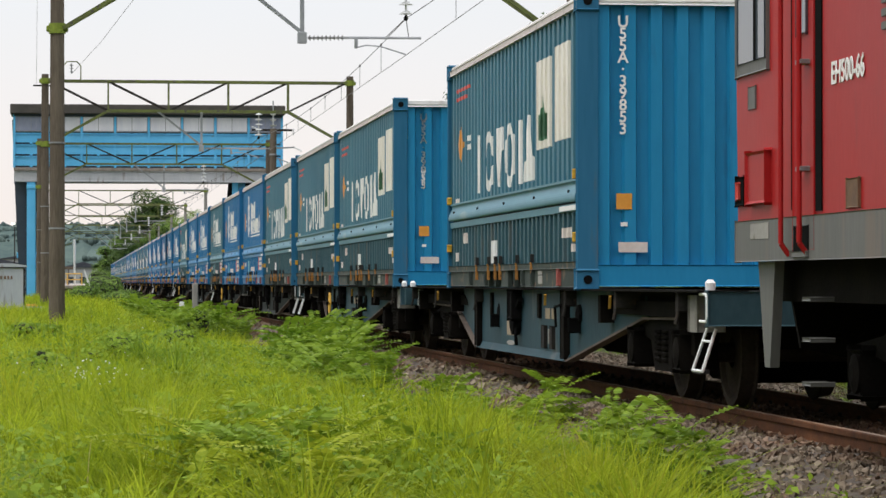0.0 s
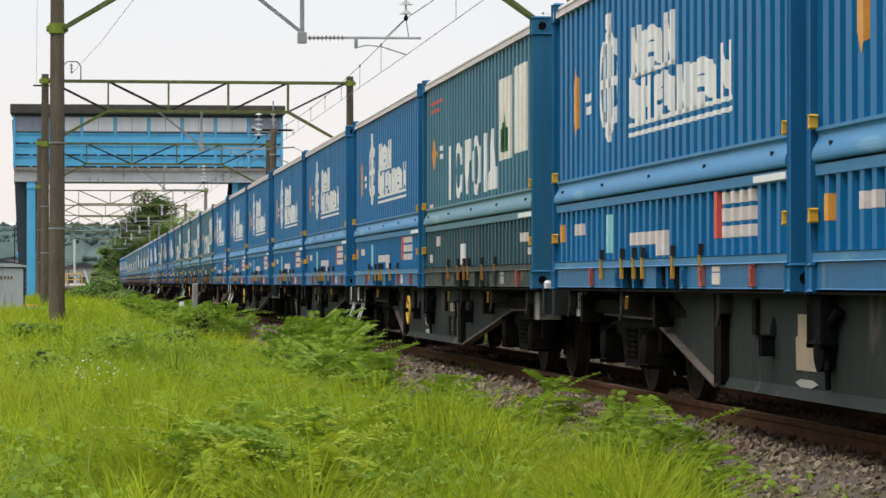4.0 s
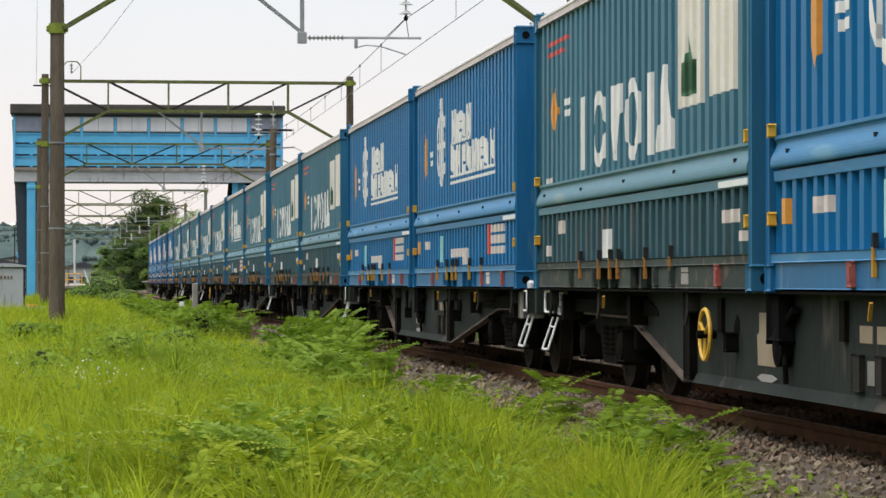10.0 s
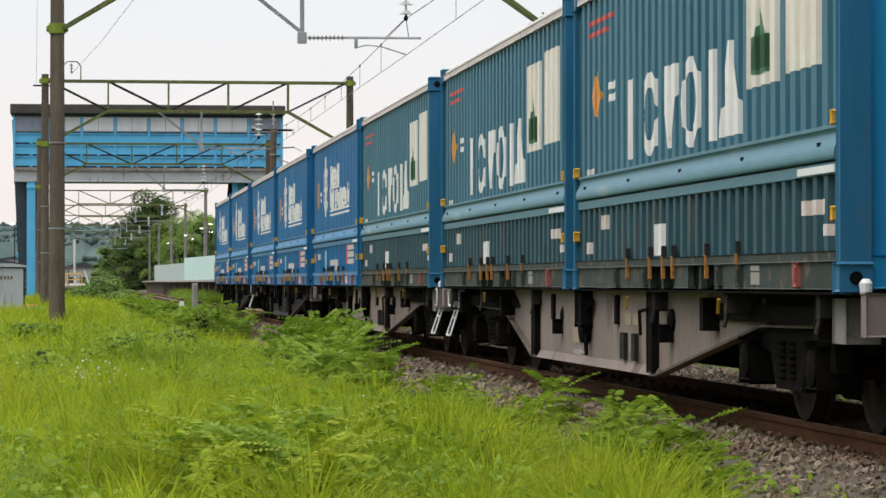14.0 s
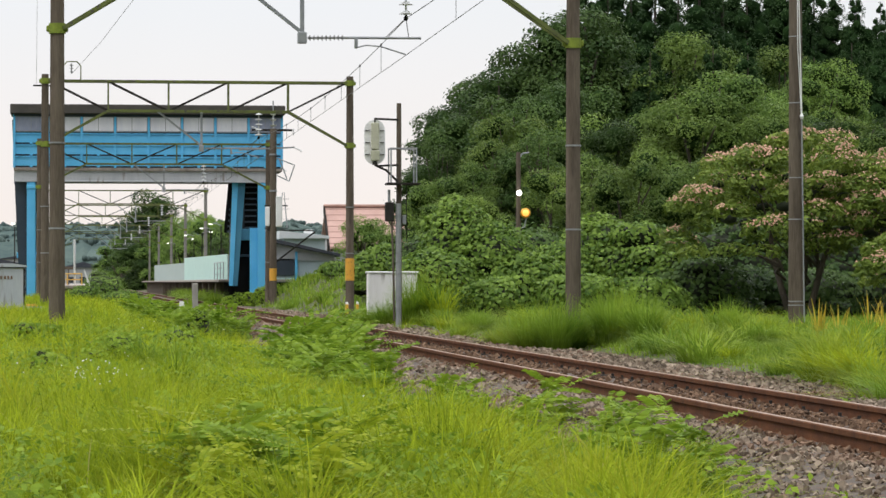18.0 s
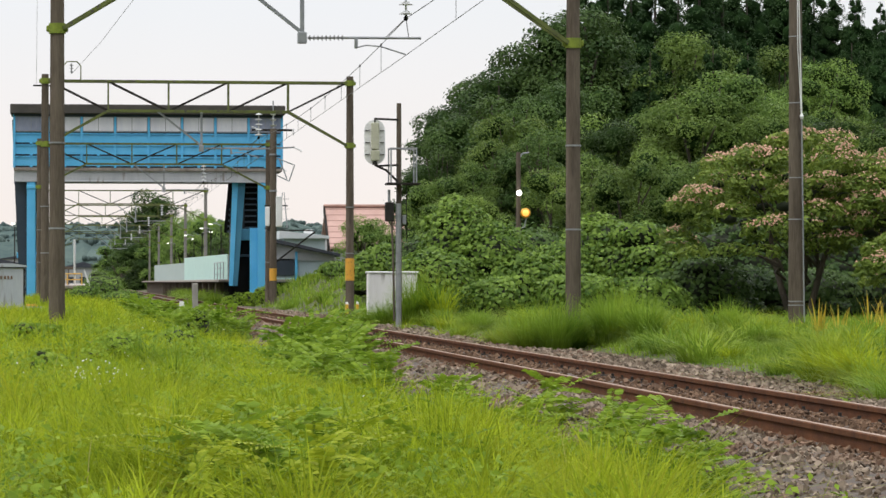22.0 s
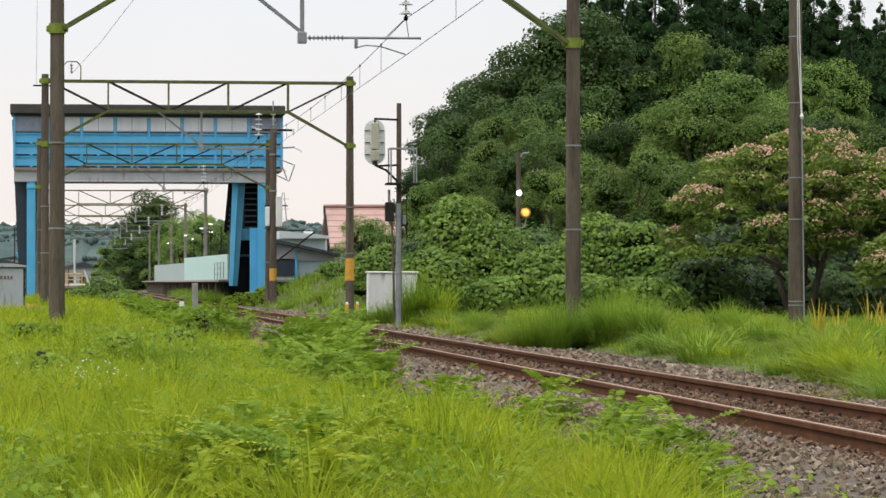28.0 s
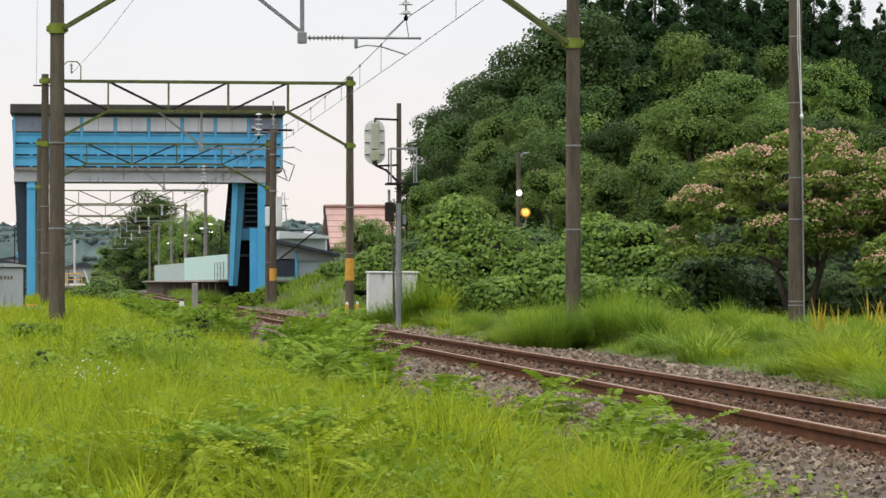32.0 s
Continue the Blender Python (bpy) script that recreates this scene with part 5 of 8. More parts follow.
def switch_pole():
    """The tall pole with insulators and switchgear in front of the footbridge."""
    x, y = 8.95, 140.0
    p = thing("switchgear_pole", "tall concrete pole with insulators, brackets and hazard band", "pole", at=pose(x, y, 0))
    part("pole", Shape().rod((0, 0, -0.2), (0, 0, 8.15), 0.17, 0.15, 18), M_CONC, p)
    part("hazard_band", Shape().rod((0, 0, 1.05), (0, 0, 1.62), 0.172, n=18), M_HAZARD, p, "orange hazard tape")
    part("line_insulator", discs(Shape(), (0, 0, 8.15), (0, 0, 8.95), 3, 0.17, 0.03), M_PORCELAIN, p, "stack of white porcelain discs")
    part("insulator_pin", Shape().rod((0, 0, 8.95), (0, 0, 9.45), 0.03, n=8), M_GALV, p)
    part("cross_arm", Shape().beam((-1.0, 0, 8.08), (0.9, 0, 8.08), 0.08, 0.10), M_DARKSTEEL, p)
    part("cross_arm", Shape().beam((-1.6, 0, 7.15), (1.0, 0, 7.28), 0.06, 0.07), M_GALV, p)
    part("arm_insulator", discs(Shape(), (1.0, 0, 7.28), (1.35, 0, 7.10), 4, 0.07), M_PORCELAIN, p)
    part("arm_insulator", discs(Shape(), (0.95, 0, 8.15), (0.95, 0, 7.85), 3, 0.09), M_PORCELAIN, p)
    part("arm_insulator", discs(Shape(), (-1.0, 0, 8.25), (-0.7, 0, 8.10), 3, 0.07), M_PORCELAIN, p)
    part("side_frame", Shape().line([(0.1, 0, 6.8), (1.0, 0, 6.45), (0.75, 0, 5.7), (0.1, 0, 6.0)], 0.03, 6).line([(0.3, 0, 6.7), (0.65, 0, 5.8)], 0.03, 6), M_GALV, p, "slanting galvanised bracket frame")
    part("strain_insulator", discs(Shape(), (0.35, 0, 6.35), (0.62, 0, 6.15), 4, 0.06), M_PORCELAIN, p)
    part("switch_box", Shape().cbox(0.12, 0.42, -0.2, 0.2, 3.55, 5.0, 0.03), M_WHITE, p, "white switch cylinder box")
    part("switch_box", Shape().cbox(-0.36, -0.16, -0.15, 0.15, 3.6, 4.5, 0.03), M_WHITE, p)
    for z in (3.5, 4.55):
        part("bracket", Shape().beam((-0.4, 0, z), (0.7, 0, z), 0.06, 0.05), M_DARKSTEEL, p)
    part("stay_bar", Shape().beam((0.1, 0, 1.9), (2.0, 0.4, 3.35), 0.07, 0.07).beam((-0.3, 0, 3.42), (1.9, 0.4, 3.4), 0.06, 0.06), M_DARKSTEEL, p)
    for z in (5.2, 6.9):
        part("band", Shape().rod((0, 0, z), (0, 0, z + 0.08), 0.18, n=16), M_GALV, p)


def utility_pole():
    x, y = 12.83, 53.0
    p = thing("utility_pole", "tall weathered concrete utility pole with pale cable", "pole", at=pose(x, y, 0))
    part("pole", Shape().rod((0, 0, -0.3), (0, 0, 9.5), 0.14, 0.10, 20), M_CONC, p)
    part("cable", Shape().line([(0.02, -0.135, 6.6), (0.05, -0.13, 5.2), (0.08, -0.13, 4.0)], 0.011, 6), M_WHITE, p, "white hanging cable")
    part("cable", Shape().line([(0.0, -0.125, 6.6), (0.01, -0.128, 5.2), (0.07, -0.13, 4.0)], 0.008, 6), M_WHITE, p)
    part("cable_joint", Shape().turned([(0.02, -0.05), (0.04, 0), (0.02, 0.05)], (0.08, -0.14, 3.96), 2, 10), M_WHITE, p)
    part("conduit", Shape().line([(0.08, -0.13, 3.9), (0.12, -0.14, 0.2)], 0.016, 6), M_GALV, p)
    for z in (0.55, 0.62, 2.1, 2.85, 4.2, 5.4):
        part("band", Shape().rod((0, 0, z), (0, 0, z + 0.018), 0.142 - z * 0.004, n=18), M_GALV, p)


def hazard_bands():
    for dx in (-0.12, 0.22):
        q = thing("cable_guard", "short yellow and white guard at a pole's foot", "guard", "guards at the pole's foot", at=pose(8.72 + dx, 97.0, 0))
        part("tube", Shape().rod((0, 0, -0.05), (0, 0, 0.26), 0.05, n=10), M_YELLOW, q)
        part("cap", Shape().rod((0, 0, 0.26), (0, 0, 0.34), 0.052, 0.03, n=10), M_WHITE, q)


# ---- footbridge ----
def footbridge():
    y0, y1 = 150.0, 152.6
    xl, xr = -3.24, 10.02
    b = thing("footbridge", "covered bright blue station footbridge with frosted windows", "footbridge")
    bays = 8
    w = (xr - xl) / bays
    for yy in (y0, y1 - 0.3):
        part("girder", Shape().prism([(yy, 5.96), (yy + 0.3, 5.96), (yy + 0.3, 6.02), (yy + 0.07, 6.03), (yy + 0.07, 6.44), (yy + 0.3, 6.46), (yy + 0.3, 6.50), (yy, 6.50), (yy, 6.46), (yy + 0.04, 6.44), (yy + 0.04, 6.03), (yy, 6.02)], 0, xl, xr - 0.25), M_GIRDER, b, "grey painted plate girder")
    part("deck_edge", Shape().cbox(xl - 0.02, xr + 0.02, y0 - 0.05, y1 + 0.05, 6.50, 6.66, 0.02), M_GIRDTOP, b, "stained concrete deck edge")
    part("roof", Shape().cbox(xl - 0.2, xr + 0.16, y0 - 0.35, y1 + 0.35, 9.32, 9.80, 0.04), M_BROOF, b, "dark brown roof edge")
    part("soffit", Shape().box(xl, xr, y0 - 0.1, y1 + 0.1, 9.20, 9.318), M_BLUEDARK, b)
    for face, yy in ((-1, y0), (1, y1)):
        for i in range(bays):
            x0, x1 = xl + i * w + 0.06, xl + (i + 1) * w - 0.06
            for k in range(3):
                z0 = 6.68 + k * 0.575
                # Gaps left below the panels let dark backing draw the battens' shadow lines.
                part("panel", Shape().box(x0, x1, yy - 0.02, yy + 0.02, z0 + 0.075, z0 + 0.545).box((x0 + x1) / 2 - 0.07, (x0 + x1) / 2 + 0.07, yy - 0.02, yy + 0.02, z0, z0 + 0.075), M_BLUE, b, "bright blue steel panel")
                part("panel_batten", Shape().cbox(x0, (x0 + x1) / 2 - 0.05, yy + face * 0.02, yy + face * 0.065, z0 + 0.50, z0 + 0.56, 0.01).cbox((x0 + x1) / 2 + 0.05, x1, yy + face * 0.02, yy + face * 0.065, z0 + 0.50, z0 + 0.56, 0.01), M_BLUE, b)
            pane = part("window", Shape().cbox(x0, x1, yy - 0.03, yy + 0.03, 8.44, 9.22, 0.01), M_GALV, b, "aluminium window frame")
            part("pane", Shape().box(x0 + 0.03, (x0 + x1) / 2 - 0.015, yy + face * 0.03, yy + face * 0.034, 8.50, 9.17), M_BGLASS2 if i in (0, bays - 1) else M_BGLASS, pane)
            part("pane", Shape().box((x0 + x1) / 2 + 0.015, x1 - 0.03, yy + face * 0.03, yy + face * 0.034, 8.50, 9.17), M_BGLASS2 if i in (0, bays - 1) else M_BGLASS, pane)
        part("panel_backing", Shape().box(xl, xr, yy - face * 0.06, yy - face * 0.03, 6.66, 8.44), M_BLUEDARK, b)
        for i in range(bays + 1):
            x = xl + i * w
            part("post", Shape().cbox(x - 0.06, x + 0.06, yy - 0.07, yy + 0.07, 6.66, 9.3, 0.01), M_BLUE, b)
    for x in (xl, xr):
        part("end_wall", Shape().box(x - 0.03, x + 0.03, y0 + 0.08, y1 - 0.08, 6.66, 9.3), M_BLUE, b)
    # stair towers, each running down away from the deck to its platform
    for side, xi, xo in ((1, 8.12, 9.25), (-1, -2.2, -3.2)):
        foot = 164.0
        for yy in (y0 + 0.2, y1 - 0.2):
            for x in (xo - side * 0.2,) if side > 0 else (xi - 0.21,):
                part("column", Shape().cbox(x - 0.21, x + 0.21, yy - 0.17, yy + 0.17, ground_z(x, yy) - 0.2, 5.95, 0.02), M_BLUE, b, "blue steel column")
        lo, hi = (foot, 1.0), (y1, 6.35)
        for x in (xi, xo):
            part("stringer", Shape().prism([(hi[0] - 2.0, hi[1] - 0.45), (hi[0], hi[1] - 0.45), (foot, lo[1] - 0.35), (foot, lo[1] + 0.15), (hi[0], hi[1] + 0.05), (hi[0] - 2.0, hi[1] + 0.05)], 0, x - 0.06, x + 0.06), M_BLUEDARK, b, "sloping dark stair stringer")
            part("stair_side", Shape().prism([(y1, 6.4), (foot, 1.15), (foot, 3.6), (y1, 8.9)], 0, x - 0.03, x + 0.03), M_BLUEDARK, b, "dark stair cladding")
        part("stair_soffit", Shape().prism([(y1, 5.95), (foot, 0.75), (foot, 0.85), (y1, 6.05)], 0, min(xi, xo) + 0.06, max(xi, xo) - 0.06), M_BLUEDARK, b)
        part("stair_roof", Shape().prism([(y1 - 0.2, 9.0), (foot, 3.7), (foot, 3.85), (y1 - 0.2, 9.15)], 0, min(xi, xo) - 0.2, max(xi, xo) + 0.2), M_BROOF, b)
        if side > 0:
            part("lean_strut", Shape().prism([(7.41, 0.80), (7.60, 0.80), (7.86, 6.01), (7.57, 6.01)], 1, y0 + 0.3, y0 + 0.5), M_BLUE, b, "slanting blue strut")
            part("strut_flange", Shape().prism([(7.60, 0.80), (7.83, 0.80), (8.23, 6.01), (7.86, 6.01)], 1, y0 + 0.34, y0 + 0.5), M_BLUESHADED, b, "flange of the strut with shade painted into its blue")
            # Black sheets from here on paint the shade under the stair.
            part("lean_wall", Shape().prism([(7.60, 6.01), (7.38, 6.01), (7.15, 3.46), (7.41, 3.46)], 1, y0 + 0.45, y0 + 0.55), M_BLACK, b, "slatted stair soffit with its shade painted black")
            for k in range(5):
                z = 3.46 + 0.275 * k
                x = 7.63 + 0.026 * k - 0.02
                part("soffit_slat", Shape().cbox(x - 0.30, x - 0.02, y0 + 0.36, y0 + 0.44, z, z + 0.10, 0.01), M_BLUEDARK, b)
            part("louvre_backing", Shape().box(8.20, 8.85, y0 + 0.70, y0 + 0.75, 3.63, 5.95), M_BLACK, b)
            for k in range(8):
                z = 3.68 + 0.29 * k
                part("louvre", Shape().cbox(8.20, 8.85, y0 + 0.62, y0 + 0.69, z, z + 0.08, 0.01), M_BLUEDARK, b)
            part("door_header", Shape().cbox(7.86, 8.48, y0 + 0.50, y0 + 0.62, 3.07, 3.66, 0.02), M_BLUESHADED, b, "header beam with shade painted into its blue")
            part("base_panel", Shape().cbox(8.45, 8.85, y0 + 0.42, y0 + 0.5, 0.1, 3.69, 0.01), M_BLUE, b, "blue lower panel")
            part("opening_shade", Shape().box(7.72, 8.51, y0 + 1.20, y0 + 1.25, 0.0, 3.19), M_BLACK, b, "black sheet painted as shade under the stair")
            part("recess_rail", Shape().cbox(7.72, 8.51, y0 + 1.08, y0 + 1.18, 2.25, 2.38, 0.01), M_BLUEDARK, b)
        else:
            for yy, z in ((154.0, 4.3), (154.2, 2.2)):
                part("cross_beam", Shape().cbox(min(xi, xo), max(xi, xo), yy, yy + 0.2, z, z + 0.3, 0.02), M_BLUE, b)
        part("under_stair_wall", Shape().box(min(xi, xo) + 0.75, max(xi, xo) - 0.05, 158.0, 158.1, -0.1, 3.5), M_BLUEDARK, b)
        if side < 0:
            part("lean_wall", Shape().prism([(-2.62, 0.2), (-2.95, 0.2), (-3.22, 5.95), (-2.62, 5.95)], 1, y0 + 0.52, y0 + 0.62), M_BLUEDARK, b)
            part("column_cap", Shape().cbox(-2.64, -2.18, y0 + 0.0, y0 + 0.4, 5.6, 5.78, 0.02), M_BLUE, b)


# ---- platforms ----
def platforms():
    p = thing("platform_1", "low station platform with concrete edge beside the track", "platform", kind="structure")
    part("slab", Shape().cbox(7.05, 11.0, 154.0, 345.0, 0.98, 1.12, 0.03), M_PLATEDGE, p, "pale concrete edge slab")
    part("surface", Shape().box(7.5, 10.9, 154.3, 344, 1.118, 1.128), M_ASPHALT, p)
    # Solid black block stands for the shade below the platform slab.
    part("retaining_wall", Shape().box(7.9, 10.9, 156.0, 268.0, -0.4, 0.98), M_BLACK, p, "black block painted as the shade under the slab")
    part("retaining_wall", Shape().box(7.6, 10.9, 268.0, 344.0, -0.4, 0.98), M_CONC, p, "shadowed platform wall")
    for k in range(13):
        y = 160 + k * 8.5
        part("pier", Shape().cbox(7.15, 7.6, y, y + 0.35, -0.4, 0.98, 0.02), M_CONC, p)
    f = thing("platform_fence", "pale green sheet fence along the platform", "fence", at=pose(0, 0, 1.12))
    for k in range(18):
        y = 175 + k * 4.0
        part("sheet", Shape().box(8.50, 8.54, y, y + 3.97, 0.02, 1.50 + 0.019 * k), M_TEAL, f)
        part("post", Shape().cbox(8.542, 8.60, y - 0.03, y + 0.03, 0, 1.48 + 0.019 * k, 0.01), M_GALV, f)
    h = thing("platform_railing", "pale tubular railing before the platform fence", "railing", at=pose(0, 0, 1.12))
    for z in (0.35, 0.70, 1.05):
        part("rail", Shape().rod((8.35, 176, z), (8.35, 188, z), 0.022, n=6), M_GALV, h)
    for k in range(4):
        part("post", Shape().rod((8.35, 176 + 4 * k, 0), (8.35, 176 + 4 * k, 1.05), 0.025, n=6), M_GALV, h)
    g = thing("platform_fence", "grey sheet fence at the platform's far end", "fence", at=pose(0, 0, 1.12))
    for k in range(18):
        y = 247.2 + k * 5.5
        part("sheet", Shape().box(8.50, 8.54, y, y + 5.46, 0.02, 1.44 + 0.02 * k), M_FENCEGREY, g)
        part("post", Shape().cbox(8.542, 8.60, y - 0.03, y + 0.03, 0, 1.42 + 0.02 * k, 0.01), M_GALV, g)
    q = thing("platform_2", "overgrown low platform with concrete edge", "platform", kind="structure")
    part("slab", Shape().cbox(-7.0, 0.55, 166.0, 330.0, 0.62, 0.82, 0.03), M_PLATEDGE, q)
    part("retaining_wall", Shape().box(-6.9, 0.35, 166.2, 329.0, -0.4, 0.62), M_CONC, q)
    r = thing("yellow_railing", "yellow tubular railing at the platform end", "railing", at=pose(0, 166.5, 0.82))
    for z in (0.3, 0.62):
        part("rail", Shape().rod((-2.2, 0, z), (0.1, 0, z), 0.03, n=8), M_YELLOW, r)
    for x in (-2.2, -1.4, -0.7, 0.1):
        part("post", Shape().rod((x, 0, 0), (x, 0, 0.65), 0.03, n=8), M_YELLOW, r)
    single("white_post", Shape().rod((-0.29, 166.6, 0.8), (-0.29, 166.6, 3.35), 0.06, n=10), M_WHITE, "slim white post on the platform end", "post")
    single("slanted_post", Shape().beam((0.52, 166.4, 0.8), (0.22, 166.4, 1.68), 0.12, 0.10), M_WHITE, "slanted white post at the platform end", "post")
    single("marker_board", Shape().cbox(-1.1, -0.2, 175, 175.08, 1.72, 1.88, 0.01).rod((-0.65, 175.04, 0.8), (-0.65, 175.04, 1.75), 0.03, n=8), M_CONC, "low brown board on the platform", "board")
    lamp = thing("platform_lamp", "slim platform lamp post with a lit white lamp", "lamp", "lamps along the platforms", at=pose(8.95, 192, 1.12))
    part("post", Shape().rod((0, 0, 0), (0, 0, 3.5), 0.04, 0.03, 10), M_DARKSTEEL, lamp)
    part("arm", Shape().line([(0, 0, 3.5), (-0.35, 0, 3.62), (-0.6, 0, 3.6)], 0.025, 8), M_GALV, lamp)
    part("lantern", Shape().cbox(-0.76, -0.56, -0.05, 0.05, 3.54, 3.585, 0.015), M_LAMPWHITE, lamp, "lit white lantern")
    for x, y, turn in ((8.95, 207, 0), (8.95, 222, 180), (8.95, 238, 0), (8.95, 258, 180), (8.95, 286, 0), (-3.2, 176, 0), (-3.9, 182, 180), (-5.6, 190, 0)):
        copy_thing(lamp, pose(x, y, 1.12 if x > 0 else 0.82, 0, 0, turn))


# ---- trackside equipment ----
def signal():
    s = thing("railway_signal", "railway signal seen from behind with pale oval backboard", "signal", at=pose(7.95, 75, 0))
    part("pole", Shape().rod((0.02, 0.1, -0.3), (0.02, 0.1, 5.48), 0.075, 0.06, 16), M_CONC, s, "dark concrete pole")
    part("steel_post", Shape().rod((-0.01, -0.06, -0.3), (-0.01, -0.06, 2.95), 0.07, n=12), M_GALV, s, "grey steel post")
    oval = []
    for k in range(28):
        a = 2 * math.pi * k / 28
        oval.append((-0.6 + 0.265 * math.cos(a), 4.49 + 0.265 * math.sin(a) + (0.30 if math.sin(a) > 0 else -0.30)))
    part("backboard", Shape().prism(oval, 1, 0.02, 0.03), M_WHITE, s, "white oval backboard")
    part("lamp_case", Shape().cbox(-0.69, -0.50, -0.14, 0.02, 4.30, 4.98, 0.02).cbox(-0.70, -0.49, -0.15, 0.02, 4.02, 4.28, 0.02), surf("olive_lamp_case", (0.42, 0.42, 0.31), (0.52, 0.51, 0.40), 0.6, big=4, fine=30, bump=0.1), s, "olive-cream lamp case")
    for z in (4.18, 4.48, 4.78):
        part("backboard_bolt", Shape().beam((-0.84, 0.0, z), (-0.72, 0.0, z), 0.02, 0.02).beam((-0.47, 0.0, z), (-0.36, 0.0, z), 0.02, 0.02), M_DARKSTEEL, s)
    part("lamp_foot", Shape().turned([(0.07, 0), (0.05, 0.1)], (-0.60, -0.06, 3.92), 2, 12), M_DARKSTEEL, s)
    part("upper_arm", Shape().beam((-0.60, 0, 5.08), (0.0, 0.05, 5.06), 0.04, 0.05).beam((-0.6, 0, 4.9), (-0.6, 0, 5.1), 0.03, 0.03), M_DARKSTEEL, s)
    part("lower_arm", Shape().line([(-0.60, 0, 3.92), (-0.3, 0, 3.78), (-0.02, 0.02, 3.5)], 0.03, 8).line([(-0.5, 0, 3.9), (0.0, 0.05, 3.92)], 0.025, 8), M_DARKSTEEL, s)
    cage = Shape()
    for x in (-0.22, 0.42):
        for y in (-0.3, 0.3):
            cage.beam((x, y, 3.46), (x, y, 4.35), 0.035, 0.035)
        cage.beam((x, -0.3, 4.33), (x, 0.3, 4.33), 0.03, 0.03).beam((x, -0.3, 3.9), (x, 0.3, 3.9), 0.03, 0.03)
    for y in (-0.3, 0.3):
        cage.beam((-0.22, y, 4.33), (0.42, y, 4.33), 0.03, 0.03)
    part("work_cage", cage, M_GALV, s, "galvanised maintenance cage")
    part("cage_floor", Shape().cbox(-0.32, 0.52, -0.33, 0.33, 3.42, 3.47, 0.01), M_DARKSTEEL, s)
    lad = Shape()
    for x in (0.08, 0.21):
        lad.rod((x, 0.1, 2.0), (x, 0.1, 3.45), 0.012, n=6)
    for k in range(5):
        lad.rod((0.08, 0.1, 2.12 + k * 0.28), (0.21, 0.1, 2.12 + k * 0.28), 0.010, n=6)
    part("ladder", lad, M_DARKSTEEL, s)
    part("second_lamp_case", Shape().cbox(-0.34, -0.12, -0.12, 0.1, 2.50, 2.98, 0.02), M_DARKSTEEL, s, "dark lower signal case")
    part("lamp_stub", Shape().rod((-0.24, 0, 2.98), (-0.24, 0, 3.30), 0.035, n=8), M_GALV, s)
    part("cable", Shape().line([(-0.17, 0.0, 2.5), (-0.13, 0.0, 1.4), (-0.11, 0, 0.0)], 0.03, 6), M_CONC, s)
    part("small_box", Shape().cbox(0.09, 0.19, -0.02, 0.10, 2.42, 2.66, 0.015), M_GALV, s)


def white_box():
    b = thing("equipment_box", "weathered white metal equipment box in the grass", "equipment box", at=pose(8.5, 82, 0))
    part("case", Shape().cbox(-0.66, 0.68, -0.3, 0.35, 0.05, 1.22, 0.02), M_WHITEBOX, b)
    part("lid", Shape().cbox(-0.69, 0.71, -0.33, 0.38, 1.222, 1.27, 0.01), M_WHITE, b)
    part("door_seam", Shape().box(0.10, 0.115, -0.304, -0.298, 0.1, 1.18), M_DARKSTEEL, b)
    part("corner_strip", Shape().cbox(-0.675, -0.63, -0.315, -0.30, 0.05, 1.22, 0.005), M_WHITE, b)
    part("hasp", Shape().cbox(0.22, 0.30, -0.325, -0.30, 0.62, 0.68, 0.008), M_DARKSTEEL, b)
    part("foot", Shape().box(-0.6, 0.62, -0.25, 0.3, -0.15, 0.05), M_CONC2, b)


def grey_cabinet():
    b = thing("relay_cabinet", "grey metal relay cabinet on a concrete base", "cabinet", at=pose(-2.25, 85, 0))
    part("case", Shape().cbox(-0.75, 0.72, -0.4, 0.45, 0.30, 1.40, 0.02), M_CABINET, b)
    part("roof", Shape().prism([(-0.8, 1.40), (0.77, 1.40), (0.77, 1.44), (0.4, 1.50), (-0.4, 1.50), (-0.8, 1.44)], 1, -0.45, 0.5), M_CABINET, b)
    part("roof_shadow", Shape().box(-0.78, 0.755, -0.43, -0.402, 1.375, 1.40), M_DARKSTEEL, b)
    part("corner_edge", Shape().box(0.68, 0.73, -0.412, -0.40, 0.32, 1.37), M_DARKSTEEL, b)
    w = Shape()
    for k, dx in enumerate((0.0, 0.09, 0.20, 0.29, 0.38)):
        w.box(-0.05 + dx, 0.0 + dx, -0.408, -0.402, 1.06, 1.15)
    part("stencilled_writing", w, M_LATCH, b, "faded rust-red stencilled bars")
    part("base", Shape().cbox(-0.85, 0.85, -0.5, 0.5, -0.3, 0.30, 0.02), M_CONC2, b, "pale concrete base")
    part("cable_cover", Shape().cbox(0.74, 1.08, -0.45, -0.1, 0.30, 0.36, 0.01), M_HAZARD, b)
    s = thing("concrete_block", "pale concrete cable block in the grass", "block", at=pose(-1.2, 84.3, 0))
    part("body", Shape().cbox(-0.25, 0.22, -0.2, 0.2, -0.3, 0.30, 0.02), M_CONC2, s)


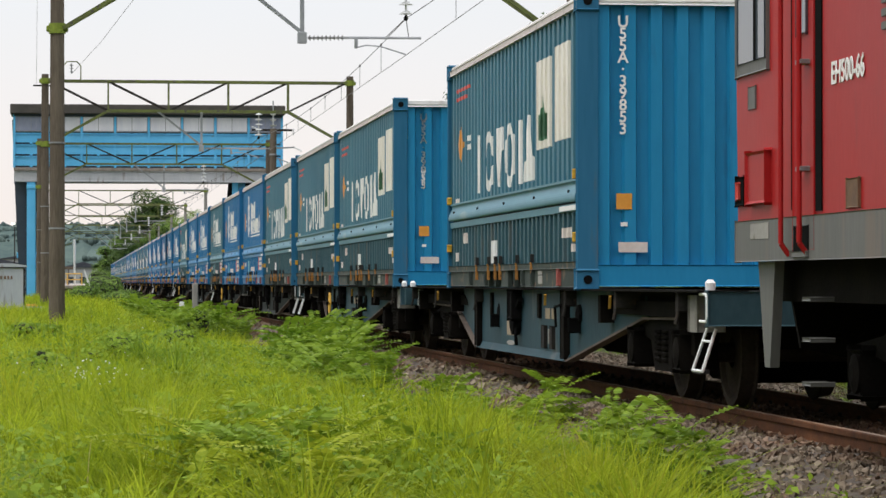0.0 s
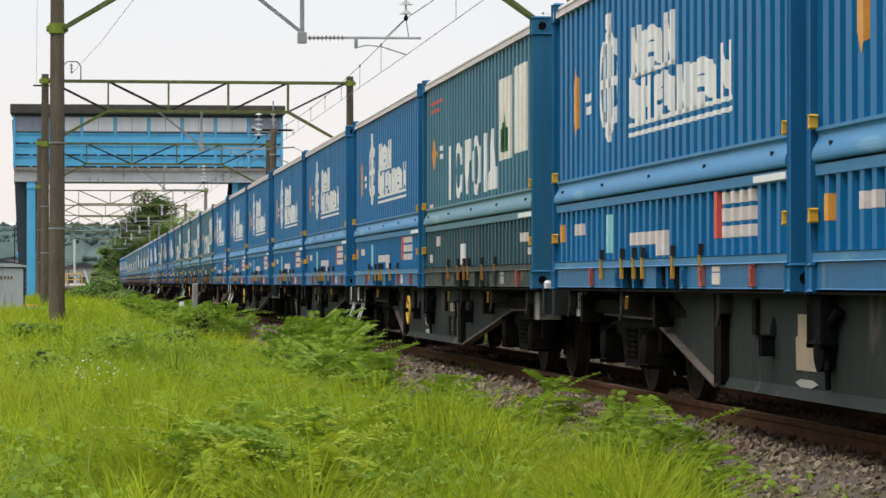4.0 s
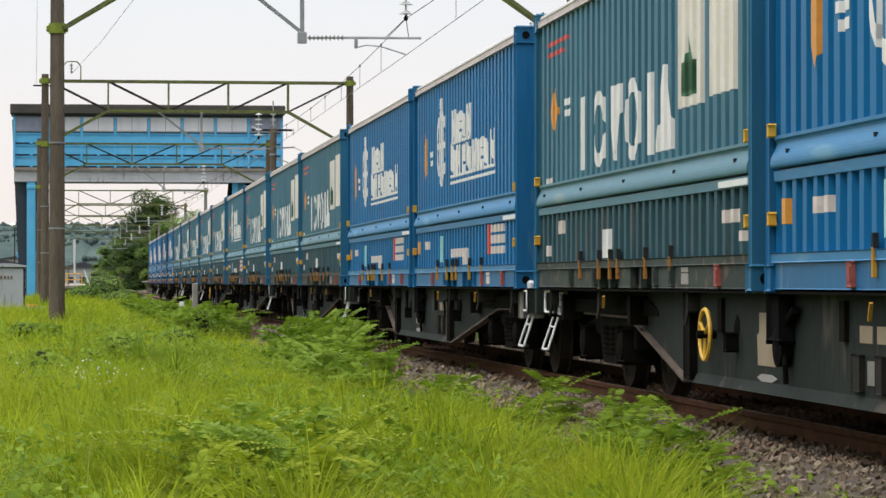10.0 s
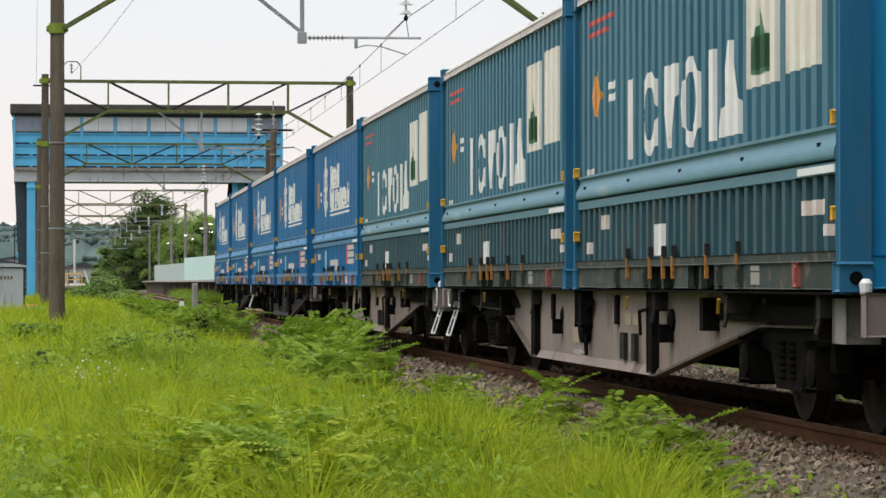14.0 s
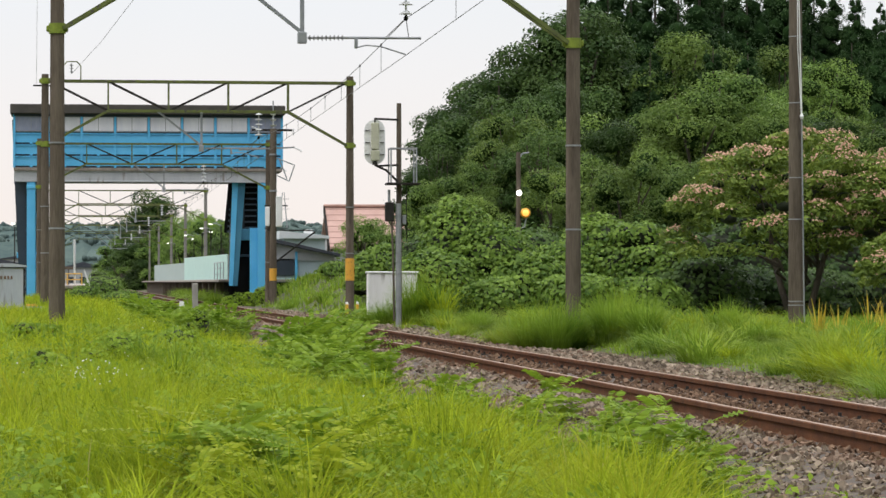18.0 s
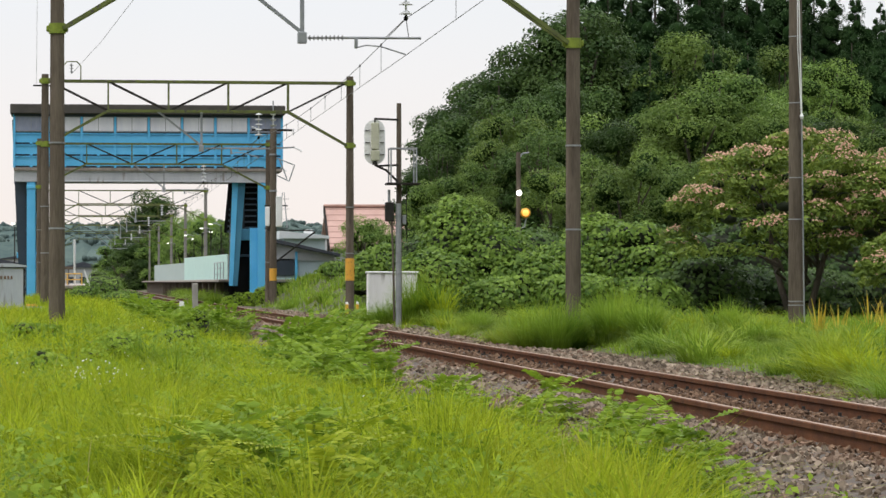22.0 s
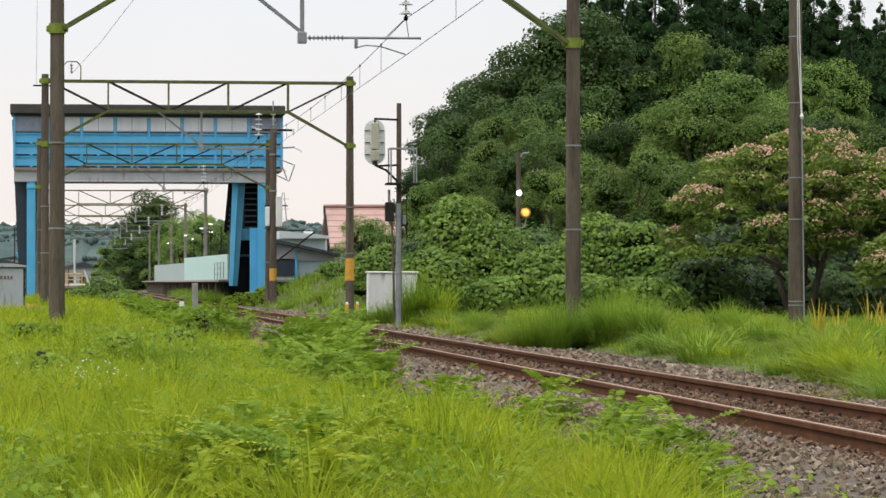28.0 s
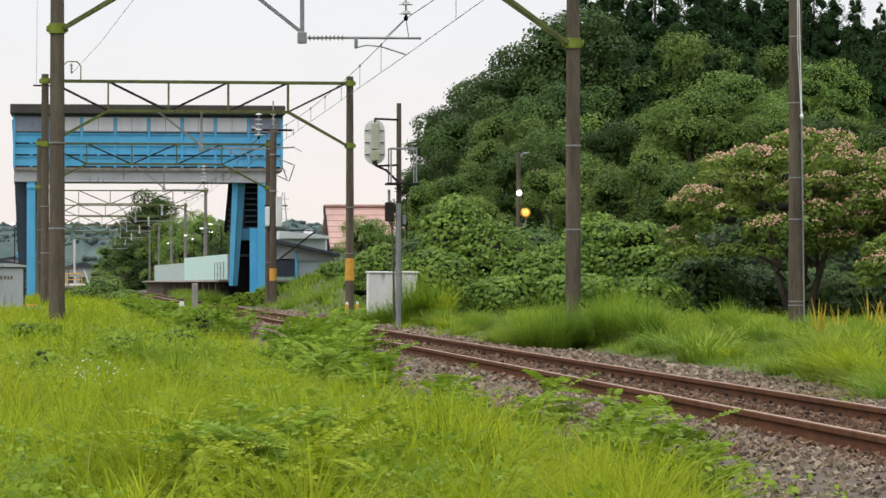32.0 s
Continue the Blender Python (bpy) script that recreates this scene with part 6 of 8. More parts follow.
def crossing_lamp():
    x, y = 14.0, 95.5
    z = ground_z(x, y)
    p = thing("warning_lamp_post", "lamp post with lit white and orange lamps among trees", "lamp post", at=pose(x, y, 0))
    part("post", Shape().rod((0, 0, z - 0.2), (0, 0, 5.15), 0.09, 0.07, 12), M_CONC, p)
    part("bracket", Shape().line([(0, 0, 4.9), (0.13, 0, 5.12), (0.36, 0, 5.15)], 0.025, 6), M_GALV, p)
    part("white_lamp", Shape().turned([(0.02, -0.08), (0.075, -0.06), (0.092, 0.0), (0.07, 0.06)], (0, -0.15, 3.84), 1, 18), M_LAMPWHITE, p, "lit white lamp", smooth=True)
    part("lamp_arm", Shape().line([(0.05, 0, 2.7), (0.2, 0, 2.75), (0.26, 0, 3.05)], 0.025, 6), M_GALV, p)
    part("orange_lamp", Shape().turned([(0.03, -0.10), (0.10, -0.07), (0.118, 0.0), (0.09, 0.08)], (0.22, -0.1, 3.20), 1, 18), M_LAMPORANGE, p, "lit orange lamp", smooth=True)
    part("lamp_hood", Shape().turned([(0.16, -0.03), (0.165, 0.1), (0.12, 0.14)], (0.22, -0.1, 3.20), 1, 18), M_YELLOW, p, smooth=True)


def marker_posts():
    p = single("concrete_marker_post", Shape().cbox(-0.075, 0.075, -0.075, 0.075, -0.4, 0.95, 0.02), M_CONC2, "weathered grey concrete marker post", "post", at=pose(3.04, 80, 0))
    q = thing("ground_signal", "small black and white trackside ground signal", "signal", at=pose(2.60, 80, 0))
    part("stake", Shape().rod((0.05, 0, -0.35), (0.05, 0, 0.12), 0.04, n=8), M_DARKSTEEL, q)
    part("white_plate", Shape().cbox(0.02, 0.16, -0.03, 0.0, 0.12, 0.46, 0.01), M_WHITE, q)
    part("black_case", Shape().cbox(-0.38, 0.0, -0.1, 0.1, 0.20, 0.34, 0.02), M_RUBBER, q)
    single("cable_pit", Shape().cbox(-0.11, 0.11, -0.12, 0.12, -0.25, 0.06, 0.03), M_CONC2, "pale concrete cable pit in the verge", "block", at=pose(9.1, 46.0, 0))


def core_mesh(name, lumps, material, shrink=0.82, rings=3, seg=6):
    s_v, s_f = [], []
    for x, y, z, rx, ry, rz in lumps:
        o = len(s_v)
        for i in range(rings + 1):
            th = math.pi * i / rings
            for k in range(seg):
                ph = 2 * math.pi * k / seg
                s_v.append((x + rx * shrink * math.sin(th) * math.cos(ph), y + ry * shrink * math.sin(th) * math.sin(ph), z + rz * shrink * math.cos(th)))
        for i in range(rings):
            for k in range(seg):
                s_f.append((o + i * seg + k, o + i * seg + (k + 1) % seg, o + (i + 1) * seg + (k + 1) % seg, o + (i + 1) * seg + k))
    return raw(name, s_v, s_f, material, True)


# ---- houses and distance ----
def house():
    h = thing("house", "house with a faded pink tiled gable roof", "house", at=pose(18.9, 230, 0))
    part("wall", Shape().prism([(0.0, 0.0), (8, 0.0), (8, 3.9), (4, 6.6), (0, 3.9)], 0, 0.4, 10.0), M_WALL, h)
    for s, y0, y1 in ((1, -0.5, 4.0), (-1, 8.5, 4.0)):
        part("roof", Shape().add([(0.1, y0, 3.55), (10.4, y0, 3.55), (10.4, y1, 6.72), (0.1, y1, 6.72), (0.1, y0, 3.72), (10.4, y0, 3.72), (10.4, y1, 6.90), (0.1, y1, 6.90)],
                                  [(0, 1, 2, 3), (7, 6, 5, 4), (0, 4, 5, 1), (2, 6, 7, 3), (1, 5, 6, 2), (0, 3, 7, 4)]), M_PINKROOF, h, "faded pink roof")
        for k in range(7):
            w = (k + 0.5) / 7
            y, z = y0 + (y1 - y0) * w, 3.73 + 3.18 * w
            part("tile_course", Shape().beam((0.1, y, z), (10.4, y, z), 0.05, 0.05), M_PINKROOF, h)
    part("ridge", Shape().cbox(0.0, 10.5, 3.75, 4.25, 6.86, 7.08, 0.06), M_PINKROOF, h)
    part("barge_board", Shape().prism([(-0.5, 3.3), (4.0, 6.5), (4.0, 6.95), (-0.5, 3.8)], 0, -0.02, 0.12), M_DARKSTEEL, h, "dark gable board")
    part("gable_shade", Shape().prism([(-0.4, 1.2), (3.9, 1.2), (3.9, 6.4), (-0.4, 3.4)], 0, 0.25, 0.38), M_CONC, h)


def sheds():
    s = thing("station_shed", "low shed with dark sloping roof and pale walls", "shed", at=pose(10.6, 168, 0))
    part("wall", Shape().box(0.1, 3.6, 0.2, 5, 0.0, 2.7), M_SHEDWALL, s)
    part("front_panel", Shape().box(0.3, 2.0, 0.14, 0.196, 0.0, 1.2), M_TEAL, s, "pale blue-green fence panel")
    part("roof", Shape().prism([(-0.3, 3.32), (3.9, 2.42), (3.9, 2.58), (-0.3, 3.52)], 1, -0.3, 5.3), M_SLATE, s, "dark sloping roof")
    part("gable_panel", Shape().prism([(0.1, 2.2), (3.6, 2.2), (3.6, 2.46), (0.1, 3.2)], 1, 0.1, 0.19), M_WALL, s)
    part("window", Shape().cbox(0.3, 1.35, 0.1, 0.19, 1.35, 2.3, 0.01), M_BLUEDARK, s)
    part("post", Shape().cbox(1.38, 1.52, 0.05, 0.19, 0.0, 2.7, 0.01), M_BLUE, s, "blue corner post")
    w = thing("warehouse", "long pale building with a light metal roof", "building", at=pose(13.5, 200, 0))
    part("wall", Shape().box(0, 2.75, 0, 12, 0, 3.9), M_SHEDWALL, w)
    part("roof", Shape().prism([(-0.3, 3.9), (3.0, 3.9), (3.0, 4.08), (-0.3, 4.42)], 1, -0.4, 12.4), M_METALROOF, w, "pale metal roof")
    part("roof_vent", Shape().cbox(1.6, 2.2, 3, 3.6, 4.15, 4.55, 0.05), M_WHITE, w)
    for x in (0.4, 1.6):
        part("window", Shape().box(x, x + 0.8, -0.05, -0.004, 1.5, 2.6), M_BLUEDARK, w)
    for x, y, wd, h, m in ((-3.0, 520, 7, 3.8, M_WALL), (5.5, 560, 7, 2.9, M_CONC2), (-18, 500, 9, 4.2, M_SHEDWALL), (-16, 610, 12, 6.0, M_WALL)):
        t = thing("far_building", "low grey building far down the line", "building", "low buildings down the line", at=pose(x, y, -0.3))
        part("wall", Shape().box(0, wd, 0, 10, 0, h), m, t)
        part("roof", Shape().prism([(-0.3, h), (wd + 0.3, h), (wd / 2, h + 1.0)], 1, -0.4, 10.4), M_SLATE, t)
        for k in range(3):
            part("window", Shape().box(wd * (0.14 + 0.28 * k), wd * (0.30 + 0.28 * k), -0.06, -0.01, 1.2, 2.2), M_BLUEDARK, t)
    p = thing("power_pylon", "slim steel lattice pylon on the far hill", "pylon", at=pose(60.6, 900, 0))
    legs = Shape()
    for sx in (-1, 1):
        for sy in (-1, 1):
            legs.beam((sx * 2.2, sy * 2.2, 5), (sx * 0.25, sy * 0.25, 28), 0.13, 0.13)
    for k in range(5):
        z0, z1 = 5 + k * 2.5, 7.5 + k * 2.5
        r0, r1 = 2.2 - 1.7 * (z0 - 5) / 23, 2.2 - 1.7 * (z1 - 5) / 23
        legs.beam((-r0, -r0, z0), (r1, -r1, z1), 0.09, 0.09).beam((r0, -r0, z0), (-r1, -r1, z1), 0.09, 0.09)
    part("lattice", legs, M_GALV, p)
    for z in (20, 23, 26):
        part("cross_arm", Shape().beam((-1.7, 0, z), (1.7, 0, z), 0.12, 0.12), M_GALV, p)


def far_hills():
    """Low wooded ridges that close the view."""
    rng = random.Random(8)
    for n, (dist, base, rise, seed) in enumerate(((700, 12.5, 3.5, 1.0), (1000, 21.0, 5.0, 5.0), (1500, 33.0, 6.0, 9.0))):
        vs, fs = [], []
        count = 260
        for i in range(count):
            x = -0.45 * dist + 0.95 * dist * i / (count - 1)
            h = base + rise * noise.noise((x / dist * 9, seed, 0)) + 1.2 * rise * 0.3 * noise.noise((x / dist * 60, seed, 3)) + rng.uniform(-0.5, 0.5) * dist / 900
            for k, (dy, w) in enumerate(((0, 0.0), (dist * 0.02, 0.55), (dist * 0.05, 0.9), (dist * 0.09, 1.0), (dist * 0.3, 0.9))):
                vs.append((x, dist + dy + rng.uniform(-3, 3), -1 + h * w + (rng.uniform(-0.8, 0.8) * dist / 900 if 0 < k < 4 else 0)))
        for i in range(count - 1):
            for k in range(4):
                a = i * 5 + k
                fs.append((a, a + 5, a + 6, a + 1))
        hill = single("backdrop_hill", raw("backdrop_hill", vs, fs, M_FAR), None, "low wooded ridge, blue-green with painted haze", "hill", kind="structure")
        lumps = []
        for i in range(1100):
            v = vs[rng.randrange(int(count * 0.40), int(count * 0.80)) * 5 + rng.choice((1, 2, 2, 3, 3))]
            r = dist / 900 * rng.uniform(0.45, 1.25)
            lumps.append((v[0] + rng.uniform(-3, 3), v[1] - r * 0.4, v[2] + rng.uniform(-0.5, 0.25) * r, r, r, r * rng.uniform(0.7, 1.25)))
        crowns = part("crowns", core_mesh("crowns", lumps, M_FAR, 1.0, 3, 5), None, hill, "far ridge tree crowns with painted haze")
        crowns["kind"] = "stuff"


def light_blocking_slopes():
    """Unseen wooded slopes added beside and behind the camera to block low sky."""
    vs, fs, n = [], [], 72
    prof = ((150, -1.5), (165, 8), (190, 26), (230, 48), (330, 66))
    for i in range(n + 1):
        a = radians(38 + (322 - 38) * i / n)
        for k, (r, h) in enumerate(prof):
            q = r + 14 * noise.noise((i * 0.35, k * 0.9, 2.0))
            vs.append((q * math.sin(a), q * math.cos(a), h * (1 + 0.22 * noise.noise((i * 0.4, k, 8.0)) if k else 1.0)))
    m = len(prof)
    for i in range(n):
        for k in range(m - 1):
            fs.append((i * m + k, i * m + k + 1, (i + 1) * m + k + 1, (i + 1) * m + k))
    single("valley_side", raw("valley_side", vs, fs, M_FAR), None, "added wooded slope out of view that blocks low sky", "hill", kind="structure")


overhead_line()
switch_pole()
utility_pole()
hazard_bands()
footbridge()
platforms()
signal()
white_box()
grey_cabinet()
crossing_lamp()
marker_posts()
house()
sheds()
far_hills()
light_blocking_slopes()


# ---- vegetation ----
def fast(name, verts, faces, material):
    """A mesh from arrays of vertices and equal-sided faces."""
    me = bpy.data.meshes.new(name)
    v = np.ascontiguousarray(verts, dtype=np.float32).reshape(-1)
    f = np.ascontiguousarray(faces, dtype=np.int32)
    me.vertices.add(len(v) // 3)
    me.vertices.foreach_set("co", v)
    me.loops.add(f.size)
    me.loops.foreach_set("vertex_index", f.reshape(-1))
    me.polygons.add(len(f))
    me.polygons.foreach_set("loop_start", np.arange(0, f.size, f.shape[1], dtype=np.int32))
    me.update(calc_edges=True)
    me.materials.append(material)
    return me


def blades(name, base, height, width, lean, turn, material, cuts=(0.0, 0.4, 0.75, 1.0)):
    """Grass blades: arrays of foot points, heights, widths, leans and directions."""
    n, k = len(base), len(cuts)
    t = np.array(cuts)[None]
    ax, ay = np.cos(turn)[:, None], np.sin(turn)[:, None]
    out = (lean * height)[:, None] * t ** 2
    up = height[:, None] * (t - 0.32 * np.minimum(lean, 1.6)[:, None] * t ** 2.4)
    half = 0.5 * width[:, None] * (1 - t ** 1.6 * 0.93)
    mid = np.stack([base[:, :1] + ax * out, base[:, 1:2] + ay * out, base[:, 2:3] + up], -1)
    side = np.stack([-ay * half, ax * half, 0 * half], -1)
    v = np.stack([mid - side, mid + side], 2).reshape(n, 2 * k, 3)
    q = np.array([(2 * i, 2 * i + 1, 2 * i + 3, 2 * i + 2) for i in range(k - 1)])
    f = (q[None] + (np.arange(n) * 2 * k)[:, None, None]).reshape(-1, 4)
    return fast(name, v.reshape(-1, 3), f, material)


def foot(x, y):
    return np.array([(a, b, ground_z(a, b) - 0.02) for a, b in zip(x, y)])


def edge_of_grass(y):
    """Where the meadow meets the ballast."""
    return 3.36 - 0.50 * step(24, 32, y) + 0.22 * math.sin(y * 0.31) + 0.25 * noise.noise((y * 0.25, 0, 2)) + 0.25 * step(24, 16, y)


def scatter(rng, count, y0, y1, left, right, power=1.0):
    y = y0 + (y1 - y0) * rng.random(count) ** power
    lo, hi = np.array([left(b) for b in y]), np.array([right(b) for b in y])
    keep = hi > lo
    y, lo, hi = y[keep], lo[keep], hi[keep]
    return lo + (hi - lo) * rng.random(len(y)), y


def tufts(rng, x, y, per, spread):
    """Blade feet gathered in tufts."""
    n = len(x)
    bx = np.repeat(x, per) + rng.normal(0, spread, n * per)
    by = np.repeat(y, per) + rng.normal(0, spread, n * per)
    turn = np.arctan2(by - np.repeat(y, per), bx - np.repeat(x, per)) + rng.normal(0, 0.5, n * per)
    return bx, by, turn


def meadow():
    rng = np.random.default_rng(11)
    see_left = lambda y: -0.030 * y - 0.5
    see_right = lambda y: min(edge_of_grass(y), 0.28 * y + 0.3)
    # near meadow in strips of fountain-shaped tufts, so that the wind can stir each of them
    strips = [(12.5, 15), (15, 17.5), (17.5, 20), (20, 23), (23, 27), (27, 32)]
    for i, (a, b) in enumerate(strips):
        for j in range(2):
            half = lambda y: see_left(y) + (see_right(y) - see_left(y)) * (j / 2)
            rest = lambda y: see_left(y) + (see_right(y) - see_left(y)) * ((j + 1) / 2)
            area = (b - a) * (rest((a + b) / 2) - half((a + b) / 2))
            per = 72
            x, y = scatter(rng, int(8.6 * area), a, b, half, rest)
            full = np.array([noise.noise((p * 1.5, q * 0.8, 9.0)) for p, q in zip(x, y)]) > -0.16 + 0.12 * rng.normal(0, 1, len(x))
            x, y = x[full], y[full]
            bx, by, turn = tufts(rng, x, y, per, 0.085)
            tall = np.repeat(rng.uniform(0.55, 1.3, len(x)) * np.array([min(1.2, 0.84 + 1.0 * noise.noise((p * 1.5, q * 0.8, 9.0))) * (0.62 + 0.38 * step(0.1, 0.9, edge_of_grass(q) - p)) for p, q in zip(x, y)]), per)
            h = rng.uniform(0.30, 0.60, len(bx)) * tall
            lean = rng.gamma(3.4, 0.30, len(bx))
            f = foot(bx, by)
            sx, sy = scatter(rng, int(115 * area), a, b, half, rest)       # short undergrowth
            f = np.concatenate([f, foot(sx, sy)])
            h = np.concatenate([h, rng.uniform(0.08, 0.2, len(sx))])
            lean = np.concatenate([lean, rng.gamma(2, 0.3, len(sx))])
            turn = np.concatenate([turn + 0.25, rng.uniform(0, 6.28, len(sx))])
            centre = np.array((np.mean(f[:, 0]), np.mean(f[:, 1]), -0.25))
            ob = single("meadow_grass", blades("meadow_grass", f - centre, h, rng.uniform(0.006, 0.016, len(h)), lean, turn, M_GRASS),
                        None, "long bright green meadow grass", "grass", kind="stuff", at=pose(*centre))
            swaying.append((ob, centre, 0.45 + 0.1 * j, 1.7 * i + 2.1 * j))
    # long single blades and straws over the near grass
    x, y = scatter(rng, 700, 13.5, 30, see_left, see_right)
    h = rng.uniform(0.38, 0.60, len(x))
    single("long_blades", blades("long_blades", foot(x, y), h, rng.uniform(0.006, 0.011, len(x)), rng.gamma(3, 0.40, len(x)), rng.normal(0.2, 1.1, len(x)), M_GRASS, (0, 0.25, 0.5, 0.75, 0.9, 1)),
           None, "long arching grass blades", "grass", kind="stuff")
    x, y = scatter(rng, 150, 12.5, 40, see_left, see_right)
    h = rng.uniform(0.3, 0.55, len(x))
    single("straw_blades", blades("straw_blades", foot(x, y), h, rng.uniform(0.006, 0.011, len(x)), rng.gamma(3, 0.35, len(x)), rng.uniform(0, 6.3, len(x)), M_DRYGRASS, (0, 0.3, 0.6, 0.85, 1)),
           None, "pale straw-coloured grass blades", "grass", kind="stuff")
    # small broad leaves of herbs, in patches through the near grass
    x, y = scatter(rng, 30000, 12.8, 46, see_left, see_right)
    some = np.array([noise.noise((p * 0.9, q * 0.45, 14.0)) for p, q in zip(x, y)]) > 0.03
    x, y = x[some], y[some]
    c = foot(x, y) + np.stack([0 * x, 0 * x, rng.uniform(0.06, 0.36, len(x))], 1)
    v, f = leaf_quads(c, np.tile((0.0, -0.35, 0.8), (len(c), 1)), 0.034, rng, 1.7)
    single("meadow_herbs", fast("meadow_herbs", v, f, M_WEED), None, "low broad-leaved herbs among the meadow grass", "herbs", kind="stuff")
    # middle and far meadow
    for a, b, count, w, hh in ((32, 50, 2400, 0.020, 0.50), (50, 80, 2200, 0.032, 0.5), (80, 150, 1900, 0.055, 0.55), (150, 320, 1100, 0.10, 0.6)):
        x, y = scatter(rng, count, a, b, lambda q: -0.030 * q - 1.0, lambda q: edge_of_grass(q) - (0.0 if q < 60 else 0.4))
        bx, by, turn = tufts(rng, x, y, 12, 0.09 + 0.0012 * a)
        tall = np.repeat(rng.uniform(0.45, 1.4, len(x)), 12) * np.array([0.85 + 0.6 * noise.noise((p * 0.5, q * 0.25, 1.0)) for p, q in zip(bx, by)])
        h = rng.uniform(0.5, 1.0, len(bx)) * hh * tall
        single("meadow_grass", blades("meadow_grass", foot(bx, by), h, rng.uniform(0.6, 1.2, len(bx)) * w, rng.gamma(3.0, 0.42, len(bx)), turn, M_GRASS, (0, 0.5, 1.0)),
               None, "long bright green meadow grass", "grass", kind="stuff")
    # verge beyond the track
    for a, b, count, w, hh in ((24, 50, 2000, 0.018, 0.25), (50, 82, 2200, 0.028, 0.28), (82, 165, 1900, 0.06, 0.65)):
        x, y = scatter(rng, count, a, b, lambda q: TRACK + 2.95 + 0.3 * noise.noise((q * 0.3, 4, 0)), lambda q: min(0.285 * q + 1, 24), 0.9)
        bx, by, turn = tufts(rng, x, y, 11, 0.09 + 0.001 * a)
        tall = np.repeat(rng.uniform(0.5, 1.3, len(x)), 11) * np.array([0.75 + 0.8 * noise.noise((p * 0.45, q * 0.2, 5.0)) for p, q in zip(bx, by)])
        h = rng.uniform(0.5, 1.0, len(bx)) * hh * tall
        single("verge_grass", blades("verge_grass", foot(bx, by), h, rng.uniform(0.6, 1.2, len(bx)) * w, rng.gamma(2.2, 0.3, len(bx)), turn, M_GRASS2, (0, 0.55, 1.0)),
               None, "green grass on the verge", "grass", kind="stuff")


def tussock(seed, material, n=200, droop=0.46):
    """A single dense arching tussock, a metre wide and high."""
    rng = np.random.default_rng(seed)
    a, d = rng.uniform(0, 6.28, n), 0.42 * np.sqrt(rng.random(n))
    base = np.stack([np.cos(a) * d, np.sin(a) * d, np.full(n, -0.04)], 1)
    return blades("grass_tussock", base, rng.uniform(0.5, 1.1, n), rng.uniform(0.018, 0.038, n), rng.gamma(3, droop, n), a + rng.normal(0, 0.4, n), material, (0, 0.35, 0.7, 1))


TUSSOCKS = [tussock(1, M_GRASS2), tussock(2, M_GRASS2), tussock(3, M_GRASS)]
DENSE = tussock(5, M_GRASS2, 520, 0.32)


def reed_tuft(seed):
    """Upright yellowed reed leaves, a metre high."""
    rng = np.random.default_rng(seed)
    n = 18
    a, d = rng.uniform(0, 6.28, n), 0.30 * np.sqrt(rng.random(n))
    base = np.stack([np.cos(a) * d, np.sin(a) * d, np.full(n, -0.04)], 1)
    return blades("reed_tuft", base, rng.uniform(0.5, 1.1, n), rng.uniform(0.09, 0.17, n), rng.gamma(3, 0.25, n), a + rng.normal(0, 0.4, n), M_REED, (0, 0.35, 0.7, 1))


REEDS = reed_tuft(4)


def grass_mound(x, y, r, h, dry=0.0, dense=False):
    k = int(x * 37 + y * 11)
    ob = single("grass_tussock", REEDS if dry else DENSE if dense else TUSSOCKS[k % 3], None, "yellowing reed tussock in the verge" if dry else "dense arching green grass tussock", "grass", "tussocks on the verge", at=pose(x, y, ground_z(x, y), 0, 0, k % 360))
    ob.scale = (r, r, h)
    return ob


def leaf_quads(centres, normals, size, rng, long=1.6, tri=False):
    """Diamond leaves at the centres, facing along the normals with some scatter."""
    n = len(centres)
    nn = normals + rng.normal(0, 0.45, (n, 3))
    nn /= np.linalg.norm(nn, axis=1)[:, None] + 1e-9
    r = rng.normal(0, 1, (n, 3))
    u = np.cross(nn, r)
    u /= np.linalg.norm(u, axis=1)[:, None] + 1e-9
    w = np.cross(nn, u)
    s = (size * rng.uniform(0.6, 1.3, n))[:, None]
    droop = nn * s * 0.22
    if tri:
        v = np.stack([centres - u * s * long / 2 - droop, centres + w * s * 0.62, centres + u * s * long / 2 - w * s * 0.35 - droop], 1)
        return v.reshape(-1, 3), np.arange(n * 3).reshape(-1, 3)
    v = np.stack([centres - u * s * long / 2 - droop, centres + w * s / 2, centres + u * s * long / 2 - droop, centres - w * s / 2], 1)
    return v.reshape(-1, 3), np.arange(n * 4).reshape(-1, 4)


def on_lumps(rng, lumps, count, upper=-0.3):
    """Points and outward normals on a union of ellipsoid lumps (x, y, z, rx, ry, rz)."""
    L = np.array(lumps)
    area = L[:, 3] * L[:, 5]
    pick = rng.choice(len(L), count * 3, p=area / area.sum())
    d = rng.normal(0, 1, (count * 3, 3))
    d /= np.linalg.norm(d, axis=1)[:, None]
    keep = d[:, 2] > upper
    d, pick = d[keep][:count * 2], pick[keep][:count * 2]
    p = L[pick, :3] + d * L[pick, 3:] * rng.uniform(0.86, 1.08, (len(d), 1))
    inside = np.zeros(len(p), bool)
    for row in L:
        inside |= (((p - row[:3]) / (row[3:] * 0.84)) ** 2).sum(1) < 1
    return p[~inside][:count], d[~inside][:count]


